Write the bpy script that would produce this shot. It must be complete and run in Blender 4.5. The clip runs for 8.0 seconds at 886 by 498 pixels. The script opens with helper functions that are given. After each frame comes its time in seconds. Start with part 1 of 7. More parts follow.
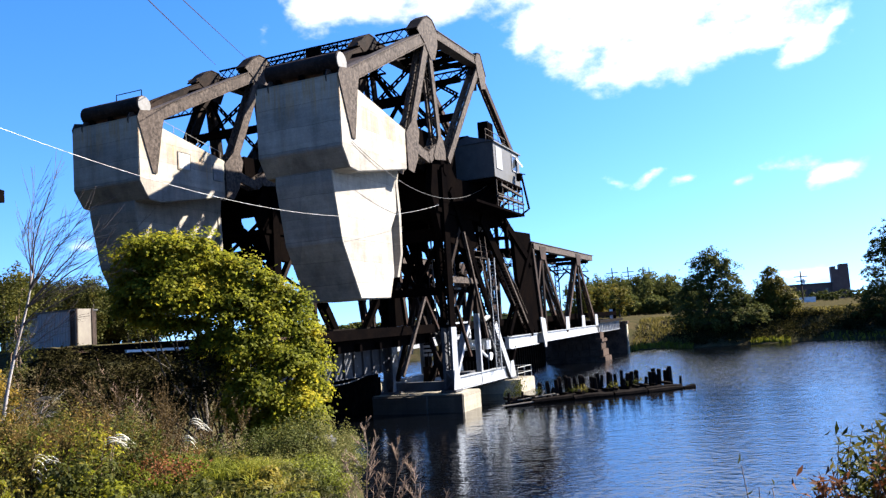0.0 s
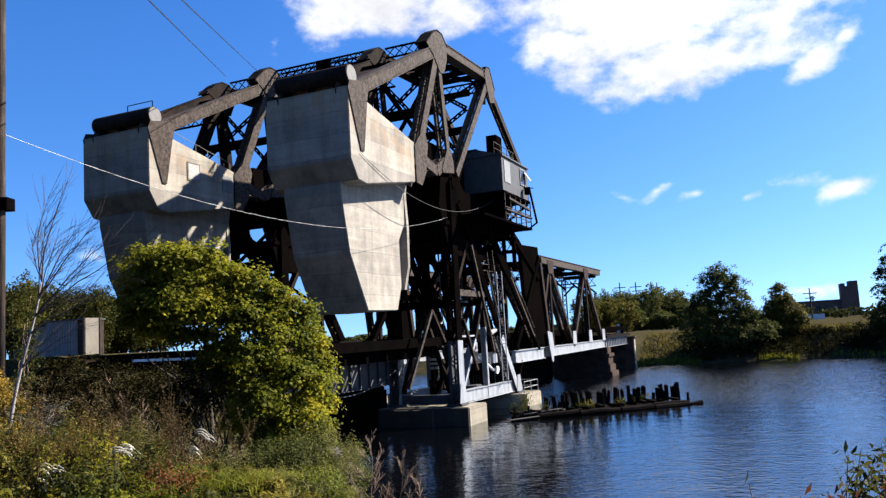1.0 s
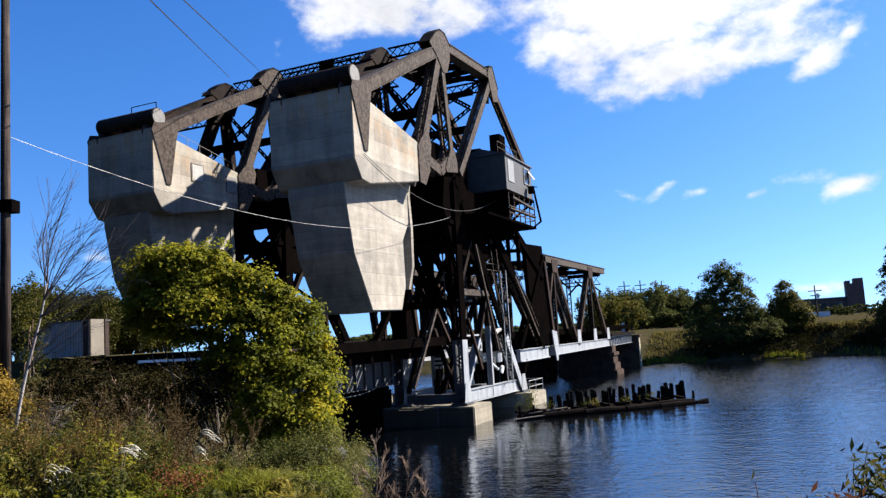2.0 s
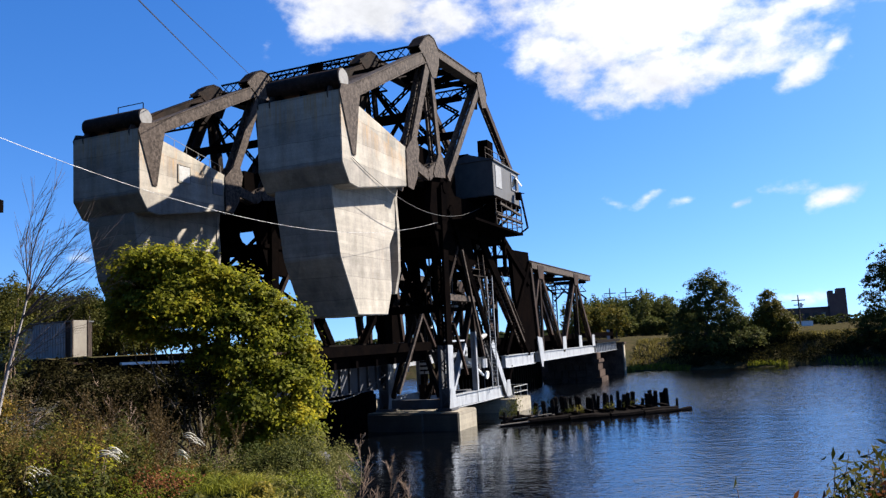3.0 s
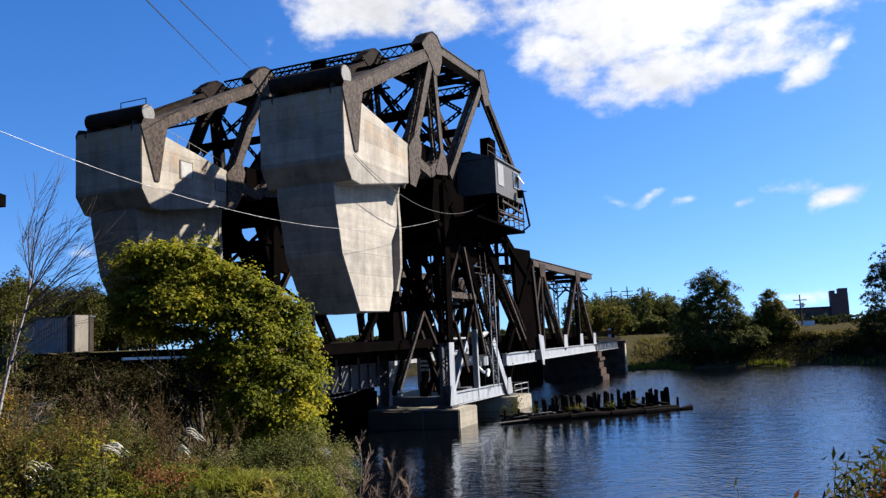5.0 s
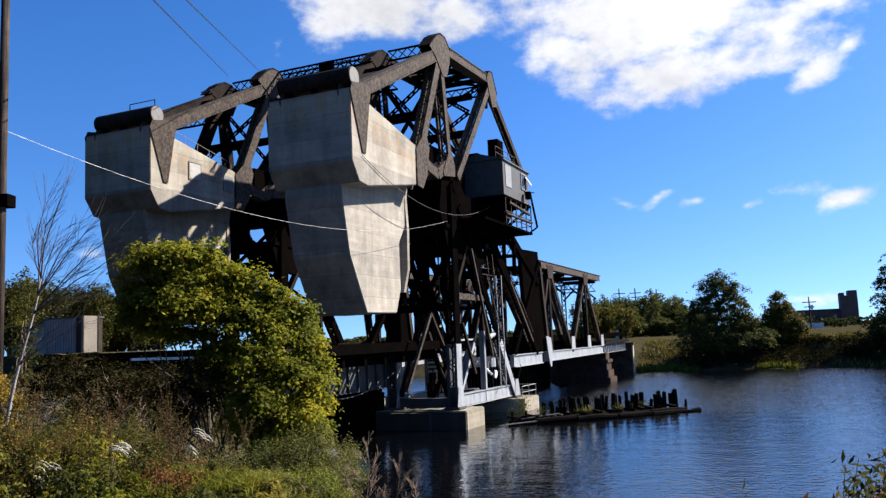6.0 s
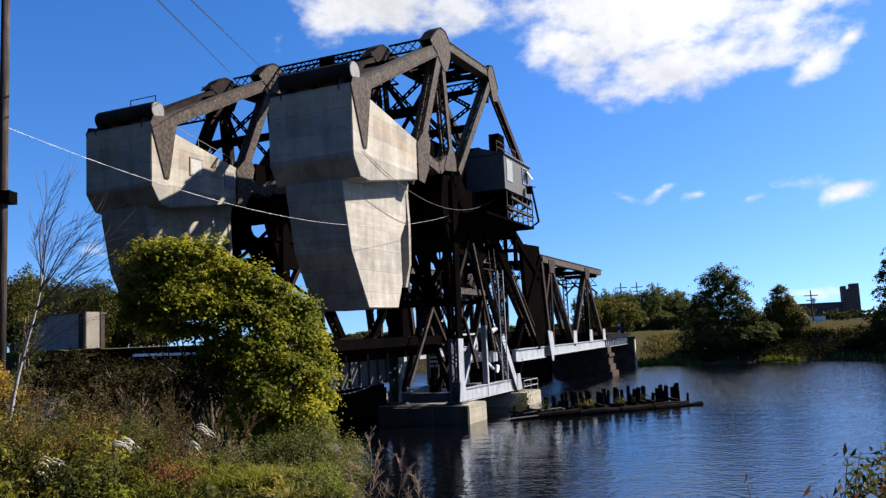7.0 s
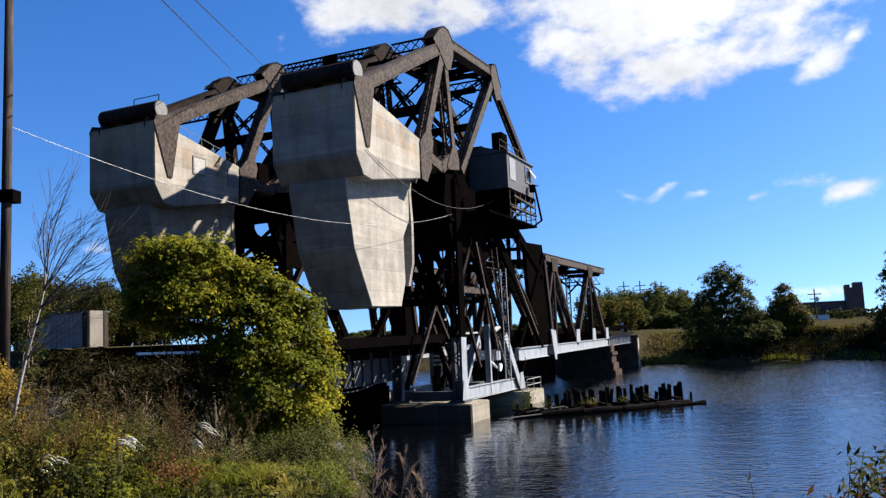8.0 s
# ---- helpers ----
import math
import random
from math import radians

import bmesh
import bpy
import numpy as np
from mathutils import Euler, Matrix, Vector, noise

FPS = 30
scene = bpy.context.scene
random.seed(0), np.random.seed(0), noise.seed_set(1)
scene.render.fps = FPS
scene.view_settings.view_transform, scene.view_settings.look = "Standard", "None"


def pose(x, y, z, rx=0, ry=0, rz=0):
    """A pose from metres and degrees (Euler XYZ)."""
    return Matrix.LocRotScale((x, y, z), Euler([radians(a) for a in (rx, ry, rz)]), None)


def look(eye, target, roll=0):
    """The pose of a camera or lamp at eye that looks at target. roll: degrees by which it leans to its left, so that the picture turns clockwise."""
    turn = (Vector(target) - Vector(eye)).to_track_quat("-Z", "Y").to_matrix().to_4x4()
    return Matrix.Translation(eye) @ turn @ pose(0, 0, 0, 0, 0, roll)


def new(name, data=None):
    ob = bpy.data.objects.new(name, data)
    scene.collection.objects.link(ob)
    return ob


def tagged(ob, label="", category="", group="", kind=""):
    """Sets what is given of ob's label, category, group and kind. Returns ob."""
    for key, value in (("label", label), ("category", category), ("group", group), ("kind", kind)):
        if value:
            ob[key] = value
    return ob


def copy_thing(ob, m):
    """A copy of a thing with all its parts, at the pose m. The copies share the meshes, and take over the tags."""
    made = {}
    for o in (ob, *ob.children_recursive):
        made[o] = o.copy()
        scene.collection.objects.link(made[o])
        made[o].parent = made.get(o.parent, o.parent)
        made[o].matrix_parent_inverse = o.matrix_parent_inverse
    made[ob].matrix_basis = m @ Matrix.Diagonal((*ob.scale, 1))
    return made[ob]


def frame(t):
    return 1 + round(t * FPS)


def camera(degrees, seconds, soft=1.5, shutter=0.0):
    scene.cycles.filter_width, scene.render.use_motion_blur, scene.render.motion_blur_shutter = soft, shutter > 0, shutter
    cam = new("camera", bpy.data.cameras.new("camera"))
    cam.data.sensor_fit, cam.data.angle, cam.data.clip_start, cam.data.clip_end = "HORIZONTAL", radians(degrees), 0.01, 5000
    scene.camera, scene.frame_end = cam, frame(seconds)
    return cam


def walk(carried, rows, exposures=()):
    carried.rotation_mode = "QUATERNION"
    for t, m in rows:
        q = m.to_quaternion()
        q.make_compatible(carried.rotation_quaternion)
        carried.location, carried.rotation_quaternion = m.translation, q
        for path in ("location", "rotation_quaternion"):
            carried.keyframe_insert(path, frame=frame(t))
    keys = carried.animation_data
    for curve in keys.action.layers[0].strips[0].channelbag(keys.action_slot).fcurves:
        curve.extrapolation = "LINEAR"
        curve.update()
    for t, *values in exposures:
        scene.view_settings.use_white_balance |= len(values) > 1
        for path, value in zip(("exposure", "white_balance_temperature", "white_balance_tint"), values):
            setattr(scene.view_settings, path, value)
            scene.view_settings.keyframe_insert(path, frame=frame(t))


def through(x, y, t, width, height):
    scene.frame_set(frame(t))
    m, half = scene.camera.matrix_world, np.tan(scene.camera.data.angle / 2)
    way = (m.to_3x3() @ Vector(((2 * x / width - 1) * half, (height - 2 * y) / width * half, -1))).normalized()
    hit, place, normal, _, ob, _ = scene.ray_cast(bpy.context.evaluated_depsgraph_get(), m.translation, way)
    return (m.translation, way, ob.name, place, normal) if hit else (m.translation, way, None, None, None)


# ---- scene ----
cam = camera(58.71, 8.0, soft=1.35)
EYE = (0.0, 0.0, 7.04)


def aim(yaw, pitch, roll):
    """The pose at the eye for a heading left of +Y, a tilt up and a lean, in degrees."""
    y, p = radians(yaw), radians(pitch)
    way = Vector((-math.sin(y) * math.cos(p), math.cos(y) * math.cos(p), math.sin(p)))
    return look(EYE, Vector(EYE) + way, roll)


walk(cam, [
    (0.0, aim(22.777, 5.303, -3.926)),
    (0.5, aim(23.114, 6.055, -3.811)),
    (1.0, aim(23.263, 6.275, -3.298)),
    (1.2, aim(23.334, 6.319, -3.436)),
    (2.3, aim(23.648, 6.099, -3.546)),
    (2.5, aim(23.537, 5.881, -3.298)),
    (2.8, aim(23.003, 6.028, -2.596)),
    (3.0, aim(22.567, 6.568, -2.952)),
    (3.5, aim(22.861, 7.067, -2.508)),
    (4.0, aim(22.959, 6.941, -2.687)),
    (4.5, aim(22.969, 6.794, -2.712)),
    (4.7, aim(22.647, 6.350, -2.580)),
    (5.8, aim(23.148, 6.542, -2.447)),
    (6.0, aim(23.248, 6.511, -2.428)),
    (6.5, aim(23.299, 6.186, -2.470)),
    (7.0, aim(23.374, 6.138, -2.639)),
    (7.5, aim(23.458, 6.035, -2.712)),
    (8.0, aim(23.594, 6.052, -2.636)),
], exposures=[(0.0, 2.38), (0.5, 1.92), (1.0, 1.74), (2.5, 1.66), (3.0, 1.67), (4.5, 1.56), (8.0, 1.53)])

# ---- light ----
SUN = Vector((1.36, 1.25, 1.45)).normalized()
lamp = bpy.data.lights.new("sun", "SUN")
lamp.energy, lamp.angle, lamp.color = 5.0, radians(0.5), (1.0, 0.94, 0.85)
sun = new("sun", lamp)
sun.matrix_world = look(SUN * 200, (0, 0, 0))

world = bpy.data.worlds.new("sky")
scene.world = world
world.use_nodes = True
wn, wl = world.node_tree.nodes, world.node_tree.links
wn.clear()
sky = wn.new("ShaderNodeTexSky")
sky.sky_type, sky.sun_disc = "NISHITA", False
sky.sun_elevation = math.asin(SUN.z)
sky.sun_rotation = math.atan2(SUN.x, SUN.y)
sky.altitude, sky.air_density, sky.dust_density, sky.ozone_density = 200, 1.0, 0.35, 4.0
coord = wn.new("ShaderNodeTexCoord")
lift, unit = wn.new("ShaderNodeVectorMath"), wn.new("ShaderNodeVectorMath")
lift.operation, unit.operation = "ADD", "NORMALIZE"
lift.inputs[1].default_value = (0, 0, 0.12)
wl.new(coord.outputs["Generated"], lift.inputs[0])
wl.new(lift.outputs[0], unit.inputs[0])
wl.new(unit.outputs[0], sky.inputs["Vector"])


def wmath(op, a, b=None, c=None):
    n = wn.new("ShaderNodeMath")
    n.operation = op
    for i, v in enumerate((a, b, c)):
        if v is None:
            continue
        if isinstance(v, (int, float)):
            n.inputs[i].default_value = v
        else:
            wl.new(v, n.inputs[i])
    return n.outputs[0]


def cloud(yaw, up, wide, high, lean, edge):
    """A soft mask round one direction of the sky: an oval of these half sizes in degrees, its rim torn by noise."""
    m = wn.new("ShaderNodeMapping")
    m.vector_type = "TEXTURE"
    turn = Euler((radians(up), 0, radians(yaw)), "XYZ").to_matrix() @ Euler((0, radians(lean), 0)).to_matrix()
    m.inputs["Rotation"].default_value = turn.to_euler()
    wl.new(coord.outputs["Generated"], m.inputs["Vector"])
    s = wn.new("ShaderNodeSeparateXYZ")
    wl.new(m.outputs[0], s.inputs[0])
    x = wmath("DIVIDE", s.outputs[0], math.tan(radians(wide)))
    z = wmath("DIVIDE", s.outputs[2], math.tan(radians(high)))
    r = wmath("SQRT", wmath("ADD", wmath("MULTIPLY", x, x), wmath("MULTIPLY", z, z)))
    front = wmath("GREATER_THAN", s.outputs[1], 0.0)
    return wmath("MULTIPLY", wmath("SUBTRACT", edge, wmath("MULTIPLY", r, edge)), front), front


def wnoise(scale, detail, rough=0.6, squash=1.0):
    m = wn.new("ShaderNodeMapping")
    m.inputs["Scale"].default_value = (1, 1, squash)
    wl.new(coord.outputs["Generated"], m.inputs["Vector"])
    n = wn.new("ShaderNodeTexNoise")
    n.inputs["Scale"].default_value, n.inputs["Detail"].default_value, n.inputs["Roughness"].default_value = scale, detail, rough
    wl.new(m.outputs[0], n.inputs["Vector"])
    return n.outputs["Fac"]


torn = wnoise(9.0, 8, 0.58, 1.6)
fine = wnoise(40.0, 5, 0.6, 1.4)
CLOUDS = []
for args in (
    (5.4, 21.6, 12.6, 5.2, 4, 1.2), (5.8, 18.0, 6.0, 3.2, 0, 1.0), (13.4, 19.6, 5.2, 2.8, 6, 1.0), (-1.6, 19.8, 4.0, 2.8, -20, 0.9), (-3.8, 21.8, 3.6, 3.0, -30, 0.9), (5.0, 26.0, 15.0, 5.0, 0, 1.2),
    (27.2, 25.0, 8.6, 4.6, -4, 1.0), (21.6, 23.6, 4.4, 2.4, 0, 0.7), (32.0, 22.4, 2.8, 1.8, 0, 0.6), (35.0, 21.2, 1.3, 1.1, 0, 0.5),
    (-3.1, 16.2, 2.4, 0.9, -32, 0.6), (-5.2, 17.6, 1.0, 0.5, -30, 0.4), (10.0, 8.95, 1.3, 0.5, 14, 0.46), (7.6, 9.3, 1.5, 0.5, -26, 0.52), (5.2, 8.8, 1.0, 0.4, -10, 0.42),
    (1.7, 8.2, 1.2, 0.42, -14, 0.5), (-4.8, 8.15, 2.1, 0.6, -14, 0.6), (-0.8, 8.8, 1.0, 0.36, 0, 0.2), (15.4, 9.7, 0.4, 0.3, 0, 0.2),
    (47.3, 6.5, 2.4, 0.7, 0, 0.4), (52.0, 6.4, 2.0, 0.8, 0, 0.3), (-2.0, 1.6, 2.6, 0.7, 0, 0.6), (-30, 20, 7, 3, 0, 0.7), (120, 18, 9, 3, 5, 0.7)):
    v, front = cloud(*args)
    CLOUDS.append(wmath("ADD", v, wmath("MULTIPLY", wmath("SUBTRACT", front, 1.0), 9.0)))
top = CLOUDS[0]
for c in CLOUDS[1:]:
    top = wmath("MAXIMUM", top, c)
rim = wmath("ADD", wmath("MULTIPLY", wmath("SUBTRACT", torn, 0.5), 2.5), wmath("MULTIPLY", wmath("SUBTRACT", fine, 0.5), 0.5))
ramp = wn.new("ShaderNodeMapRange")
ramp.interpolation_type = "SMOOTHSTEP"
wl.new(wmath("ADD", top, rim), ramp.inputs["Value"])
ramp.inputs["From Min"].default_value, ramp.inputs["From Max"].default_value = 0.0, 0.7
blue = wn.new("ShaderNodeBackground")
blue.inputs["Strength"].default_value = 0.0715
deep = wn.new("ShaderNodeHueSaturation")
deep.inputs["Saturation"].default_value, deep.inputs["Hue"].default_value = 1.29, 0.511
wl.new(sky.outputs[0], deep.inputs["Color"])
wl.new(deep.outputs[0], blue.inputs["Color"])
white = wn.new("ShaderNodeBackground")
white.inputs["Color"].default_value, white.inputs["Strength"].default_value = (0.95, 0.96, 1.0, 1), 0.40
puffs = wnoise(5.0, 6, 0.55, 1.8)
wl.new(wmath("ADD", wmath("MULTIPLY", puffs, 0.34), wmath("ADD", wmath("MULTIPLY", fine, 0.14), 0.11)), white.inputs["Strength"])
both = wn.new("ShaderNodeMixShader")
wl.new(wmath("MULTIPLY", ramp.outputs[0], 0.97), both.inputs[0])
wl.new(blue.outputs[0], both.inputs[1])
wl.new(white.outputs[0], both.inputs[2])
out = wn.new("ShaderNodeOutputWorld")
wl.new(both.outputs[0], out.inputs[0])


# ---- materials ----
class Mat:
    """A node material with a principled surface and small helpers to chain textures."""

    def __init__(self, name, rough=0.7, metal=0.0, spec=0.5):
        self.m = bpy.data.materials.new(name)
        self.m.use_nodes = True
        self.n, self.l = self.m.node_tree.nodes, self.m.node_tree.links
        self.b = self.n["Principled BSDF"]
        self.b.inputs["Roughness"].default_value = rough
        self.b.inputs["Metallic"].default_value = metal
        self.b.inputs["Specular IOR Level"].default_value = spec
        self.c = self.n.new("ShaderNodeTexCoord")

    def noise(self, scale, detail=4, rough=0.6, stretch=(1, 1, 1), kind="Object"):
        mp = self.n.new("ShaderNodeMapping")
        mp.inputs["Scale"].default_value = stretch
        self.l.new(self.c.outputs[kind], mp.inputs["Vector"])
        t = self.n.new("ShaderNodeTexNoise")
        t.inputs["Scale"].default_value, t.inputs["Detail"].default_value, t.inputs["Roughness"].default_value = scale, detail, rough
        self.l.new(mp.outputs[0], t.inputs["Vector"])
        return t.outputs["Fac"]

    def ramp(self, fac, *stops):
        r = self.n.new("ShaderNodeValToRGB")
        e = r.color_ramp.elements
        while len(e) < len(stops):
            e.new(0.5)
        for i, (p, c) in enumerate(stops):
            e[i].position, e[i].color = p, (*c, 1) if len(c) == 3 else c
        self.l.new(fac, r.inputs[0])
        return r.outputs[0]

    def mix(self, fac, a, b, how="MIX"):
        x = self.n.new("ShaderNodeMix")
        x.data_type, x.blend_type = "RGBA", how
        for sock, v in ((x.inputs[0], fac), (x.inputs[6], a), (x.inputs[7], b)):
            if isinstance(v, (int, float)):
                sock.default_value = v
            elif isinstance(v, tuple):
                sock.default_value = (*v, 1)
            else:
                self.l.new(v, sock)
        return x.outputs[2]

    def calc(self, op, a, b=0.0):
        x = self.n.new("ShaderNodeMath")
        x.operation = op
        for i, v in enumerate((a, b)):
            if isinstance(v, (int, float)):
                x.inputs[i].default_value = v
            else:
                self.l.new(v, x.inputs[i])
        return x.outputs[0]

    def bump(self, height, strength=0.4, far=0.03):
        x = self.n.new("ShaderNodeBump")
        x.inputs["Strength"].default_value, x.inputs["Distance"].default_value = strength, far
        self.l.new(height, x.inputs["Height"])
        self.l.new(x.outputs[0], self.b.inputs["Normal"])
        return self

    def color(self, sock):
        if isinstance(sock, tuple):
            self.b.inputs["Base Color"].default_value = (*sock, 1)
        else:
            self.l.new(sock, self.b.inputs["Base Color"])
        return self

    def rough(self, sock):
        self.l.new(sock, self.b.inputs["Roughness"])
        return self


def steel_material(name, dark, brown, pale, amount, spec=0.2):
    """Old riveted steel: dark paint, brown rust in patches and a pale weathered bloom."""
    k = Mat(name, 0.78, 0.0, spec)
    big, small = k.noise(0.55, 5), k.noise(4.0, 9, 0.78)
    base = k.mix(k.ramp(big, (0.38, (0, 0, 0)), (0.66, (1, 1, 1))), dark, brown)
    spots = k.ramp(small, (0.5, (0, 0, 0)), (0.72, (1, 1, 1)))
    k.color(k.mix(k.calc("MULTIPLY", spots, amount), base, pale))
    return k.bump(k.noise(22.0, 4), 0.35, 0.02).m


def flaked_material(name, paint, rust, bloom):
    """Sun-bleached paint that flakes off in scabs of dark rust, with streaks down the plates."""
    k = Mat(name, 0.8, 0.0, 0.15)
    scab = k.ramp(k.noise(3.2, 9, 0.72), (0.44, (1, 1, 1)), (0.54, (0, 0, 0)))
    wide = k.ramp(k.noise(0.4, 4), (0.3, (0.35, 0.35, 0.35)), (0.65, (1, 1, 1)))
    run = k.ramp(k.noise(2.6, 5, 0.6, (1, 1, 0.18)), (0.48, (0, 0, 0)), (0.7, (1, 1, 1)))
    tone = k.mix(k.ramp(k.noise(7.0, 5, 0.7), (0.45, (0, 0, 0)), (0.7, (1, 1, 1))), paint, bloom)
    tone = k.mix(k.calc("MULTIPLY", run, 0.55), tone, tuple(c * 2.2 for c in rust))
    k.color(k.mix(k.calc("MULTIPLY", scab, wide), tone, rust))
    return k.bump(k.noise(12.0, 6, 0.7), 0.6, 0.03).m


def silver_material(name, tone, lit_or_worn):
    """Aluminium paint on steel: half metallic, streaked with grime and flecked with rust."""
    k = Mat(name, 0.55, 0.5, 0.3)
    grime = k.ramp(k.noise(1.6, 6, 0.65, (1, 1, 0.3)), (0.4, (0, 0, 0)), (0.7, (1, 1, 1)))
    flecks = k.ramp(k.noise(6.0, 8, 0.75), (0.6, (0, 0, 0)), (0.7, (1, 1, 1)))
    k.color(k.mix(k.calc("MULTIPLY", flecks, 0.7), k.mix(grime, tone, lit_or_worn), (0.07, 0.045, 0.03)))
    return k.bump(k.noise(14.0, 4), 0.3, 0.02).m


def concrete_material(name, tone, stain, lift, rust, drips=0.0):
    """Cast concrete: pours of slightly different tone, a joint line between them, run-off stains."""
    k = Mat(name, 0.88, 0.0, 0.3)
    z = k.n.new("ShaderNodeSeparateXYZ")
    k.l.new(k.c.outputs["Object"], z.inputs[0])
    wob = k.calc("MULTIPLY", k.noise(0.5, 3), 0.25)
    step = k.calc("DIVIDE", k.calc("ADD", z.outputs[2], wob), lift)
    w = k.n.new("ShaderNodeTexWhiteNoise")
    w.noise_dimensions = "1D"
    k.l.new(k.calc("FLOOR", step), w.inputs["W"])
    band = k.ramp(w.outputs["Value"], (0.0, (0.72, 0.72, 0.73)), (1.0, (1.12, 1.11, 1.09)))
    line = k.ramp(k.calc("FRACT", step), (0.0, (0.5, 0.49, 0.48)), (0.03, (1, 1, 1)))
    pw = k.n.new("ShaderNodeTexWhiteNoise")
    pw.noise_dimensions = "2D"
    cell = k.n.new("ShaderNodeCombineXYZ")
    k.l.new(k.calc("FLOOR", step), cell.inputs[0])
    k.l.new(k.calc("FLOOR", k.calc("DIVIDE", k.calc("ADD", k.calc("ADD", z.outputs[0], z.outputs[1]), k.calc("MULTIPLY", w.outputs["Value"], 3.0)), 2.5)), cell.inputs[1])
    k.l.new(cell.outputs[0], pw.inputs["Vector"])
    band = k.mix(1.0, band, k.ramp(pw.outputs["Value"], (0.0, (0.86, 0.86, 0.87)), (1.0, (1.1, 1.1, 1.08))), "MULTIPLY")
    bw = k.n.new("ShaderNodeTexWhiteNoise")
    bw.noise_dimensions = "1D"
    board = k.calc("DIVIDE", k.calc("ADD", z.outputs[2], k.calc("MULTIPLY", k.noise(0.9, 2), 0.1)), 0.21)
    k.l.new(k.calc("FLOOR", board), bw.inputs["W"])
    band = k.mix(1.0, band, k.ramp(bw.outputs["Value"], (0.0, (0.92, 0.92, 0.92)), (1.0, (1.05, 1.05, 1.05))), "MULTIPLY")
    band = k.mix(1.0, band, k.ramp(k.calc("FRACT", board), (0.0, (0.82, 0.82, 0.82)), (0.09, (1, 1, 1))), "MULTIPLY")
    cloudy = k.ramp(k.noise(0.6, 7, 0.7), (0.3, (0.62, 0.62, 0.62)), (0.68, (1.1, 1.1, 1.1)))
    col = k.mix(1.0, k.mix(1.0, k.mix(1.0, tone, band, "MULTIPLY"), line, "MULTIPLY"), cloudy, "MULTIPLY")
    runs = k.ramp(k.noise(1.7, 5, 0.6, (1, 1, 0.14)), (0.56, (0, 0, 0)), (0.74, (1, 1, 1)))
    col = k.mix(k.calc("MULTIPLY", runs, rust), col, stain)
    if drips:
        # rust that the coping bolts have let run down the face, thinning out some two metres below the sloping top
        below = k.calc("SUBTRACT", k.calc("SUBTRACT", 31.3, k.calc("MULTIPLY", z.outputs[1], 0.195)), z.outputs[2])
        length = k.calc("MULTIPLY", k.noise(0.9, 3, 0.5, (1, 1, 0.02)), 4.8)
        fade = k.ramp(k.calc("DIVIDE", below, length), (0.45, (1, 1, 1)), (1.05, (0, 0, 0)))
        lines = k.ramp(k.noise(5.5, 5, 0.7, (1, 1, 0.03)), (0.44, (0.10, 0.10, 0.10)), (0.62, (1, 1, 1)))
        col = k.mix(k.calc("MULTIPLY", k.calc("MULTIPLY", fade, lines), drips), col, (0.36, 0.215, 0.09))
    weep = k.ramp(k.noise(1.1, 6, 0.65, (1, 1, 0.10)), (0.42, (1, 1, 1)), (0.72, (0.6, 0.6, 0.6)))
    col = k.mix(0.75, col, k.mix(1.0, col, weep, "MULTIPLY"))
    grit = k.ramp(k.noise(9.0, 5, 0.7), (0.3, (0.86, 0.86, 0.86)), (0.7, (1.06, 1.06, 1.06)))
    k.color(k.mix(1.0, col, grit, "MULTIPLY"))
    return k.bump(k.noise(5.0, 8, 0.7), 0.5, 0.04).m


def leaf_material(name, low, mid, high, through=0.35, tuft=0.8, spec=0.12):
    """Leaves: the hue varies from leaf to leaf, and light shines through them."""
    k = Mat(name, 0.65, 0.0, spec)
    g = k.n.new("ShaderNodeNewGeometry")
    wide = k.calc("MULTIPLY", k.calc("SUBTRACT", k.noise(tuft, 4), 0.3), 1.6)
    blend = k.calc("ADD", k.calc("MULTIPLY", g.outputs["Random Per Island"], 0.28), k.calc("MULTIPLY", wide, 0.78))
    c = k.ramp(blend, (0.05, low), (0.45, mid), (0.85, high))
    patch = k.ramp(k.noise(tuft * 2.6, 4), (0.3, (0.72, 0.72, 0.72)), (0.7, (1.2, 1.2, 1.1)))
    c = k.mix(1.0, c, patch, "MULTIPLY")
    k.color(c)
    t = k.n.new("ShaderNodeBsdfTranslucent")
    k.l.new(c, t.inputs["Color"])
    mx = k.n.new("ShaderNodeMixShader")
    mx.inputs[0].default_value = through
    k.l.new(k.b.outputs[0], mx.inputs[1])
    k.l.new(t.outputs[0], mx.inputs[2])
    k.l.new(mx.outputs[0], k.n["Material Output"].inputs["Surface"])
    return k.m


def plain_material(name, tone, other, rough=0.7, scale=3.0, bump=0.3, spec=0.3):
    k = Mat(name, rough, 0.0, spec)
    f = k.noise(scale, 6, 0.65)
    g = k.ramp(k.noise(scale * 8, 4), (0.3, (0.8, 0.8, 0.8)), (0.7, (1.1, 1.1, 1.1)))
    k.color(k.mix(1.0, k.mix(k.ramp(f, (0.35, (0, 0, 0)), (0.65, (1, 1, 1))), tone, other), g, "MULTIPLY"))
    return k.bump(k.noise(scale * 6, 6), bump, 0.03).m




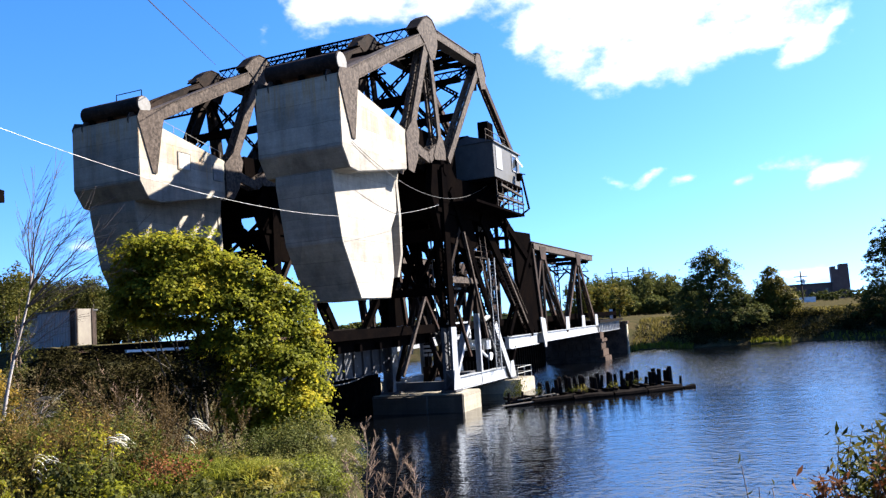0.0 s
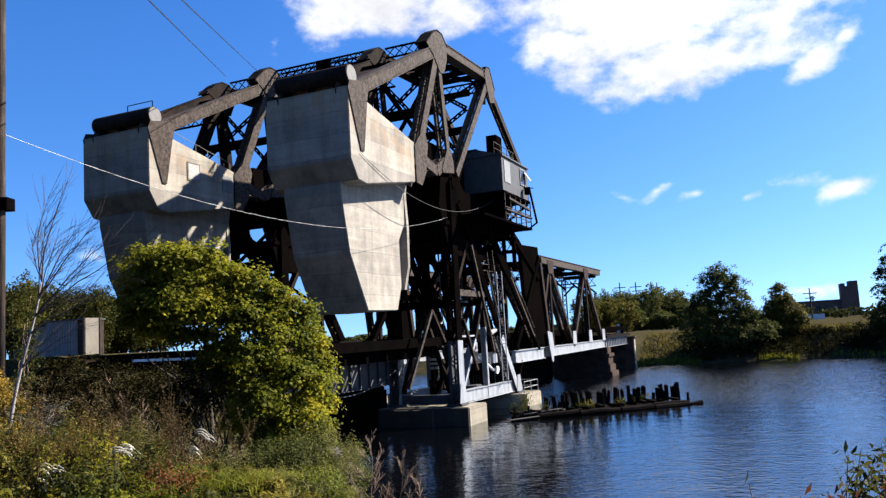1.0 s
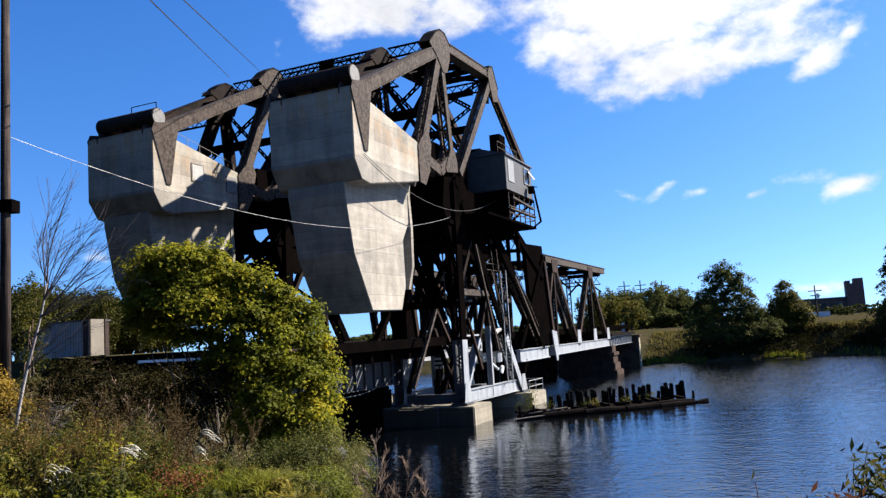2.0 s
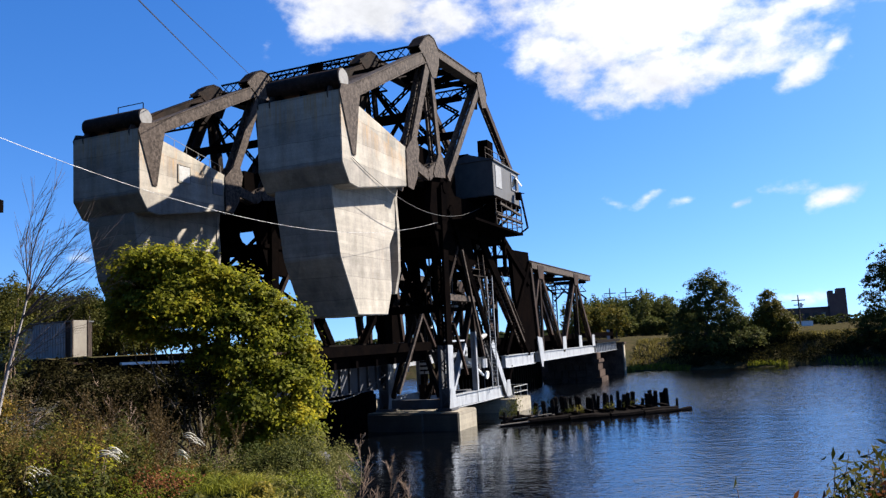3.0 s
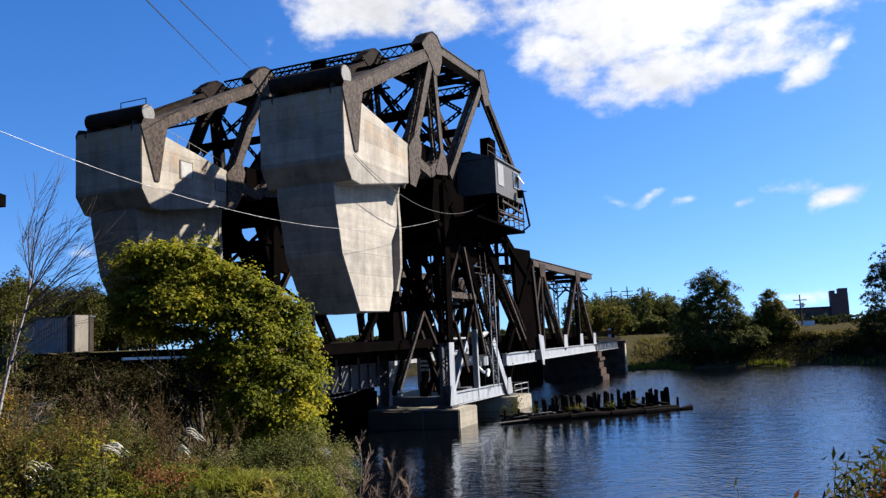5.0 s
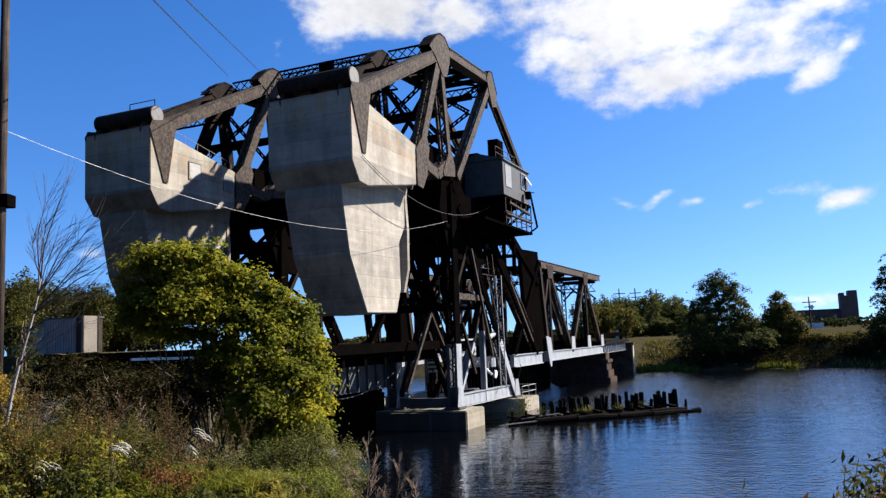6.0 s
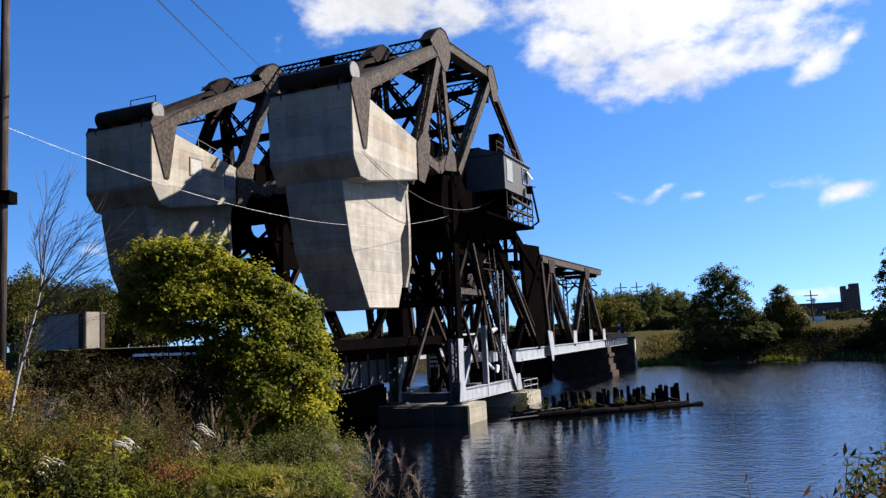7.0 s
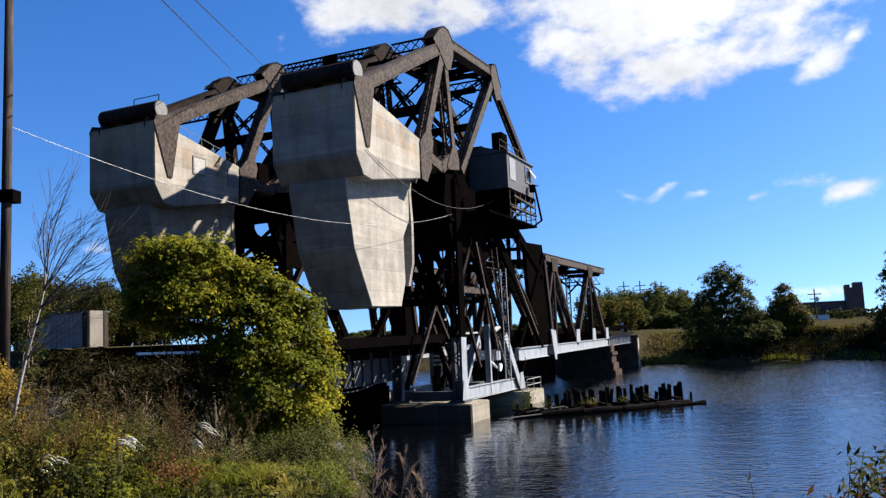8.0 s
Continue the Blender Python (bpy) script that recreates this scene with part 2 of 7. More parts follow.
def grained_material(name, tone, dark):
    """Old round timber: dark checks and grain that run along the trunk."""
    k = Mat(name, 0.88, 0.0, 0.2)
    grain = k.noise(14.0, 6, 0.7, (1, 1, 0.05))
    knots = k.ramp(k.noise(1.3, 5), (0.35, (0.55, 0.55, 0.55)), (0.65, (1.15, 1.15, 1.15)))
    k.color(k.mix(1.0, k.mix(k.ramp(grain, (0.4, (0, 0, 0)), (0.6, (1, 1, 1))), dark, tone), knots, "MULTIPLY"))
    return k.bump(grain, 0.7, 0.03).m


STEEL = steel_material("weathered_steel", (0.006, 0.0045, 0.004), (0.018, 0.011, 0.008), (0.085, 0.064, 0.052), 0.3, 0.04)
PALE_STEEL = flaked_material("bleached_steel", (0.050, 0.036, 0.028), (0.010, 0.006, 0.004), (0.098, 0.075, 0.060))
# near-black base puts the shade inside tower and bracing into the steel colour
BLACK_STEEL = steel_material("shade_black_steel", (0.0018, 0.0015, 0.0016), (0.0032, 0.0023, 0.0020), (0.014, 0.010, 0.008), 0.18, 0.0)
RUST_STEEL = steel_material("rusty_steel", (0.012, 0.007, 0.005), (0.034, 0.018, 0.012), (0.095, 0.066, 0.052), 0.3, 0.1)
SILVER = silver_material("silver_paint", (0.34, 0.35, 0.36), (0.20, 0.20, 0.21))
# darker copy of the silver paint, with the shade of the tower fronts in it
DULL_SHADED_SILVER = steel_material("dull_shaded_silver_paint", (0.060, 0.062, 0.070), (0.040, 0.038, 0.040), (0.10, 0.10, 0.11), 0.4, 0.2)
CONCRETE = concrete_material("counterweight_concrete", (0.345, 0.308, 0.258), (0.31, 0.155, 0.055), 1.45, 0.14)
STREAKED_CONCRETE = concrete_material("rust_streaked_concrete", (0.345, 0.308, 0.258), (0.31, 0.155, 0.055), 1.45, 0.14, 0.7)
RUSTY_CONCRETE = concrete_material("rust_stained_concrete", (0.33, 0.295, 0.24), (0.36, 0.19, 0.06), 1.45, 0.75)
PIER_CONCRETE = concrete_material("pier_concrete", (0.34, 0.295, 0.22), (0.15, 0.105, 0.065), 1.3, 0.45)
# stained concrete, darkened further so the colour holds the river face's shade
SHADED_STAINED_CONCRETE = concrete_material("shaded_stained_concrete", (0.066, 0.055, 0.043), (0.05, 0.038, 0.026), 1.3, 0.7)
OLD_STONE = plain_material("abutment_stone", (0.030, 0.021, 0.017), (0.075, 0.050, 0.038), 0.9, 0.8, 0.6, 0.05)
DARK_TIMBER = plain_material("wet_timber", (0.0035, 0.0028, 0.0024), (0.011, 0.008, 0.0065), 0.85, 2.0, 0.6, 0.03)
POLE_WOOD = grained_material("pole_wood", (0.055, 0.038, 0.030), (0.016, 0.011, 0.009))
HOUSE_GREY = plain_material("grey_sheet_metal", (0.068, 0.065, 0.062), (0.050, 0.047, 0.045), 0.6, 1.5, 0.1)
DOOR_GREY = plain_material("pale_door", (0.22, 0.22, 0.22), (0.17, 0.17, 0.17), 0.6, 2.0, 0.1)
WHITE_PAINT = plain_material("white_paint", (0.62, 0.63, 0.63), (0.5, 0.5, 0.48), 0.5, 2.0, 0.1)
ROOF_DARK = plain_material("dark_roofing", (0.04, 0.045, 0.05), (0.07, 0.07, 0.075), 0.7, 2.0, 0.3)
BRICK_FAR = plain_material("far_brick", (0.09, 0.05, 0.045), (0.12, 0.075, 0.06), 0.9, 0.5, 0.2)
BARK = plain_material("bark", (0.04, 0.032, 0.025), (0.07, 0.058, 0.046), 0.9, 5.0, 0.7)
BIRCH = plain_material("birch_bark", (0.36, 0.33, 0.31), (0.15, 0.12, 0.11), 0.8, 4.0, 0.4)
DARK_TWIG = plain_material("birch_twig", (0.055, 0.040, 0.036), (0.10, 0.075, 0.066), 0.9, 6.0, 0.3)
TWIG = plain_material("dry_twig", (0.15, 0.095, 0.062), (0.22, 0.155, 0.11), 0.9, 6.0, 0.3)
DRIFTWOOD = plain_material("driftwood", (0.16, 0.135, 0.11), (0.09, 0.075, 0.06), 0.85, 3.0, 0.5)
ROCK = plain_material("riprap", (0.035, 0.034, 0.034), (0.085, 0.08, 0.078), 0.9, 2.0, 0.8)
WIRE = plain_material("wire", (0.03, 0.03, 0.035), (0.05, 0.05, 0.05), 0.5, 3.0, 0.1)
GREY_WIRE = plain_material("grey_cable", (0.030, 0.027, 0.025), (0.02, 0.018, 0.016), 0.6, 3.0, 0.1)
PALE_WIRE = plain_material("pale_cable", (0.62, 0.60, 0.56), (0.12, 0.11, 0.10), 0.5, 2.6, 0.1)
LEAF_BUSH = leaf_material("maple_leaf", (0.046, 0.062, 0.008), (0.185, 0.185, 0.016), (0.52, 0.38, 0.028), 0.58)
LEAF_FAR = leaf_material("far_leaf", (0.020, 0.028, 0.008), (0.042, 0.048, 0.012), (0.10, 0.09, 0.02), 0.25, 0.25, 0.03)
LEAF_WILLOW = leaf_material("willow_leaf", (0.026, 0.036, 0.010), (0.075, 0.080, 0.022), (0.16, 0.14, 0.04), 0.35, 0.3, 0.03)
LEAF_AUTUMN = leaf_material("autumn_leaf", (0.04, 0.05, 0.010), (0.10, 0.085, 0.016), (0.19, 0.12, 0.02), 0.3, 0.5, 0.05)
LEAF_DEEP = leaf_material("woodland_leaf", (0.020, 0.026, 0.007), (0.05, 0.05, 0.012), (0.13, 0.10, 0.018), 0.3, 0.5, 0.05)
LEAF_WEED = leaf_material("weed_leaf", (0.010, 0.016, 0.003), (0.055, 0.058, 0.010), (0.27, 0.20, 0.030), 0.42)
LEAF_RED = leaf_material("red_leaf", (0.07, 0.028, 0.012), (0.16, 0.055, 0.020), (0.20, 0.12, 0.03), 0.35)
LEAF_GOLD = leaf_material("golden_leaf", (0.10, 0.07, 0.012), (0.24, 0.15, 0.02), (0.38, 0.22, 0.03), 0.4)
GRASS = leaf_material("grass_blade", (0.05, 0.065, 0.012), (0.11, 0.105, 0.025), (0.22, 0.17, 0.07), 0.3)
GREEN_GRASS = leaf_material("green_grass", (0.06, 0.080, 0.010), (0.15, 0.155, 0.016), (0.28, 0.23, 0.03), 0.4)
DRY = leaf_material("dry_weed", (0.040, 0.024, 0.007), (0.12, 0.074, 0.020), (0.30, 0.19, 0.055), 0.36)
RUSSET = leaf_material("russet_weed", (0.026, 0.016, 0.007), (0.070, 0.044, 0.018), (0.15, 0.10, 0.045), 0.25)
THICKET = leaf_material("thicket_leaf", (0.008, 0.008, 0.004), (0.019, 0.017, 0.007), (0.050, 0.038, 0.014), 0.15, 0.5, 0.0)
DRY_GRASS = leaf_material("dry_grass", (0.05, 0.044, 0.012), (0.13, 0.105, 0.028), (0.25, 0.19, 0.06), 0.3, 0.4)
PLUME = leaf_material("seed_plume", (0.50, 0.46, 0.38), (0.62, 0.58, 0.50), (0.7, 0.66, 0.58), 0.3)

k = Mat("ground_soil", 0.95, 0.0, 0.0)
gcol = k.mix(k.ramp(k.noise(0.35, 6), (0.4, (0, 0, 0)), (0.62, (1, 1, 1))), (0.032, 0.031, 0.014), (0.06, 0.046, 0.024))
k.color(k.mix(k.ramp(k.noise(3.0, 6), (0.45, (0, 0, 0)), (0.7, (1, 1, 1))), gcol, (0.022, 0.018, 0.012)))
SOIL = k.bump(k.noise(2.5, 8, 0.7), 0.8, 0.15).m

k = Mat("river_water", 0.04, 0.0, 0.5)
k.b.inputs["IOR"].default_value = 1.78
k.b.inputs["Specular Tint"].default_value = (0.54, 0.74, 1.0, 1)
k.color(k.mix(k.noise(0.05, 3), (0.0008, 0.0012, 0.002), (0.0012, 0.0014, 0.0018)))
ripple = k.calc("ADD", k.noise(1.9, 3, 0.5, (1.0, 1.2, 1)), k.calc("MULTIPLY", k.noise(5.0, 2, 0.5), 0.3))
z = k.n.new("ShaderNodeSeparateXYZ")
k.l.new(k.c.outputs["Object"], z.inputs[0])
lee = k.ramp(k.calc("DIVIDE", k.calc("ADD", z.outputs[0], 15.0), 12.0), (0.15, (0.36, 0.36, 0.36)), (1.0, (1, 1, 1)))
reach = k.ramp(k.calc("DIVIDE", k.calc("SUBTRACT", z.outputs[1], 66.0), 16.0), (0.0, (0, 0, 0)), (1.0, (1, 1, 1)))
k.bump(k.calc("MULTIPLY", ripple, k.calc("ADD", lee, reach)), 1.0, 0.06)
WATER = k.m

k = Mat("window_glass", 0.06, 0.0, 0.8)
k.color((0.03, 0.035, 0.04))
GLASS = k.m
PALE_HATCH = plain_material("hatch_paint", (0.34, 0.33, 0.31), (0.25, 0.24, 0.22), 0.7, 3.0, 0.2)
PALE_CAP = plain_material("cap_paint", (0.17, 0.165, 0.16), (0.12, 0.11, 0.10), 0.7, 3.0, 0.2)


# ---- mesh helpers ----
class Shape:
    """Gathers boxes, bars, tubes and prisms into one mesh."""

    def __init__(self):
        self.v, self.f = [], []

    def add(self, verts, faces):
        o = len(self.v)
        self.v += [tuple(p) for p in verts]
        self.f += [tuple(i + o for i in f) for f in faces]
        return self

    def box(self, x0, x1, y0, y1, z0, z1):
        return self.add([(x, y, z) for z in (z0, z1) for y in (y0, y1) for x in (x0, x1)],
                        [(0, 2, 3, 1), (4, 5, 7, 6), (0, 1, 5, 4), (2, 6, 7, 3), (0, 4, 6, 2), (1, 3, 7, 5)])

    def bar(self, p, q, w, h, side=None):
        """A straight bar from p to q: w wide along side, h across."""
        p, q = Vector(p), Vector(q)
        d = (q - p).normalized()
        s = Vector(side) if side else Vector((1, 0, 0))
        if abs(d.dot(s)) > 0.95:
            s = Vector((0, 1, 0))
        n = d.cross(s).normalized()
        s = n.cross(d).normalized()
        c = [(-w / 2, -h / 2), (w / 2, -h / 2), (w / 2, h / 2), (-w / 2, h / 2)]
        return self.add([e + s * a + n * b for e in (p, q) for a, b in c],
                        [(3, 2, 1, 0), (4, 5, 6, 7), (0, 1, 5, 4), (1, 2, 6, 5), (2, 3, 7, 6), (3, 0, 4, 7)])

    def tube(self, pts, radii, n=8):
        pts = [Vector(p) for p in pts]
        if isinstance(radii, (int, float)):
            radii = [radii] * len(pts)
        verts, faces = [], []
        for i, p in enumerate(pts):
            d = (pts[min(i + 1, len(pts) - 1)] - pts[max(i - 1, 0)]).normalized()
            a = d.orthogonal().normalized() if i == 0 else (a - d * a.dot(d)).normalized()
            b = d.cross(a)
            verts += [p + (a * math.cos(t) + b * math.sin(t)) * radii[i] for t in (2 * math.pi * j / n for j in range(n))]
        for i in range(len(pts) - 1):
            faces += [(i * n + j, i * n + (j + 1) % n, (i + 1) * n + (j + 1) % n, (i + 1) * n + j) for j in range(n)]
        faces += [tuple(range(n - 1, -1, -1)), tuple(range((len(pts) - 1) * n, len(pts) * n))]
        return self.add(verts, faces)

    def prism(self, outline, x0, x1):
        """An outline of (y, z) points drawn out along x."""
        n = len(outline)
        return self.add([(x0, y, z) for y, z in outline] + [(x1, y, z) for y, z in outline],
                        [tuple(range(n)), tuple(range(2 * n - 1, n - 1, -1))] +
                        [(i, i + n, (i + 1) % n + n, (i + 1) % n) for i in range(n)])

    def laced(self, p, q, w, h, step=0.8, thick=0.07):
        """A built-up member: two side plates w apart and h deep, flanges, and zigzag lacing on both open faces."""
        p, q = Vector(p), Vector(q)
        d = (q - p).normalized()
        s = Vector((1, 0, 0)) if abs(d.x) < 0.95 else Vector((0, 1, 0))
        n = d.cross(s).normalized()
        s = n.cross(d).normalized()
        for e in (-1, 1):
            self.bar(p + s * e * (w - thick) / 2, q + s * e * (w - thick) / 2, thick, h, s)
            for g in (-1, 1):
                o = s * e * (w / 2 - 0.09) + n * g * (h / 2)
                self.bar(p + o, q + o, 0.2, 0.03, s)
        k = max(2, round((q - p).length / step))
        for g in (-1, 1):
            for i in range(k):
                a, b = p + (q - p) * (i / k), p + (q - p) * ((i + 1) / k)
                e = 1 if i % 2 else -1
                self.bar(a + s * e * (w / 2 - 0.1) + n * g * h / 2, b - s * e * (w / 2 - 0.1) + n * g * h / 2, 0.09, 0.03, s)
        return self

    def studs(self, p, q, w, h, step=0.36, size=0.13):
        """Rivet clusters in two rows along both sides of a member."""
        p, q = Vector(p), Vector(q)
        d = (q - p).normalized()
        n = d.cross(Vector((1, 0, 0))).normalized()
        for i in range(1, int((q - p).length / step)):
            for e in (-1, 1):
                for g in (-1, 1):
                    c = p + d * (i * step) + n * g * (h / 2 - 0.11) + Vector((e * w / 2, 0, 0))
                    self.bar(c - d * size / 2, c + d * size / 2, 0.05, size)
        return self

    def lattice(self, p, q, deep, step=0.9, up=(0, 0, 1), cross=True):
        """An open lattice girder: two chords and crossed diagonals."""
        p, q, u = Vector(p), Vector(q), Vector(up)
        lo, hi = -u * deep / 2, u * deep / 2
        side = (q - p).normalized().cross(u)
        for o in (lo, hi):
            self.bar(p + o, q + o, 0.16, 0.13, side)
        k = max(1, round((q - p).length / step))
        for i in range(k):
            a, b = p + (q - p) * (i / k), p + (q - p) * ((i + 1) / k)
            if cross or i % 2:
                self.bar(a + lo, b + hi, 0.05, 0.075, side)
            if cross or not i % 2:
                self.bar(a + hi, b + lo, 0.05, 0.075, side)
        return self

    def mesh(self, name, mat, smooth=False, bevel=0.0):
        me = bpy.data.meshes.new(name)
        me.from_pydata(self.v, [], self.f)
        bm = bmesh.new()
        bm.from_mesh(me)
        bmesh.ops.recalc_face_normals(bm, faces=bm.faces)
        if bevel:
            bmesh.ops.bevel(bm, geom=bm.edges[:], offset=bevel, segments=2, affect="EDGES", clamp_overlap=True)
        bm.to_mesh(me)
        bm.free()
        me.materials.append(mat)
        if smooth:
            me.shade_smooth()
        return me


def part(name, shape, mat, parent=None, label="", smooth=False, bevel=0.0):
    """Links a shape as one mesh object under a thing or a part."""
    ob = new(name, shape.mesh(name, mat, smooth, bevel))
    ob.parent = parent
    return tagged(ob, label) if label else ob


def thing(name, label, category, group="", kind="", at=(0, 0, 0)):
    ob = new(name)
    ob.location = at
    return tagged(ob, label, category, group, kind)


def leaf_mesh(name, centres, size, mat, flat=0.0, slim=0.55, seed=1, facing=None, droop=0.0):
    """Many small four-cornered leaves at random turns; flat pulls them towards level, facing turns them outwards."""
    r = np.random.default_rng(seed)
    n = len(centres)
    u = r.normal(size=(n, 3))
    u[:, 2] = u[:, 2] * (1 - flat) - droop
    u /= np.linalg.norm(u, axis=1)[:, None]
    w = r.normal(size=(n, 3))
    w[:, 2] *= 1 - flat
    w -= u * (u * w).sum(1)[:, None]
    w /= np.linalg.norm(w, axis=1)[:, None]
    if facing is not None:
        f = facing + r.normal(size=(n, 3)) * 0.55
        f /= np.linalg.norm(f, axis=1)[:, None]
        u -= f * (u * f).sum(1)[:, None]
        u /= np.linalg.norm(u, axis=1)[:, None]
        w = np.cross(f, u)
    s = (np.asarray(size) * r.uniform(0.6, 1.25, n))[:, None]
    fold = np.cross(u, w) * s * 0.12
    v = np.stack([centres - u * s * 0.5, centres + w * s * slim * 0.5 + fold, centres + u * s * 0.5, centres - w * s * slim * 0.5 + fold], 1).reshape(-1, 3)
    return quads(name, v, mat)


def quads(name, v, mat):
    n = len(v) // 4
    me = bpy.data.meshes.new(name)
    me.vertices.add(4 * n)
    me.vertices.foreach_set("co", v.astype(np.float32).ravel())
    me.loops.add(4 * n)
    me.loops.foreach_set("vertex_index", np.arange(4 * n, dtype=np.int32))
    me.polygons.add(n)
    me.polygons.foreach_set("loop_start", np.arange(0, 4 * n, 4, dtype=np.int32))
    me.update(calc_edges=True)
    me.materials.append(mat)
    return me


def blade_mesh(name, feet, height, width, mat, lean=0.35, seed=1):
    """Grass: each blade a bent strip of two tapering pieces."""
    r = np.random.default_rng(seed)
    n = len(feet)
    t = r.uniform(0, 2 * np.pi, n)
    side = np.stack([np.cos(t), np.sin(t), np.zeros(n)], 1)
    t2 = r.uniform(0, 2 * np.pi, n)
    out = np.stack([np.cos(t2), np.sin(t2), np.zeros(n)], 1) * (r.uniform(0.1, 1, n) * lean)[:, None]
    h = (np.asarray(height) * r.uniform(0.5, 1.2, n))[:, None]
    up = np.array([[0, 0, 1.0]])
    mid, tip = feet + up * h * 0.6 + out * h * 0.35, feet + up * h * (1 - lean * 0.25) + out * h
    w = side * width
    v = np.concatenate([np.stack([feet - w, feet + w, mid + w * 0.7, mid - w * 0.7], 1), np.stack([mid - w * 0.7, mid + w * 0.7, tip + w * 0.12, tip - w * 0.12], 1)], 1)
    return quads(name, v.reshape(-1, 3), mat)


# ---- ground and water ----
RIGHT, AHEAD = (0.916, 0.400), (-0.400, 0.916)


def spot(a, b):
    """The place a metres to the right of the eye and b ahead of it."""
    return a * RIGHT[0] + b * AHEAD[0], a * RIGHT[1] + b * AHEAD[1]


def far_edge(x):
    """How far off the water's edge of the far bank lies."""
    return 139.5 + 1.2 * np.sin(x * 0.21 + 1.0) + 0.6 * np.sin(x * 0.57) + np.clip(x - 30, 0, 400) * -0.12 - 8 * np.exp(-((x + 28) / 4.5) ** 2)


def height(x, y):
    """The ground's height: the near bank, the railway fill, the river bed and the far bank."""
    x, y = np.asarray(x, float), np.asarray(y, float)
    a, b = x * RIGHT[0] + y * RIGHT[1], x * AHEAD[0] + y * AHEAD[1]
    wave = 0.35 * np.sin(x * 0.7 + 1.3 * np.sin(y * 0.43)) + 0.3 * np.sin(y * 0.9 + x * 0.31)
    left = -0.13 * b + 0.6 - a
    near = 24.0 - b - 0.12 * a - 2.2 * np.clip(a + 0.2, 0, 3) - 0.5 * np.clip(a + 6, 0, 6)
    near = near - 9.0 * np.clip(a + 1.5, 0, 2.2) * np.clip((b - 6.6) / 1.6, 0, 1)
    d = np.maximum(left, near) + wave * 0.5
    d = np.where(b > 48, np.minimum(left, 52 - b) + wave, d)
    bank = np.clip(0.5 * d, -2.5, 6.6)
    bank = np.where(bank > 4.2, 4.2 + (bank - 4.2) * 0.5, bank) + np.clip((-a - 9) * 0.06, 0, 0.7) * (d > 6)
    bank = bank + 0.65 * np.exp(-(a + 2.0) ** 2 / 0.9 - (b - 12.8) ** 2 / 2)
    brink = 41.0 + np.clip((-48 - x) * 2.2, 0, 60)
    fill = np.clip(0.7 * np.minimum(brink - y, -24.5 - x + 0.4 * wave), -2.5, 5.9 + np.clip((-47 - x) * 0.2, 0, 1.2))
    edge = far_edge(x) + 1.2 * wave
    far = np.clip(0.42 * (y - edge), -2.5, 4.6 + np.clip((y - 170) * 0.006, 0, 2))
    return np.maximum(np.maximum(bank, fill), far) + 0.05 * wave


def spaced(lo, hi, fine_lo, fine_hi, step):
    mid = np.arange(fine_lo, fine_hi, step)
    a = fine_lo - np.geomspace(step, fine_lo - lo, 34)[::-1]
    b = fine_hi + np.geomspace(step, hi - fine_hi, 34)
    return np.concatenate([a, mid, b])


gx, gy = spaced(-2600, 2600, -40, 30, 0.6), spaced(-2600, 2600, -6, 62, 0.6)
gy = np.unique(np.concatenate([gy, np.arange(126, 172, 1.2)]))
GX, GY = np.meshgrid(gx, gy)
gz = height(GX, GY)
rough = np.random.default_rng(3).normal(0, 0.05, gz.shape)
gv = np.stack([GX, GY, gz + rough], 2).reshape(-1, 3)
nx, ny = len(gx), len(gy)
i, j = np.meshgrid(np.arange(nx - 1), np.arange(ny - 1))
q = (j * nx + i).ravel()
me = bpy.data.meshes.new("ground")
me.from_pydata(gv.tolist(), [], np.stack([q, q + 1, q + nx + 1, q + nx], 1).tolist())
me.materials.append(SOIL)
me.shade_smooth()
tagged(new("ground", me), "overgrown river bank and flat land beyond", "ground", kind="structure")


def water_height(x, y):
    """Small wind waves: many short crests that run about one way, in patches of calm and breeze."""
    r = np.random.default_rng(17)
    z = np.zeros_like(x)
    for i in range(28):
        length = 0.72 * 1.06 ** i
        g = radians(24 + r.normal(0, 42))
        kx, ky = -math.sin(g) * 2 * np.pi / length, math.cos(g) * 2 * np.pi / length
        z += 0.0016 * length ** 0.7 * np.sin(kx * x + ky * y + r.uniform(0, 6.28) + 1.2 * np.sin(x * 0.11 + y * 0.07 + i))
    calm = 0.75 + 0.35 * np.sin(x * 0.06 + 1.1 * np.sin(y * 0.05)) * np.sin(y * 0.09 + 0.7 * np.sin(x * 0.04))
    lee = 0.42 + 0.58 / (1 + np.exp(-(x + 8.0 + 2 * np.sin(y * 0.13)) / 2.5))
    reach = 1 + 0.8 * np.clip((y - 68) / 14, 0, 1)
    return z * calm * reach * np.where(y < 75, lee, 1 + (lee - 1) * np.exp(-np.clip(y - 75, 0, 400) / 8))


wx, wy = np.arange(-78, 62.1, 0.32), np.arange(8, 152.1, 0.32)
WX, WY = np.meshgrid(wx, wy)
wz = water_height(WX, WY)
rim = np.minimum.reduce([WX + 78, 62 - WX, WY - 8, 152 - WY])
wz *= np.clip(rim / 6, 0, 1)
wv = np.stack([WX, WY, wz], 2).reshape(-1, 3).tolist()
nx, ny = len(wx), len(wy)
i, j = np.meshgrid(np.arange(nx - 1), np.arange(ny - 1))
q = (j * nx + i).ravel()
wf = np.stack([q, q + 1, q + nx + 1, q + nx], 1).tolist()
o = len(wv)
x0, x1, y0, y1 = float(wx[0]), float(wx[-1]), float(wy[0]), float(wy[-1])
wv += [(x, y, 0) for y in (-2600, y0, y1, 2600) for x in (-2600, x0, x1, 2600)]
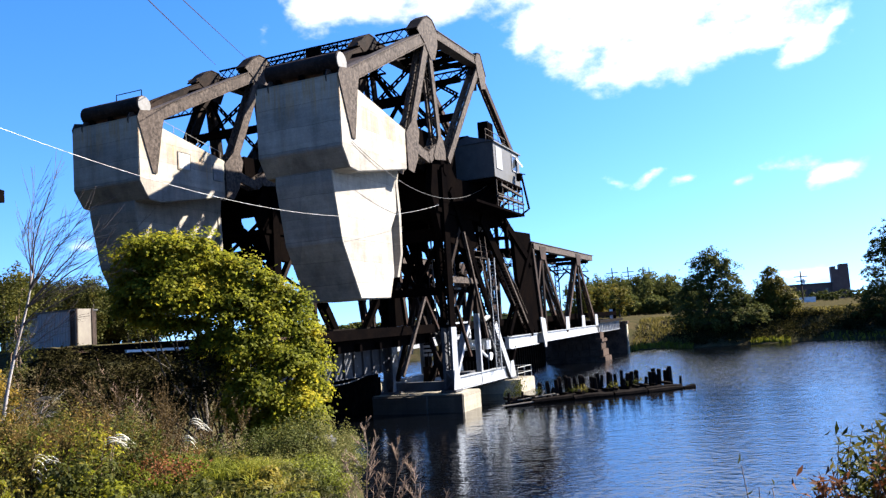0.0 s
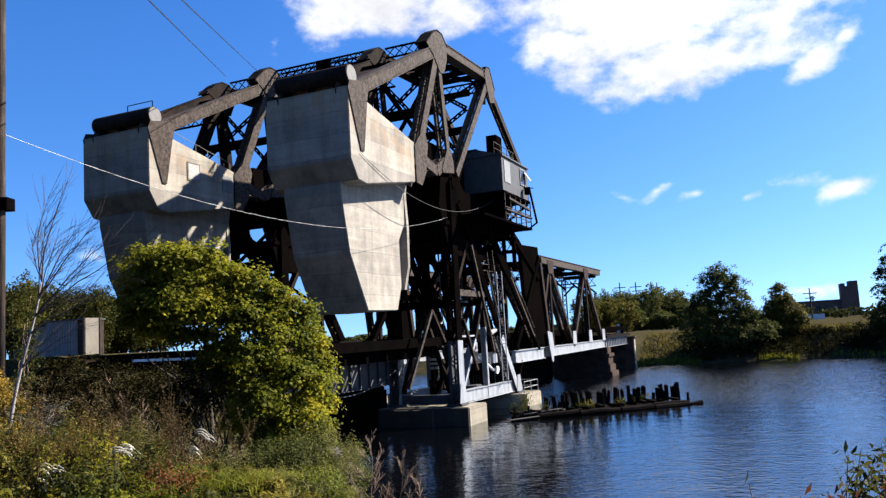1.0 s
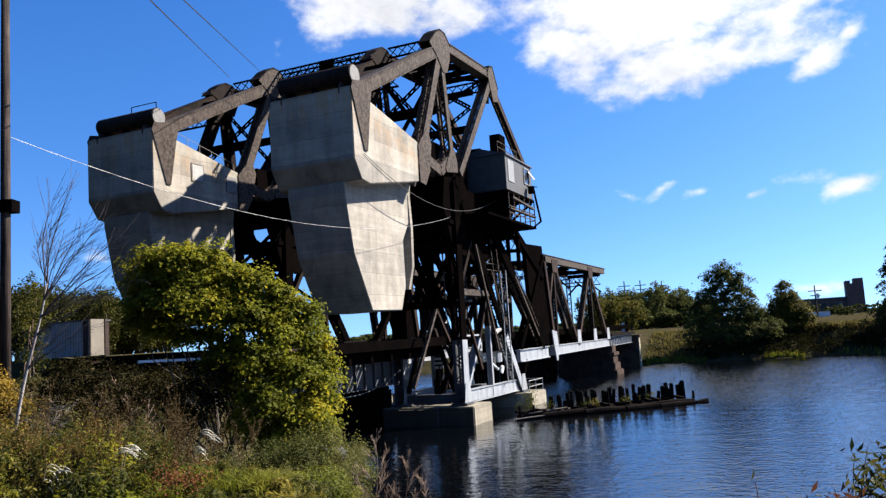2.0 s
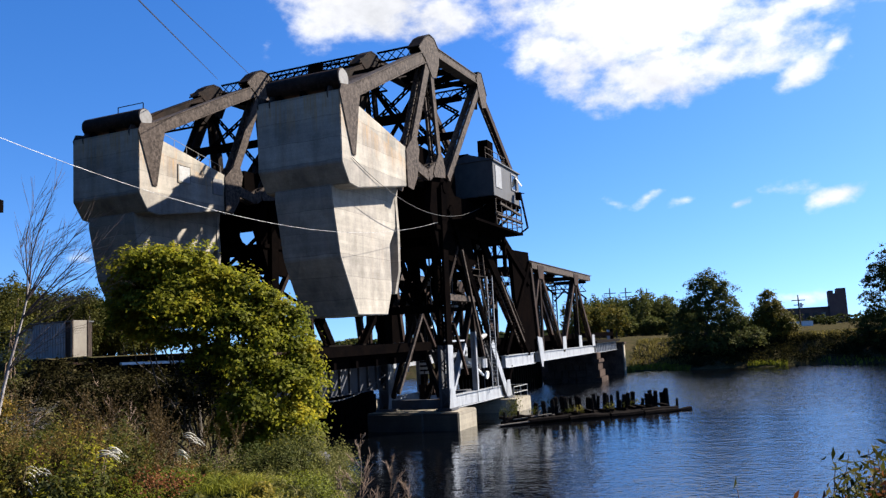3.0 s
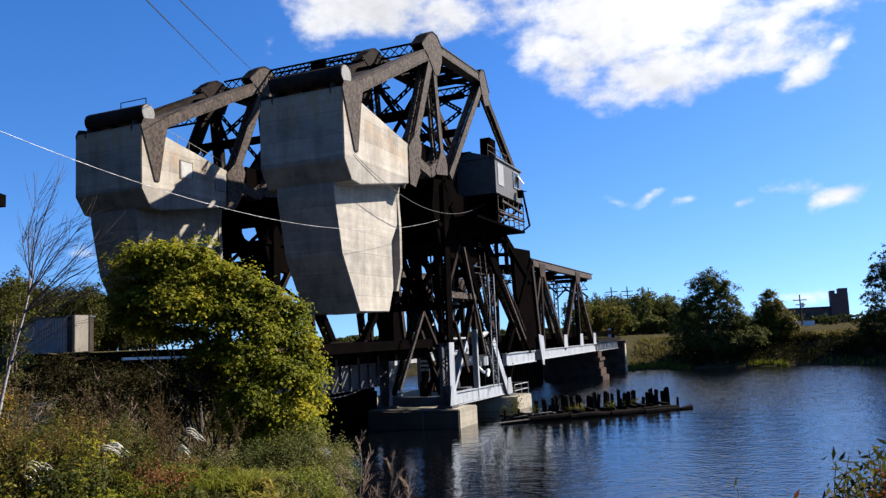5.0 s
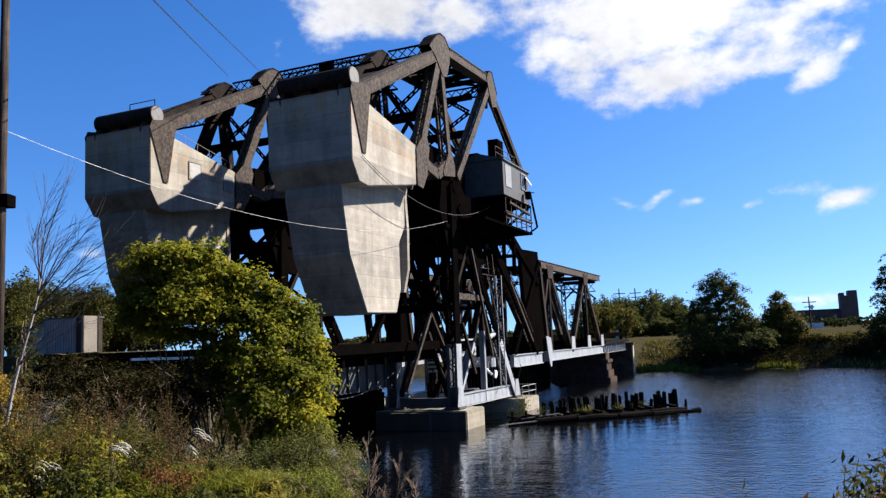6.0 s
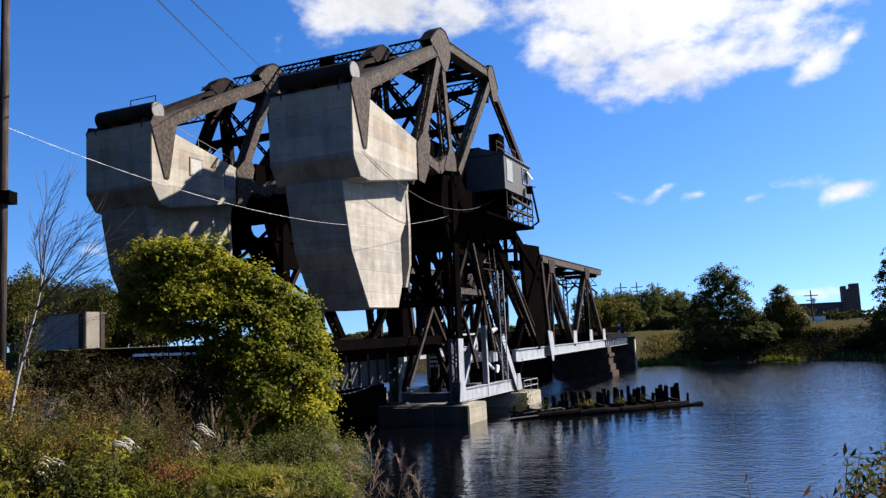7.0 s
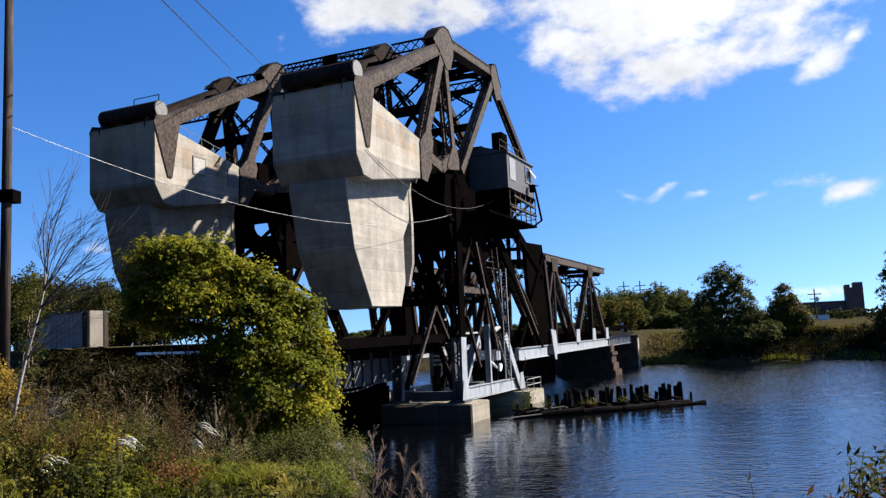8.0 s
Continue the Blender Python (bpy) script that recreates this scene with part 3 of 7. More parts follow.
wf += [[o + b * 4 + a, o + b * 4 + a + 1, o + b * 4 + a + 5, o + b * 4 + a + 4] for b in range(3) for a in range(3) if (a, b) != (1, 1)]
me = bpy.data.meshes.new("water")
me.from_pydata(wv, [], wf)
me.materials.append(WATER)
me.shade_smooth()
RIVER = tagged(new("water", me), "dark rippled river water reflecting blue sky", "river", kind="structure")

# ---- the two bascule bridges ----
NEAR, FAR, GAP = -24.60, -29.96, 16.5      # truss centre planes, and the step to the sister bridge
WIDE = 0.86
MID = (NEAR + FAR) / 2
PLANES = (NEAR, FAR)
PAINT = 6.6
C, A, E, D, V, V2 = (43.6, 23.25), (57.5, 30.35), (69.5, 31.1), (52.7, 20.6), (56.1, 19.95), (58.6, 21.5)


def at(x, p):
    return (x, p[0], p[1])


def counterweight():
    t = thing("counterweight", "huge stepped grey concrete counterweight hung on a steel truss", "counterweight", "counterweights")
    up = [(42.45, 23.2), (42.47, 18.5), (43.3, 17.25), (44.4, 17.12), (51.85, 18.4), (51.9, 21.2), (44.7, 22.65), (43.9, 23.2)]
    part("upper_block", Shape().prism(up, -30.55, -24.19), STREAKED_CONCRETE, t, bevel=0.05)
    low = [(43.25, 17.6), (43.25, 16.6), (44.1, 12.7), (46.2, 8.97), (50.55, 9.02), (51.35, 10.8), (51.3, 14.1), (52.5, 15.7), (53.05, 18.6), (50.0, 19.0)]
    part("lower_block", Shape().prism(low, -29.85, -25.5), CONCRETE, t, bevel=0.05)
    fin = [(-25.8, 10.6), (-25.42, 12.3), (-25.36, 15.2), (-25.5, 18.3), (-29.6, 18.3), (-29.6, 10.6)]
    n = len(fin)
    s = Shape().add([(x, y, z) for y in (52.4, 52.75) for x, z in fin], [tuple(range(n)), tuple(range(2 * n - 1, n - 1, -1))] + [(i, i + n, (i + 1) % n + n, (i + 1) % n) for i in range(n)])
    part("rear_slab", s, CONCRETE, t)
    part("rear_block", Shape().prism([(50.0, 10.6), (52.4, 10.6), (52.4, 16.2), (50.5, 17.5)], -29.3, -26.0), CONCRETE, t)
    for x0, x1 in ((-24.20, -24.42), (-30.54, -30.34)):
        s = Shape().prism([(44.6, 22.82), (51.95, 21.42), (51.95, 20.4), (44.6, 21.85)], min(x0, x1), max(x0, x1) + 0.012)
        part("parapet", s, RUSTY_CONCRETE, t, bevel=0.03)
    s = Shape()
    s.tube([(-29.9, 43.35, 24.2), (-24.42, 43.35, 24.2)], 0.68, 20)
    tank = part("tube", s, RUST_STEEL, t, "long rusty brown steel tube", smooth=False)
    part("end_cap", Shape().tube([(-24.42, 43.35, 24.2), (-24.36, 43.35, 24.2)], 0.62, 20), PALE_CAP, tank, "pale round end cap")
    for x in (-29.0, -27.2, -25.3):
        part("saddle", Shape().box(x - 0.15, x + 0.15, 42.8, 43.9, 23.2, 23.66), BLACK_STEEL, tank)
    r = Shape()
    for x in (-27.0, -24.6):
        r.bar((x, 43.35, 24.86), (x, 43.35, 25.35), 0.05, 0.05)
    r.bar((-27.0, 43.35, 25.35), (-24.6, 43.35, 25.35), 0.05, 0.05)
    part("handrail", r, BLACK_STEEL, t)
    return t


def plate(outline, x, thick=0.06):
    return Shape().prism(outline, x - thick / 2, x + thick / 2)


def counterweight_truss():
    t = thing("counterweight_truss", "weathered brown riveted steel truss carrying the counterweight", "bridge truss", "counterweight trusses")
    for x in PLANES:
        # sunward plane gets the paler steel, far plane the darker: lit and shaded tones
        lit_or_worn = PALE_STEEL if x == NEAR else STEEL
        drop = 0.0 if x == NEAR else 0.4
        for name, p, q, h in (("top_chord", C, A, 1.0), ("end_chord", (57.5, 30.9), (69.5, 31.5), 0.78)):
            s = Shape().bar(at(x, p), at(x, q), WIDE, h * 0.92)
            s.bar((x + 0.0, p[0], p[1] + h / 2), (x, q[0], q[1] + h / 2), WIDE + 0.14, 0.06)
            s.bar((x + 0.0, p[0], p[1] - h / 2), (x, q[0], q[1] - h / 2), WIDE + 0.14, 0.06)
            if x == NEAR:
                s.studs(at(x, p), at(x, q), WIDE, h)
            part(name, s, lit_or_worn, t)
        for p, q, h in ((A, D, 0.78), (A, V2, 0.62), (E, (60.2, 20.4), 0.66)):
            part("diagonal", Shape().laced(at(x, p), at(x, q), WIDE, h), lit_or_worn, t)
        part("lower_chord", Shape().laced(at(x, D), at(x, V), WIDE, 0.8), PALE_STEEL, t)
        part("lower_chord", Shape().laced(at(x, V), at(x, V2), WIDE, 0.8), PALE_STEEL, t)
        part("hanger", Shape().laced(at(x, C), (x, 45.2, 18.0), WIDE * 0.9, 0.8), STEEL, t)
        for e in (-1, 1):
            g = x + e * (WIDE / 2 + 0.035)
            part("gusset", plate([(42.35, 23.05), (42.6, 23.6), (45.2, 24.1), (44.8, 22.6), (44.15, 19.2), (43.75, 19.2)], g), PALE_STEEL, t, "bleached gusset plate")
            part("gusset", plate([(55.2, 30.2), (56.4, 31.3 - drop), (57.3, 31.85 - drop), (58.3, 31.85 - drop), (59.3, 31.1 - drop), (59.2, 30.0), (58.5, 28.6), (57.7, 28.4), (56.4, 29.6)], g), lit_or_worn, t)
            part("gusset", plate([(68.4, 31.5), (68.9, 32.2), (69.8, 32.35), (71.0, 30.5), (70.8, 29.2), (69.6, 28.9), (68.8, 30.3)], g), lit_or_worn, t)
            part("gusset", plate([(51.9, 21.2), (53.7, 22.9), (54.3, 21.7), (53.7, 19.4), (52.9, 18.3), (51.95, 18.4)], g), lit_or_worn, t)
            part("gusset", plate([(56.9, 20.3), (58.1, 22.1), (58.9, 22.2), (59.4, 21.0), (59.3, 20.3), (57.1, 20.0)], g), lit_or_worn, t)
        c = Shape()
        for p, q in (((55.2, 30.3), (56.4, 31.4)), ((56.4, 31.4), (57.35, 31.95)), ((57.35, 31.95), (58.35, 31.92)), ((58.35, 31.92), (59.4, 31.1))):
            c.bar((x, p[0], p[1] - drop), (x, q[0], q[1] - drop), WIDE + 0.2, 0.09)
        part("joint_cover", c, STEEL, t)
        c = Shape()
        for p, q in (((68.4, 31.6), (68.9, 32.25)), ((68.9, 32.25), (69.8, 32.4)), ((69.8, 32.4), (71.05, 30.5))):
            c.bar(at(x, p), at(x, q), WIDE + 0.2, 0.09)
        part("joint_cover", c, STEEL, t)
        part("link", Shape().laced(at(x, (70.1, 30.6)), at(x, (79.6, 23.6)), 0.62, 0.6, 0.55), RUST_STEEL, t, "long laced link bar")
        part("link_arm", Shape().laced(at(x, (79.6, 23.6)), at(x, (72.3, 17.7)), 0.5, 0.6), BLACK_STEEL, t)
        part("operating_strut", Shape().laced(at(x, (72.3, 17.7)), at(x, (82.6, 12.7)), 0.6, 0.8), BLACK_STEEL, t)
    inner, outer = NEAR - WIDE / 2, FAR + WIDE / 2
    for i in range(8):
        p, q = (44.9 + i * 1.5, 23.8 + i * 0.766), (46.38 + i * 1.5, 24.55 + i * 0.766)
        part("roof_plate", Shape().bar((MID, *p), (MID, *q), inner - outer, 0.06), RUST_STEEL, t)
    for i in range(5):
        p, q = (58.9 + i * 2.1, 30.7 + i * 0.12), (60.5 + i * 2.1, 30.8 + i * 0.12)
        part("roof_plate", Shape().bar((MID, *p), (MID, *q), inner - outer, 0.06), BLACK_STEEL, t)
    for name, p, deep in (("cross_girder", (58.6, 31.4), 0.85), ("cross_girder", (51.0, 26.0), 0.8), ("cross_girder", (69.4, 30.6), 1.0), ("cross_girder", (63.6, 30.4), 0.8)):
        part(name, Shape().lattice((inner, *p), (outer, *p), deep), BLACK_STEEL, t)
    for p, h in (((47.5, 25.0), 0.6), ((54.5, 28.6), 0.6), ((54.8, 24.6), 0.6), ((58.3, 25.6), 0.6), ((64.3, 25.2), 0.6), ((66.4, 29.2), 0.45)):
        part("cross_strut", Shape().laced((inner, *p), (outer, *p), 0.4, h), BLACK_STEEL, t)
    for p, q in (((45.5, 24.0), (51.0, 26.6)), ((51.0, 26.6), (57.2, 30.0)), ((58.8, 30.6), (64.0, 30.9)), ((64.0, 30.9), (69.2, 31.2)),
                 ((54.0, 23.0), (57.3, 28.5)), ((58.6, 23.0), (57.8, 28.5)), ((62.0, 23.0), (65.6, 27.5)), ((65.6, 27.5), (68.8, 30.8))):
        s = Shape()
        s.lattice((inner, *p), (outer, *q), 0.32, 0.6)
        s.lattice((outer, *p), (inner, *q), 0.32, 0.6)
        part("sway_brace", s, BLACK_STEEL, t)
    return t


def tower():
    t = thing("bascule_tower", "dark riveted steel tower with silver-painted feet on a concrete pier", "bridge tower", "bascule towers")
    F0, F1 = (58.45, 1.62), (58.9, 19.6)
    R0, R1 = (72.6, 1.35), (60.2, 18.0)

    def split(p, q):
        k = (PAINT - p[1]) / (q[1] - p[1])
        return p[0] + (q[0] - p[0]) * k, PAINT

    for x in PLANES:
        for name, p, q, h in (("front_leg", F0, F1, 1.0), ("rear_leg", R0, R1, 0.75)):
            m = split(p, q)
            part(name, Shape().laced(at(x, m), at(x, q), WIDE, h), BLACK_STEEL, t)
            foot = Shape().laced(at(x, p), at(x, m), WIDE, h)
            foot.bar((x, p[0] - 0.45, p[1] + 1.6), (x, p[0], p[1]), WIDE * 0.9, 0.08)
            foot.bar((x, p[0] + 0.75, p[1] + 1.3), (x, p[0] + 0.2, p[1]), WIDE * 0.9, 0.08)
            foot.box(x - 0.65, x + 0.65, p[0] - 0.75, p[0] + 0.75, p[1] - 0.12, p[1] + 0.06)
            # the shaded front of the foot is put into its darker paint
            part("foot", foot, DULL_SHADED_SILVER, t, "silver steel foot coloured as dark as its shaded front")
            # added plate in the brighter silver carries the sunlit side of the foot
            side = Shape().bar((x + WIDE / 2 + 0.02, *p), (x + WIDE / 2 + 0.02, *m), 0.03, h + 0.04)
            side.prism([(p[0] - 0.75, p[1]), (p[0] - 0.4, p[1] + 1.6), (p[0] + 0.4, p[1] + 1.6), (p[0] + 0.95, p[1])], x + WIDE / 2 + 0.05, x + WIDE / 2 + 0.09)
            part("foot_plate", side, SILVER, t, "silver side plate coloured for its sunlit face")
        tie = Shape().bar(at(x, (59.0, 2.1)), at(x, (71.9, 1.95)), 0.35, 0.95)
        for e in (-1, 1):
            tie.bar((x, 59.0, 2.05 + e * 0.5), (x, 71.9, 1.95 + e * 0.5), 0.6, 0.05)
        tie.box(x - 0.22, x + 0.22, 64.95, 65.2, 1.6, 2.5)
        part("tie_girder", tie, SILVER, t, "silver-painted tie girder")
        k1 = (62.6, 6.6)
        part("brace", Shape().laced(at(x, (59.2, 2.5)), at(x, k1), 0.5, 0.3), SILVER, t)
        part("brace", Shape().laced(at(x, k1), at(x, (65.0, 10.4)), 0.5, 0.3), STEEL, t)
        part("post", Shape().laced(at(x, (65.1, 2.4)), at(x, (65.1, 7.6)), 0.45, 0.3), SILVER, t)
        part("post", Shape().laced(at(x, (65.1, 7.6)), at(x, (64.7, 12.2)), 0.45, 0.3), STEEL, t)
        part("strut", Shape().laced(at(x, (58.7, 10.45)), at(x, (65.8, 10.45)), 0.6, 0.45), PALE_STEEL, t)
        part("strut", Shape().bar(at(x, (58.6, 6.9)), at(x, (62.7, 6.9)), 0.3, 0.14), SILVER, t)
        part("brace", Shape().laced(at(x, (58.8, 10.6)), at(x, (62.2, 15.0)), 0.5, 0.35), STEEL, t)
        g = Shape().bar(at(x, (73.0, 4.62)), at(x, (82.6, 4.62)), 0.4, 1.1)
        for e in (-1, 1):
            g.bar(at(x, (73.0, 4.62 + e * 0.56)), at(x, (82.6, 4.62 + e * 0.56)), 0.75, 0.06)
        part("heel_girder", g, SILVER, t, "silver-painted plate girder")
        part("knee", Shape().laced(at(x, (72.4, 1.5)), at(x, (75.0, 4.1)), 0.5, 0.4), BLACK_STEEL, t)
        w = [(57.4, 20.4), (60.8, 20.4), (64.6, 17.0), (66.6, 13.6), (63.0, 13.2), (58.2, 13.8), (56.6, 17.4)]
        if x == FAR:
            w = [(57.4, 20.4), (60.8, 20.4), (62.6, 18.9), (61.2, 18.6), (59.8, 17.2), (58.6, 14.6), (57.6, 14.6), (56.6, 17.4)]
        part("web_plate", plate(w, x - 0.1, 0.5), BLACK_STEEL, t, "black trunnion web plate")
        b = Shape().tube([(x - 0.5, 59.2, 19.5), (x + 0.5, 59.2, 19.5)], 0.5, 18)
        part("trunnion_bearing", b, BLACK_STEEL, t)
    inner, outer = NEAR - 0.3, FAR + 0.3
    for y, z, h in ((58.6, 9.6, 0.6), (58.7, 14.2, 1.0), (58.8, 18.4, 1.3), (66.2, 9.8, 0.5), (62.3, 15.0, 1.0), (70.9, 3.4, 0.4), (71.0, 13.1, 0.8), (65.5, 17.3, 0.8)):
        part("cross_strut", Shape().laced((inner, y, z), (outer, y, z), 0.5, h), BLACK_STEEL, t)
    # front strut takes the shade-dark silver too
    part("cross_strut", Shape().bar((inner, 58.5, 2.0), (outer, 58.5, 2.0), 0.4, 0.7), DULL_SHADED_SILVER, t)
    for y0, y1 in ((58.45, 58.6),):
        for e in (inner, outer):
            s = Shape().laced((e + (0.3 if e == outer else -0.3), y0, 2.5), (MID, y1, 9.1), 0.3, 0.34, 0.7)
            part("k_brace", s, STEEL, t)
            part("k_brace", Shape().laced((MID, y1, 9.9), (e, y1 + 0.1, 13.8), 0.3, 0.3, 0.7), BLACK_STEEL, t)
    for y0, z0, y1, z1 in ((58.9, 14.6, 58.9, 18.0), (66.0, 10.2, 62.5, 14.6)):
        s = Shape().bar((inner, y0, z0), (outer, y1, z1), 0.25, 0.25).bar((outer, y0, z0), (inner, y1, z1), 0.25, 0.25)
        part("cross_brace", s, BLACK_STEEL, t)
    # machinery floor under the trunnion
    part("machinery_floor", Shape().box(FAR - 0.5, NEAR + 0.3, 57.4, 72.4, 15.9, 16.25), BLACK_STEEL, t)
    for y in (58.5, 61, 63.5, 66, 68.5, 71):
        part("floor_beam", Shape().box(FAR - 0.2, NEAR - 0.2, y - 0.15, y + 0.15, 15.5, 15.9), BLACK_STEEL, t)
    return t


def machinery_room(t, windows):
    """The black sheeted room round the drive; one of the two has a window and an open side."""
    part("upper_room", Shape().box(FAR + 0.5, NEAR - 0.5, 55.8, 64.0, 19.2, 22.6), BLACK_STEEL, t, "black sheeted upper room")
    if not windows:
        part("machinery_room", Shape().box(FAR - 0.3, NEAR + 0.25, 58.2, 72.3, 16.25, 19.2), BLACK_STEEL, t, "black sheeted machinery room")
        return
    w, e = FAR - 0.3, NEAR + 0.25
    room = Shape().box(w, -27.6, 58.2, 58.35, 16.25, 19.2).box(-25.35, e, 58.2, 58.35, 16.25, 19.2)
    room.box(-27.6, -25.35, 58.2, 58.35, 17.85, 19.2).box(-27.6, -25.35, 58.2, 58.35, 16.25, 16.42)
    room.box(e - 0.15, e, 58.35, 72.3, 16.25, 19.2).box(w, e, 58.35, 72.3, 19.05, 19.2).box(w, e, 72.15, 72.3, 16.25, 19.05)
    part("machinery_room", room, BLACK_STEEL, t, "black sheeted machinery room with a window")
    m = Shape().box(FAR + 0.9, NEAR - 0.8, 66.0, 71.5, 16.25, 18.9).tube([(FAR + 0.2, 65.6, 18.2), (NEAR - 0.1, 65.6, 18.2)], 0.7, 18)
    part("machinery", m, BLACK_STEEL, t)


def tower_fittings(t):
    inner, outer = NEAR - 0.3, FAR + 0.3
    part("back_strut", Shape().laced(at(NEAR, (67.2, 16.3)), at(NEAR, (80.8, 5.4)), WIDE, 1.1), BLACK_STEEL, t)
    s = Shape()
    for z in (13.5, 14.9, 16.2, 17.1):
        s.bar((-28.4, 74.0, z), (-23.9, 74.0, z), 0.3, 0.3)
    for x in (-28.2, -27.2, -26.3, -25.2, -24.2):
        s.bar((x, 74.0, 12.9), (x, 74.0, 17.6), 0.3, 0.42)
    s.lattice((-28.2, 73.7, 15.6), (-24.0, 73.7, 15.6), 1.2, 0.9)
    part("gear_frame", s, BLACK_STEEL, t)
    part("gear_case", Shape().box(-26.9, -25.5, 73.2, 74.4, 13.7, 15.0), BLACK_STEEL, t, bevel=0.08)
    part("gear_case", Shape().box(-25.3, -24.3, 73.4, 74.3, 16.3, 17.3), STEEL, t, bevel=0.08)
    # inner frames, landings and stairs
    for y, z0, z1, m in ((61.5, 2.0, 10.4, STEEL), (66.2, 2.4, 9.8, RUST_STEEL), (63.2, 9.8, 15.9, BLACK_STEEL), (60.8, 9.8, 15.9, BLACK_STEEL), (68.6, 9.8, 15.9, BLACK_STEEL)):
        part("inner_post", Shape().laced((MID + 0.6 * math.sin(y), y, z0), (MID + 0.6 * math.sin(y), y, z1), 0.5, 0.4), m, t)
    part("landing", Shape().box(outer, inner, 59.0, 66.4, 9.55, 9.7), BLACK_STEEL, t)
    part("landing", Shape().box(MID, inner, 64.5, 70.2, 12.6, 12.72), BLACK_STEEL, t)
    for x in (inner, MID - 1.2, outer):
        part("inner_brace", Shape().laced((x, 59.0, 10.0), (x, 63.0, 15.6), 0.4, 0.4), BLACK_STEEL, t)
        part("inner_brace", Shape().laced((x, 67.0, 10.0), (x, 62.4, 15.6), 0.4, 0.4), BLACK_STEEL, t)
    part("inner_brace", Shape().laced((MID, 60.0, 1.9), (MID + 1.2, 65.8, 9.4), 0.4, 0.35), STEEL, t)
    part("inner_brace", Shape().laced((MID - 1.0, 66.0, 2.2), (MID - 1.4, 60.4, 9.4), 0.4, 0.35), STEEL, t)
    for k, (y0, z0, y1, z1) in enumerate(((60.6, 2.3, 64.8, 6.0), (64.8, 6.0, 61.0, 9.6), (64.4, 9.7, 68.0, 12.7), (68.0, 12.7, 65.0, 15.9))):
        st = Shape()
        x = inner - 0.7 - 0.9 * (k % 2)
        for e in (-0.35, 0.35):
            st.bar((x + e, y0, z0), (x + e, y1, z1), 0.06, 0.22)
            st.bar((x + e, y0, z0 + 0.95), (x + e, y1, z1 + 0.95), 0.05, 0.05)
        for i in range(1, 16):
            st.box(x - 0.35, x + 0.35, y0 + (y1 - y0) * i / 16 - 0.12, y0 + (y1 - y0) * i / 16 + 0.12, z0 + (z1 - z0) * i / 16 - 0.02, z0 + (z1 - z0) * i / 16 + 0.02)
        part("stair", st, RUST_STEEL if k % 2 else PALE_STEEL, t, "narrow steel stair with handrails")
    r = random.Random(77)
    for k in range(26):
        x, y, z = r.uniform(outer, inner + 0.5), r.uniform(59.5, 71.0), r.uniform(8.0, 15.4)
        w = r.uniform(0.12, 0.4)
        part("fitting", Shape().box(x - w / 2, x + w / 2, y - w, y + w, z, z + r.uniform(0.1, 0.5)), r.choice((PALE_STEEL, DULL_SHADED_SILVER, RUST_STEEL, PALE_HATCH)), t)
    for k in range(14):
        x, y = r.uniform(MID - 1.0, inner + 0.5), r.uniform(60.0, 70.0)
        part("conduit", Shape().tube([(x, y, r.uniform(5.5, 9.0)), (x, y + r.uniform(-0.6, 0.6), r.uniform(11.0, 15.8))], 0.045, 6), r.choice((PALE_STEEL, DULL_SHADED_SILVER)), t)
    for k, (y, z) in enumerate(((63.4, 13.6), (66.8, 14.2), (69.6, 13.2))):
        g = Shape().tube([(inner - 0.4 - k * 0.6, y, z), (inner - 0.2 - k * 0.6, y, z)], 0.62, 18)
        part("gear_wheel", g, RUST_STEEL, t)
    for z in (12.72, 13.3, 13.8):
        part("handrail", Shape().bar((inner + 0.05, 64.6, z), (inner + 0.05, 70.2, z), 0.05, 0.05), PALE_STEEL, t)
    for y in (59.4, 61.8, 64.2, 66.2):
        part("rail_post", Shape().bar((inner - 0.1, y, 9.7), (inner - 0.1, y, 10.8), 0.06, 0.06), PALE_STEEL, t)
    part("handrail", Shape().bar((inner - 0.1, 59.2, 10.8), (inner - 0.1, 66.3, 10.8), 0.06, 0.06), PALE_STEEL, t)


def ladder(t, x, y0, z0, y1, z1, mat):
    s = Shape()
    for e in (-0.25, 0.25):
        s.bar((x + e, y0, z0), (x + e, y1, z1), 0.07, 0.09)
    n = int(abs(z1 - z0) / 0.32)
    for i in range(1, n):
        k = i / n
        y, z = y0 + (y1 - y0) * k, z0 + (z1 - z0) * k
        s.bar((x - 0.25, y, z), (x + 0.25, y, z), 0.05, 0.05)
    part("ladder", s, mat, t)


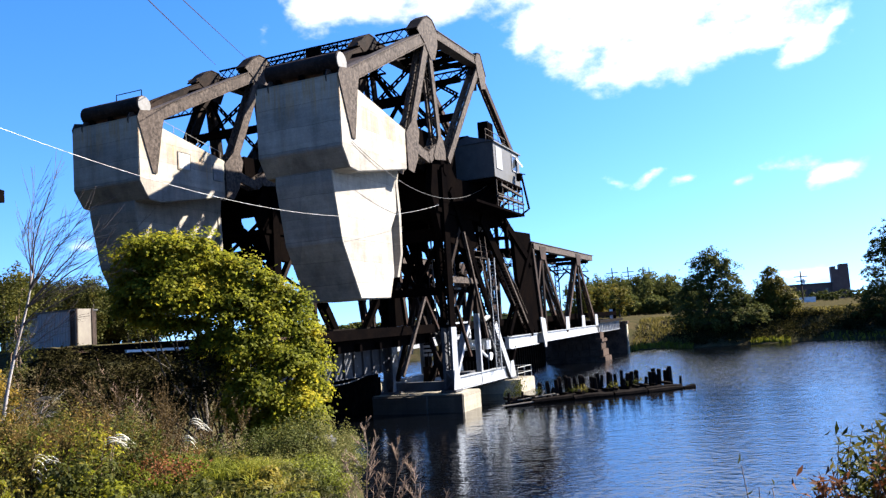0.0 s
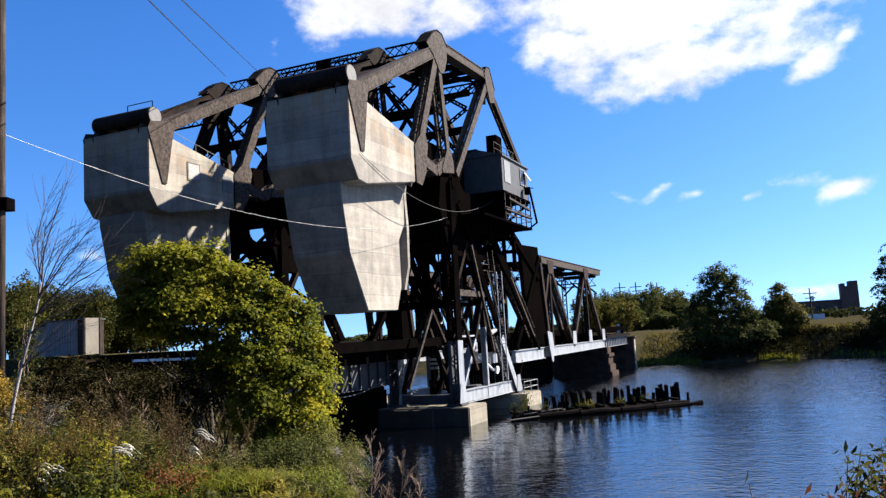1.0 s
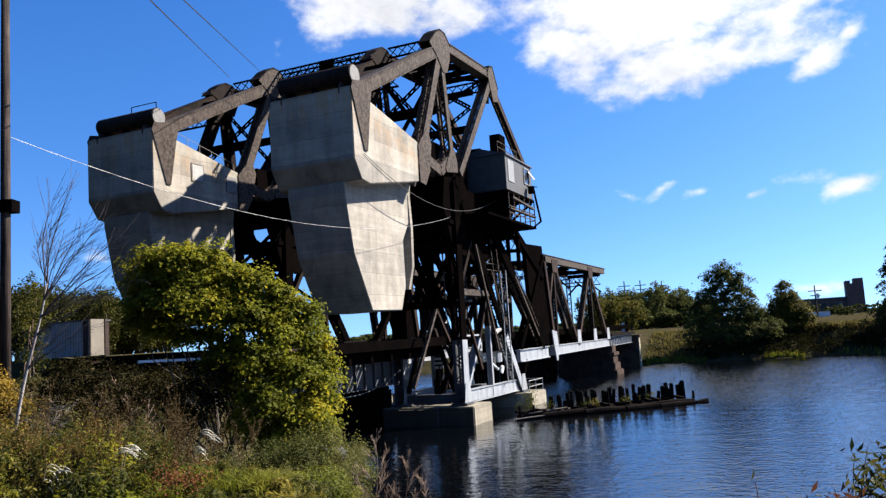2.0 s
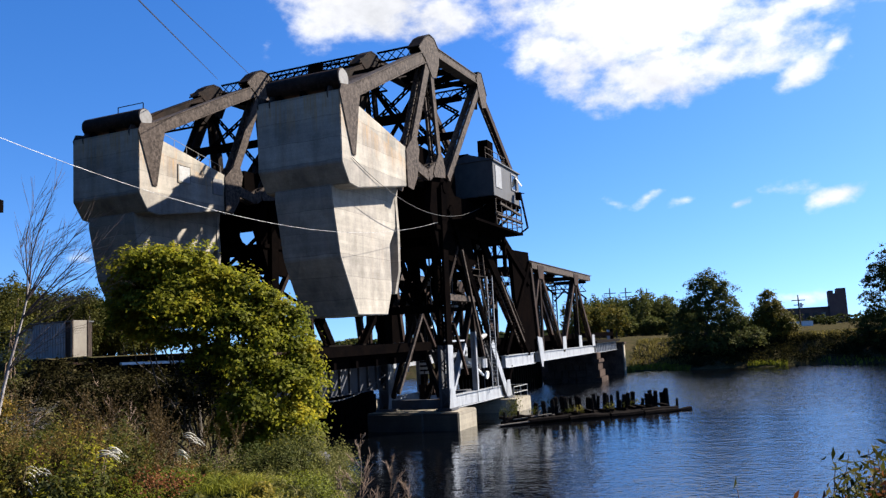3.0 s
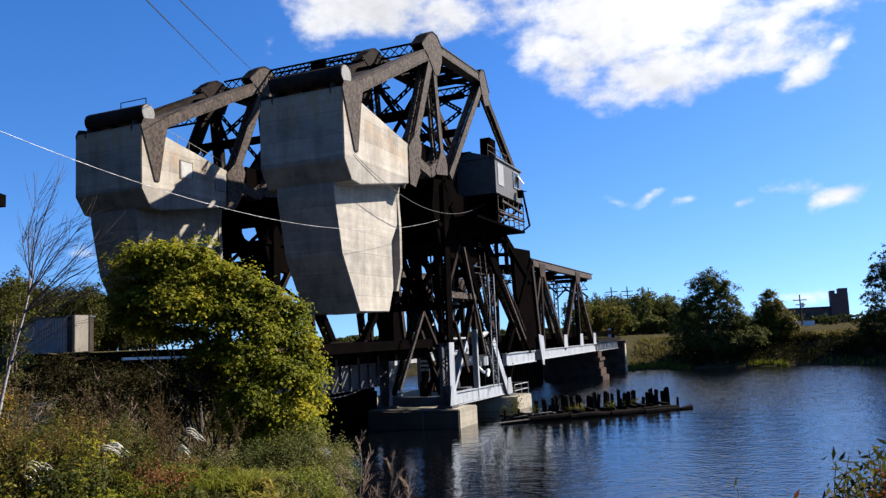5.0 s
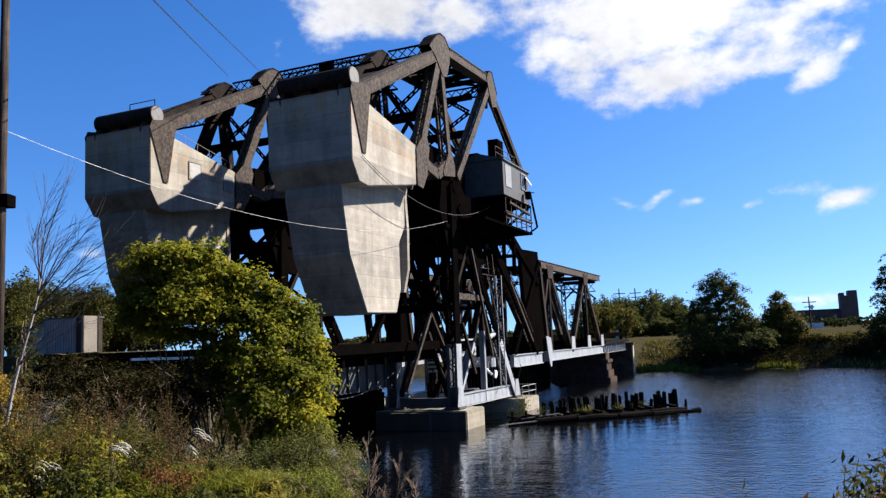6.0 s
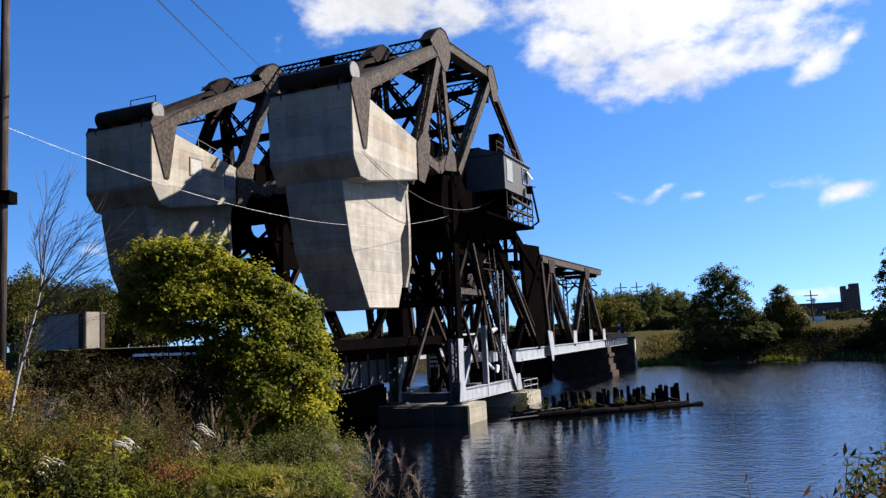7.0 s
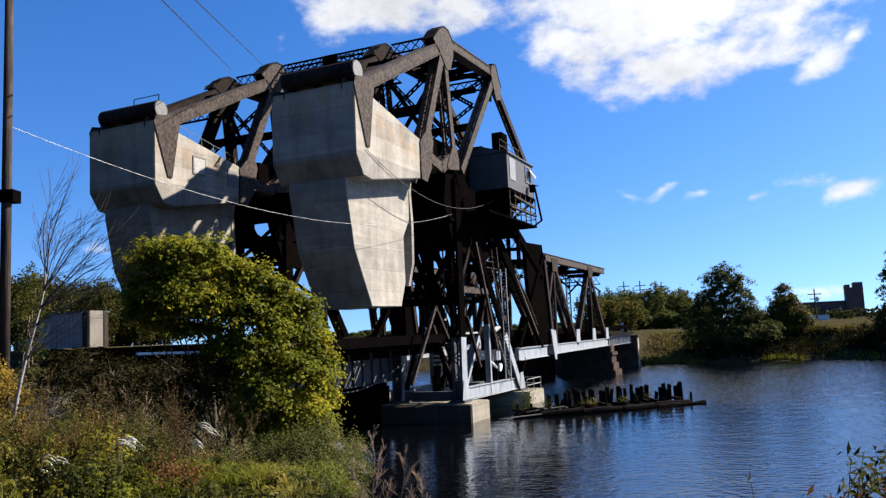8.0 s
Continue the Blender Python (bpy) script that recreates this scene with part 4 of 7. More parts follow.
def lift_span():
    t = thing("lift_span", "brown steel through-truss lift span with silver lower chords", "bridge span", "lift spans")
    N1, N2, N3, END = (87.0, 14.55), (104.2, 14.55), (95.8, 5.0), (112.6, 5.0)
    for x in PLANES:
        s = Shape().bar(at(x, (82.7, 14.75)), at(x, (113.2, 14.75)), 0.7, 0.75)
        s.bar(at(x, (82.7, 15.15)), at(x, (113.8, 15.15)), 0.86, 0.07)
        # again the sunlit near chord is coloured paler than the shaded far one
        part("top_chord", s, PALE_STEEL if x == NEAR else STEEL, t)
        s = Shape().bar(at(x, (84.6, 4.65)), at(x, (113.0, 4.65)), 0.5, 0.95)
        for e in (-1, 1):
            s.bar(at(x, (84.6, 4.65 + e * 0.5)), at(x, (113.0, 4.65 + e * 0.5)), 0.75, 0.06)
        part("bottom_chord", s, SILVER, t, "silver-painted bottom chord")
        end = [(77.2, 15.9), (83.3, 16.1), (84.2, 10.0), (85.7, 5.6), (82.6, 5.3), (79.0, 8.2), (77.6, 11.0)]
        if x == NEAR:
            part("end_plate", plate(end, x - 0.1, 0.4), BLACK_STEEL, t, "black plated end post")
        part("end_post", Shape().laced(at(x, (83.2, 15.0)), at(x, (85.1, 5.6)), 0.7, 0.6), RUST_STEEL, t)
        if x == NEAR:
            part("heel_post", Shape().laced(at(x, (73.3, 5.4)), at(x, (83.0, 14.9)), 0.7, 0.55), BLACK_STEEL, t)
        part("shoe", plate([(83.7, 6.9), (85.5, 6.7), (85.9, 5.2), (85.3, 3.5), (84.8, 3.6), (84.2, 5.0)], x + 0.4, 0.12), SILVER, t, "silver-painted heel shoe")
        for p, q, h in ((N1, (84.2, 9.8), 0.45), (N1, N3, 0.55), (N3, N2, 0.55), (N2, END, 0.6)):
            part("diagonal", Shape().laced(at(x, p), at(x, q), 0.6, h), RUST_STEEL, t)
        for p, q in ((N1, (86.6, 5.1)), (N2, (104.4, 5.1))):
            part("vertical", Shape().laced(at(x, p), at(x, q), 0.55, 0.5), STEEL, t)
        for p in (N1, N2):
            part("gusset", plate([(p[0] - 1.3, p[1] + 0.3), (p[0] + 1.3, p[1] + 0.3), (p[0] + 1.0, p[1] - 1.2), (p[0] - 1.0, p[1] - 1.2)], x + 0.38), RUST_STEEL, t)
        for y in (95.8, 104.3, 112.4):
            part("gusset", plate([(y - 0.9, 5.1), (y + 0.9, 5.1), (y + 0.75, 6.7), (y - 0.75, 6.7)], x + 0.36), SILVER, t, "silver-painted gusset plate")
    inner, outer = NEAR - 0.3, FAR + 0.3
    for y in (83.4, 87.0, 95.6, 104.2, 112.9):
        s = Shape().lattice((inner, y, 13.7), (outer, y, 13.7), 1.5, 1.1)
        for e, d in ((inner, -1), (outer, 1)):
            s.bar((e, y, 11.8), (e + d * 1.5, y, 13.2), 0.2, 0.25)
        s.bar((inner, y, 14.35), (outer, y, 14.35), 0.4, 0.5)
        part("portal", s, BLACK_STEEL, t)
    for y0, y1 in ((83.4, 87), (87, 95.6), (95.6, 104.2), (104.2, 112.9)):
        s = Shape().bar((inner, y0, 14.8), (outer, y1, 14.8), 0.2, 0.2).bar((outer, y0, 14.8), (inner, y1, 14.8), 0.2, 0.2)
        part("lateral", s, BLACK_STEEL, t)
    part("end_frame", Shape().lattice((outer, 112.9, 5.2), (outer, 112.9, 14.3), 0.55, 0.7, (1, 0, 0)), BLACK_STEEL, t)
    part("end_frame", Shape().lattice((outer, 100.0, 5.2), (outer, 100.0, 14.3), 0.55, 0.7, (1, 0, 0)), BLACK_STEEL, t)
    for y in (84.5, 88.5, 92.5, 96.5, 100.5, 104.5, 108.5, 112.5):
        part("floor_beam", Shape().box(outer, inner, y - 0.18, y + 0.18, 4.3, 5.5), BLACK_STEEL, t)
    for x in (MID - 1.0, MID + 1.0):
        part("stringer", Shape().box(x - 0.2, x + 0.2, 73.5, 113, 5.1, 6.38), BLACK_STEEL, t)
        part("rail", Shape().box(x - 0.29, x - 0.21, 40, 132, 6.62, 6.8), RUST_STEEL, t)
    s = Shape()
    for i in range(150):
        s.box(MID - 1.9, MID + 1.9, 40.2 + i * 0.61, 40.45 + i * 0.61, 6.38, 6.6)
    tagged(part("track_timber", s, BLACK_STEEL, t, "dark timber track sleepers"), kind="stuff")
    for x in (MID - 2.0, MID + 2.0):
        part("guard_timber", Shape().box(x - 0.12, x + 0.12, 39.5, 132, 6.3, 6.95), BLACK_STEEL, t)
    return t


def approach():
    t = thing("approach_span", "grey plate girder approach span carrying the track", "bridge span", "approach spans")
    x = FAR - 0.25
    lo, y0 = 3.35, 39.0
    s = Shape().bar((x, y0, (lo + 5.85) / 2), (x, 57.6, (lo + 5.85) / 2), 0.06, 5.85 - lo)
    for z in (lo, 5.85):
        s.bar((x, y0, z), (x, 57.6, z), 0.5, 0.06)
    girder = part("girder", s, DULL_SHADED_SILVER, t, "grey painted plate girder")
    for i in range(13):
        part("stiffener", Shape().box(x + 0.03, x + 0.2, 39.6 + i * 1.45, 39.7 + i * 1.45, lo, 5.8), DULL_SHADED_SILVER, girder)
    for i in range(7):
        part("floor_beam", Shape().box(x, NEAR - 0.9, 40 + i * 2.8, 40.3 + i * 2.8, 5.5, 6.0), BLACK_STEEL, t)
    part("stringer", Shape().box(NEAR - 1.7, NEAR - 1.3, 39, 58, 5.5, 6.35), BLACK_STEEL, t)
    part("guard_timber", Shape().box(x - 0.3, x + 0.3, 39, 57.6, 6.62, 7.05), DARK_TIMBER, t)
    part("guard_timber", Shape().box(x - 0.1, x + 0.45, 39, 57.6, 6.3, 6.5), DARK_TIMBER, t)
    return t


def pier():
    t = thing("front_pier", "pale concrete pier blocks under the bridge tower", "bridge pier", "bridge piers")
    part("block", Shape().box(-31.2, -23.2, 57.3, 61.2, -2, 1.45), PIER_CONCRETE, t, bevel=0.08)
    part("block", Shape().box(-31.2, -22.9, 71.0, 75.6, -2, 1.22), PIER_CONCRETE, t, bevel=0.08)
    # thin dark slabs over the front paint its shade; the blocks behind stay pale
    part("ledge", Shape().box(-30.9, -26.2, 56.9, 57.2, -2, 1.3), SHADED_STAINED_CONCRETE, t)
    part("front_face", Shape().box(-31.15, -23.26, 57.2, 57.3, -2, 1.38), SHADED_STAINED_CONCRETE, t, "stained river face with its shade put into the colour")
    return t


def far_pier():
    t = thing("far_pier", "dark stone pier with stepped ends under the lift span", "bridge pier", "bridge piers")
    r = random.Random(61)
    for i, (y0, y1, z0, z1) in enumerate(((111.5, 116.0, -2, 0.7), (111.9, 115.6, 0.7, 1.7), (112.2, 115.3, 1.7, 2.7), (112.0, 115.5, 2.7, 3.2), (112.6, 115.0, 3.2, 4.1))):
        w = (0.7, 0.4, 0.15, 0.35, 0.0)[i]
        x, end = -31 - w, -23.9 + w
        part("core", Shape().box(x + 0.1, end - 0.1, y0 + 0.1, y1 - 0.1, z0, z1), OLD_STONE, t)
        while x < end - 0.05:
            nx = end if end - x < 1.9 else x + r.uniform(0.9, 1.5)
            o = r.uniform(0, 0.06)
            part("stone", Shape().box(x, nx - 0.04, y0 - o, y1 + o, max(z0, -0.5), z1 - 0.03), OLD_STONE, t, bevel=0.05)
            x = nx
    return t


def end_span():
    t = thing("end_span", "short silver-painted girder span at the far bank", "bridge span", "end spans")
    for x in PLANES:
        s = Shape().bar((x, 115, 4.7), (x, 131, 4.7), 0.08, 1.3)
        for z in (4.05, 5.35):
            s.bar((x, 115, z), (x, 131, z), 0.5, 0.06)
        girder = part("girder", s, SILVER, t)
        for i in range(13):
            part("stiffener", Shape().box(x + 0.03, x + 0.22, 115.5 + i * 1.2, 115.6 + i * 1.2, 4.08, 5.3), SILVER, girder)
    part("deck", Shape().box(FAR - 0.6, NEAR + 0.6, 113.5, 131.5, 5.4, 5.75), DARK_TIMBER, t)
    return t


for build in (counterweight, counterweight_truss, tower, lift_span, approach, pier, far_pier, end_span):
    ob = build()
    sister = copy_thing(ob, pose(-GAP, 0, 0))
    if build is counterweight:
        hatch = part("hatch", Shape().box(-24.19, -24.13, 46.5, 47.7, 20.0, 21.2), PALE_HATCH, sister, "small pale hatch cover")
        f = Shape()
        for a, b in (((46.42, 19.92), (47.78, 19.92)), ((47.78, 19.92), (47.78, 21.28)), ((47.78, 21.28), (46.42, 21.28)), ((46.42, 21.28), (46.42, 19.92))):
            f.bar((-24.14, *a), (-24.14, *b), 0.04, 0.07)
        part("frame", f, RUSTY_CONCRETE, hatch)
        f = Shape()
        for k in range(6):
            y = 44.9 + k * 1.35
            z = 22.78 - (y - 44.6) * 0.19
            f.bar((-24.35, y, z), (-24.35, y, z + 0.7), 0.03, 0.03)
        f.bar((-24.35, 44.9, 23.42), (-24.35, 51.65, 22.14), 0.03, 0.03)
        part("parapet_rail", f, PALE_CAP, sister, "thin pale handrail")
        part("locker", Shape().box(-24.19, -24.12, 50.4, 51.6, 19.6, 20.9), PALE_CAP, sister)
    if build is tower:
        machinery_room(ob, False)
        machinery_room(sister, True)

# foot ladders of the near tower
for ob in [o for o in scene.objects if o.name == "bascule_tower"]:
    tower_fittings(ob)
    ladder(ob, -24.0, 66.9, 10.8, 66.3, 14.4, PALE_STEEL)
    ladder(ob, -23.9, 68.2, 2.4, 68.2, 12.6, SILVER)
    for p, q, m in (((-24.1, 53.25, 8.97), (-24.1, 48.84, 3.57), PALE_STEEL), ((-24.1, 53.25, 8.97), (-24.1, 55.39, 6.55), RUST_STEEL), ((-24.0, 61.85, 14.52), (-24.1, 66.20, 5.42), PALE_STEEL), ((-24.1, 59.39, 8.27), (-24.0, 61.59, 4.06), RUST_STEEL)):
        part("raking_strut", Shape().laced(p, q, 0.2, 0.2), m, ob)
    p, q = (-24.1, 71.38, 12.25), (-24.1, 77.69, 6.43)
    st = Shape()
    for e in (-0.3, 0.3):
        st.bar((p[0] + e, p[1], p[2]), (q[0] + e, q[1], q[2]), 0.06, 0.2).bar((p[0] + e, p[1], p[2] + 0.95), (q[0] + e, q[1], q[2] + 0.95), 0.05, 0.05)
    for i in range(1, 18):
        y, z = p[1] + (q[1] - p[1]) * i / 18, p[2] + (q[2] - p[2]) * i / 18
        st.box(p[0] - 0.3, p[0] + 0.3, y - 0.12, y + 0.12, z - 0.02, z + 0.02)
    part("stair", st, PALE_STEEL, ob, "narrow steel stair with handrails")
    ladder(ob, -24.1, 64.96, 12.54, 67.91, 7.76, PALE_STEEL)


def abutment():
    t = thing("far_abutment", "brown stone abutment with a pale concrete corner", "abutment")
    part("wall", Shape().box(-50, -23.6, 131, 133.4, -2, 4.9), OLD_STONE, t, bevel=0.06)
    part("corner", Shape().box(-23.6, -23.4, 131.1, 132.3, -2, 5.1), PIER_CONCRETE, t, bevel=0.06)
    part("coping", Shape().box(-50, -23.2, 130.9, 132.5, 4.9, 5.2), OLD_STONE, t)
    return t


def bulkhead():
    t = thing("bulkhead", "dark weathered timber bulkhead above the water", "retaining wall")
    s = Shape().box(-47.5, -30.9, 57.6, 58.4, -2, 2.9)
    part("backing", s, DARK_TIMBER, t)
    for i in range(40):
        x = -47.3 + i * 0.41
        part("timber_post", Shape().box(x, x + 0.36, 57.42, 57.6, -2, 3.0 + 0.15 * math.sin(i * 2.3)), DARK_TIMBER, t)
    part("cap", Shape().box(-47.6, -31.2, 57.3, 58.6, 2.9, 3.25), DARK_TIMBER, t)
    return t


def fender():
    t = thing("fender_wall", "long black timber fender wall under the lift span", "fender")
    part("wale", Shape().box(-32.6, -32.2, 74, 112.5, 2.9, 3.4), DARK_TIMBER, t)
    part("wale", Shape().box(-32.6, -32.2, 74, 112.5, 0.8, 1.2), DARK_TIMBER, t)
    part("sheeting", Shape().box(-33.0, -32.6, 74, 112.5, -2, 3.8), DARK_TIMBER, t)
    for i in range(38):
        y = 74.3 + i * 1.0
        part("timber_post", Shape().box(-32.2, -31.9, y, y + 0.3, -2, 3.9 + 0.12 * math.sin(i * 3.1)), DARK_TIMBER, t)
    return t


def lattice_bridge():
    t = thing("lattice_walkway", "dark steel lattice walkway between the two bridges", "walkway")
    for y in (58.35, 59.25):
        part("lattice_girder", Shape().lattice((FAR - 0.4, y, 31.5), (NEAR - GAP + 0.4, y, 31.5), 0.8, 0.85), BLACK_STEEL, t)
    part("walk_plate", Shape().box(NEAR - GAP + 0.4, FAR - 0.4, 58.35, 59.25, 31.02, 31.1), BLACK_STEEL, t)
    part("junction_box", Shape().box(-36.3, -34.8, 58.2, 58.34, 31.1, 31.95), BLACK_STEEL, t)
    return t


def machinery_house():
    t = thing("machinery_house", "grey sheet-metal machinery house on brackets beside the tower", "cabin")
    x0, x1, y0, y1, z0, z1 = -26.7, -22.0, 65.4, 73.0, 19.55, 22.75
    part("wall_shell", Shape().box(x0, x1, y0, y1, z0, z1), HOUSE_GREY, t, bevel=0.03)
    xm = (x0 + x1) / 2
    s = Shape().add([(x0 - 0.15, y0 - 0.1, z1), (x1 + 0.12, y0 - 0.1, z1 + 0.02), (xm, y0 - 0.1, z1 + 0.75), (x0 - 0.15, y1 + 0.1, z1), (x1 + 0.12, y1 + 0.1, z1 + 0.02), (xm, y1 + 0.1, z1 + 0.75)],
                    [(0, 1, 2), (5, 4, 3), (0, 2, 5, 3), (1, 4, 5, 2), (0, 3, 4, 1)])
    part("roof", s, ROOF_DARK, t)
    part("eaves", Shape().box(x1, x1 + 0.16, y0 - 0.12, y1 + 0.12, z1 - 0.06, z1 + 0.06), ROOF_DARK, t)
    part("door", Shape().box(x1, x1 + 0.05, 66.0, 67.6, 20.4, 22.4), DOOR_GREY, t, "pale sheet-metal door")
    w = part("window", Shape().box(x1, x1 + 0.03, 70.6, 71.9, 20.9, 22.3), GLASS, t, "dark open window")
    f = Shape()
    for a, b in (((70.55, 20.85), (71.95, 20.85)), ((71.95, 20.85), (71.95, 22.35)), ((71.95, 22.35), (70.55, 22.35)), ((70.55, 22.35), (70.55, 20.85))):
        f.bar((x1 + 0.04, *a), (x1 + 0.04, *b), 0.08, 0.1)
    part("frame", f, DOOR_GREY, w)
    part("shutter", Shape().bar((x1 + 0.05, 71.95, 22.2), (x1 + 0.5, 72.35, 21.4), 0.8, 0.04, (0, 1, 0)), DOOR_GREY, t, "pale tilted window shutter")
    part("lamp_bracket", Shape().bar((x1, 71.6, 20.7), (x1 + 0.9, 71.8, 20.55), 0.08, 0.08).box(x1 + 0.2, x1 + 0.7, 71.0, 71.5, 19.9, 20.6), BLACK_STEEL, t)
    for y in (66.0, 69.2, 72.6):
        part("bracket", Shape().bar((x0, y, 19.3), (x1 + 0.1, y, 19.4), 0.25, 0.3).bar((x0 + 0.6, y, 16.4), (x1, y, 19.2), 0.2, 0.2), BLACK_STEEL, t)
    part("outrigger", Shape().bar((x1 + 0.05, 73.2, 20.9), (x1 + 0.6, 73.2, 17.4), 0.12, 0.35).bar((x1 + 0.6, 73.2, 17.4), (x1 - 0.4, 73.2, 16.8), 0.12, 0.2), BLACK_STEEL, t)
    part("roof_box", Shape().box(-25.9, -24.9, 67.0, 68.2, 23.2, 24.0), BLACK_STEEL, t)
    g = Shape().box(x0, x1 + 0.1, y0, y1 + 0.1, 19.3, 19.53)
    part("floor", g, BLACK_STEEL, t)
    g = Shape().box(-30.2, x1 + 0.1, 60.0, 73.2, 16.7, 16.9)
    part("walkway", g, BLACK_STEEL, t, "dark steel walkway under the house")
    for y in (65.5, 67, 68.5, 70, 71.5, 73.1):
        part("rail_post", Shape().bar((x1 + 0.05, y, 16.9), (x1 + 0.05, y, 19.4), 0.09, 0.09), PALE_STEEL, t)
    for z in (17.5, 18.1):
        part("handrail", Shape().bar((x1 + 0.05, 65.5, z), (x1 + 0.05, 73.1, z), 0.07, 0.07).bar((x1 + 0.05, 73.1, z), (x0, 73.1, z), 0.06, 0.06), PALE_STEEL, t)
    part("rail_board", Shape().bar((x1 + 0.05, 65.5, 17.85), (x1 + 0.05, 73.1, 17.85), 0.3, 0.12), PALE_STEEL, t)
    part("pipe", Shape().bar((x1 + 0.1, 66.4, 18.95), (x1 + 0.1, 72.6, 18.6), 0.25, 0.18), PALE_STEEL, t)
    part("stack", Shape().box(-24.6, -23.6, 69.0, 70.6, 22.9, 25.6), BLACK_STEEL, t, "square black vent stack")
    q = Shape()
    for y in (66.5, 68.3, 70.1, 71.9):
        q.bar((-23.0, y, 23.1), (-23.0, y, 24.3), 0.05, 0.05)
    for z in (23.75, 24.3):
        q.bar((-23.0, 66.5, z), (-23.0, 72.2, z), 0.05, 0.05)
    part("roof_rail", q, PALE_STEEL, t)
    return t


abutment()
bulkhead()
fender()
lattice_bridge()
machinery_house()


def gear_clutter():
    t = thing("pump_gear", "pale valve gear and pipes between the tower feet", "machinery")
    part("stand", Shape().box(-26.6, -25.4, 64.0, 66.0, 1.6, 2.6), DULL_SHADED_SILVER, t)
    part("pipe", Shape().tube([(-25.0, 64.4, 5.0), (-24.9, 66.4, 4.3), (-24.8, 67.6, 3.7)], 0.12, 8), WHITE_PAINT, t)
    part("wheel", Shape().tube([(-24.75, 68.3, 3.68), (-24.6, 68.3, 3.66)], 0.36, 16), WHITE_PAINT, t)
    part("wheel", Shape().tube([(-24.9, 66.9, 4.5), (-24.78, 66.9, 4.5)], 0.3, 14), DULL_SHADED_SILVER, t)
    part("panel", Shape().box(-24.75, -24.6, 67.2, 68.3, 4.35, 5.15), SILVER, t)
    part("drum", Shape().tube([(-24.5, 66.6, 7.0), (-24.4, 67.6, 7.3)], 0.22, 12), PALE_HATCH, t, "short pale drum on the bracing")
    part("ladder_frame", Shape().lattice((-26.0, 60.9, 3.0), (-26.0, 61.8, 7.2), 0.8, 0.8, (0, 1, 0)), SILVER, t)
    for k in range(7):
        part("slat", Shape().box(-27.9, -27.1, 60.6, 60.75, 4.3 + k * 0.36, 4.5 + k * 0.36), WHITE_PAINT, t)
    part("hoist", Shape().tube([(-27.8, 61.4, 2.9), (-26.8, 61.4, 2.9)], 0.42, 14).box(-28.2, -27.8, 61.0, 61.8, 1.7, 3.4), RUST_STEEL, t, "rusty winch drum")
    part("counter_block", Shape().box(-28.6, -26.4, 60.2, 62.2, 1.45, 2.1), RUST_STEEL, t)
    part("base", Shape().box(-29.4, -25.2, 61.0, 70.9, 1.45, 1.7), BLACK_STEEL, t)
    part("skid", Shape().box(-29.5, -24.9, 60.9, 71.1, 1.2, 1.5), BLACK_STEEL, t)
    r = random.Random(71)
    for k in range(9):
        y, x = 60.5 + k * 1.15, r.uniform(-28.6, -25.0)
        part("conduit", Shape().tube([(x, y, 1.7), (x + r.uniform(-0.2, 0.2), y, r.uniform(4.5, 9.4))], 0.05, 6), r.choice((PALE_STEEL, DULL_SHADED_SILVER, PALE_HATCH)), t)
    return t


def pier_railing():
    t = thing("pier_railing", "light grey pipe railing on the rear pier block", "railing")
    corners = ((-23.3, 71.6), (-23.1, 75.3), (-26.0, 75.3))
    for a, b in zip(corners, corners[1:]):
        for z in (1.75, 2.3):
            part("rail", Shape().tube([(*a, z), (*b, z)], 0.035, 6), PALE_HATCH, t)
    for x, y in corners + ((-23.2, 73.4),):
        part("post", Shape().tube([(x, y, 1.2), (x, y, 2.33)], 0.04, 6), PALE_HATCH, t)
    return t


pier_railing()
gear_clutter()


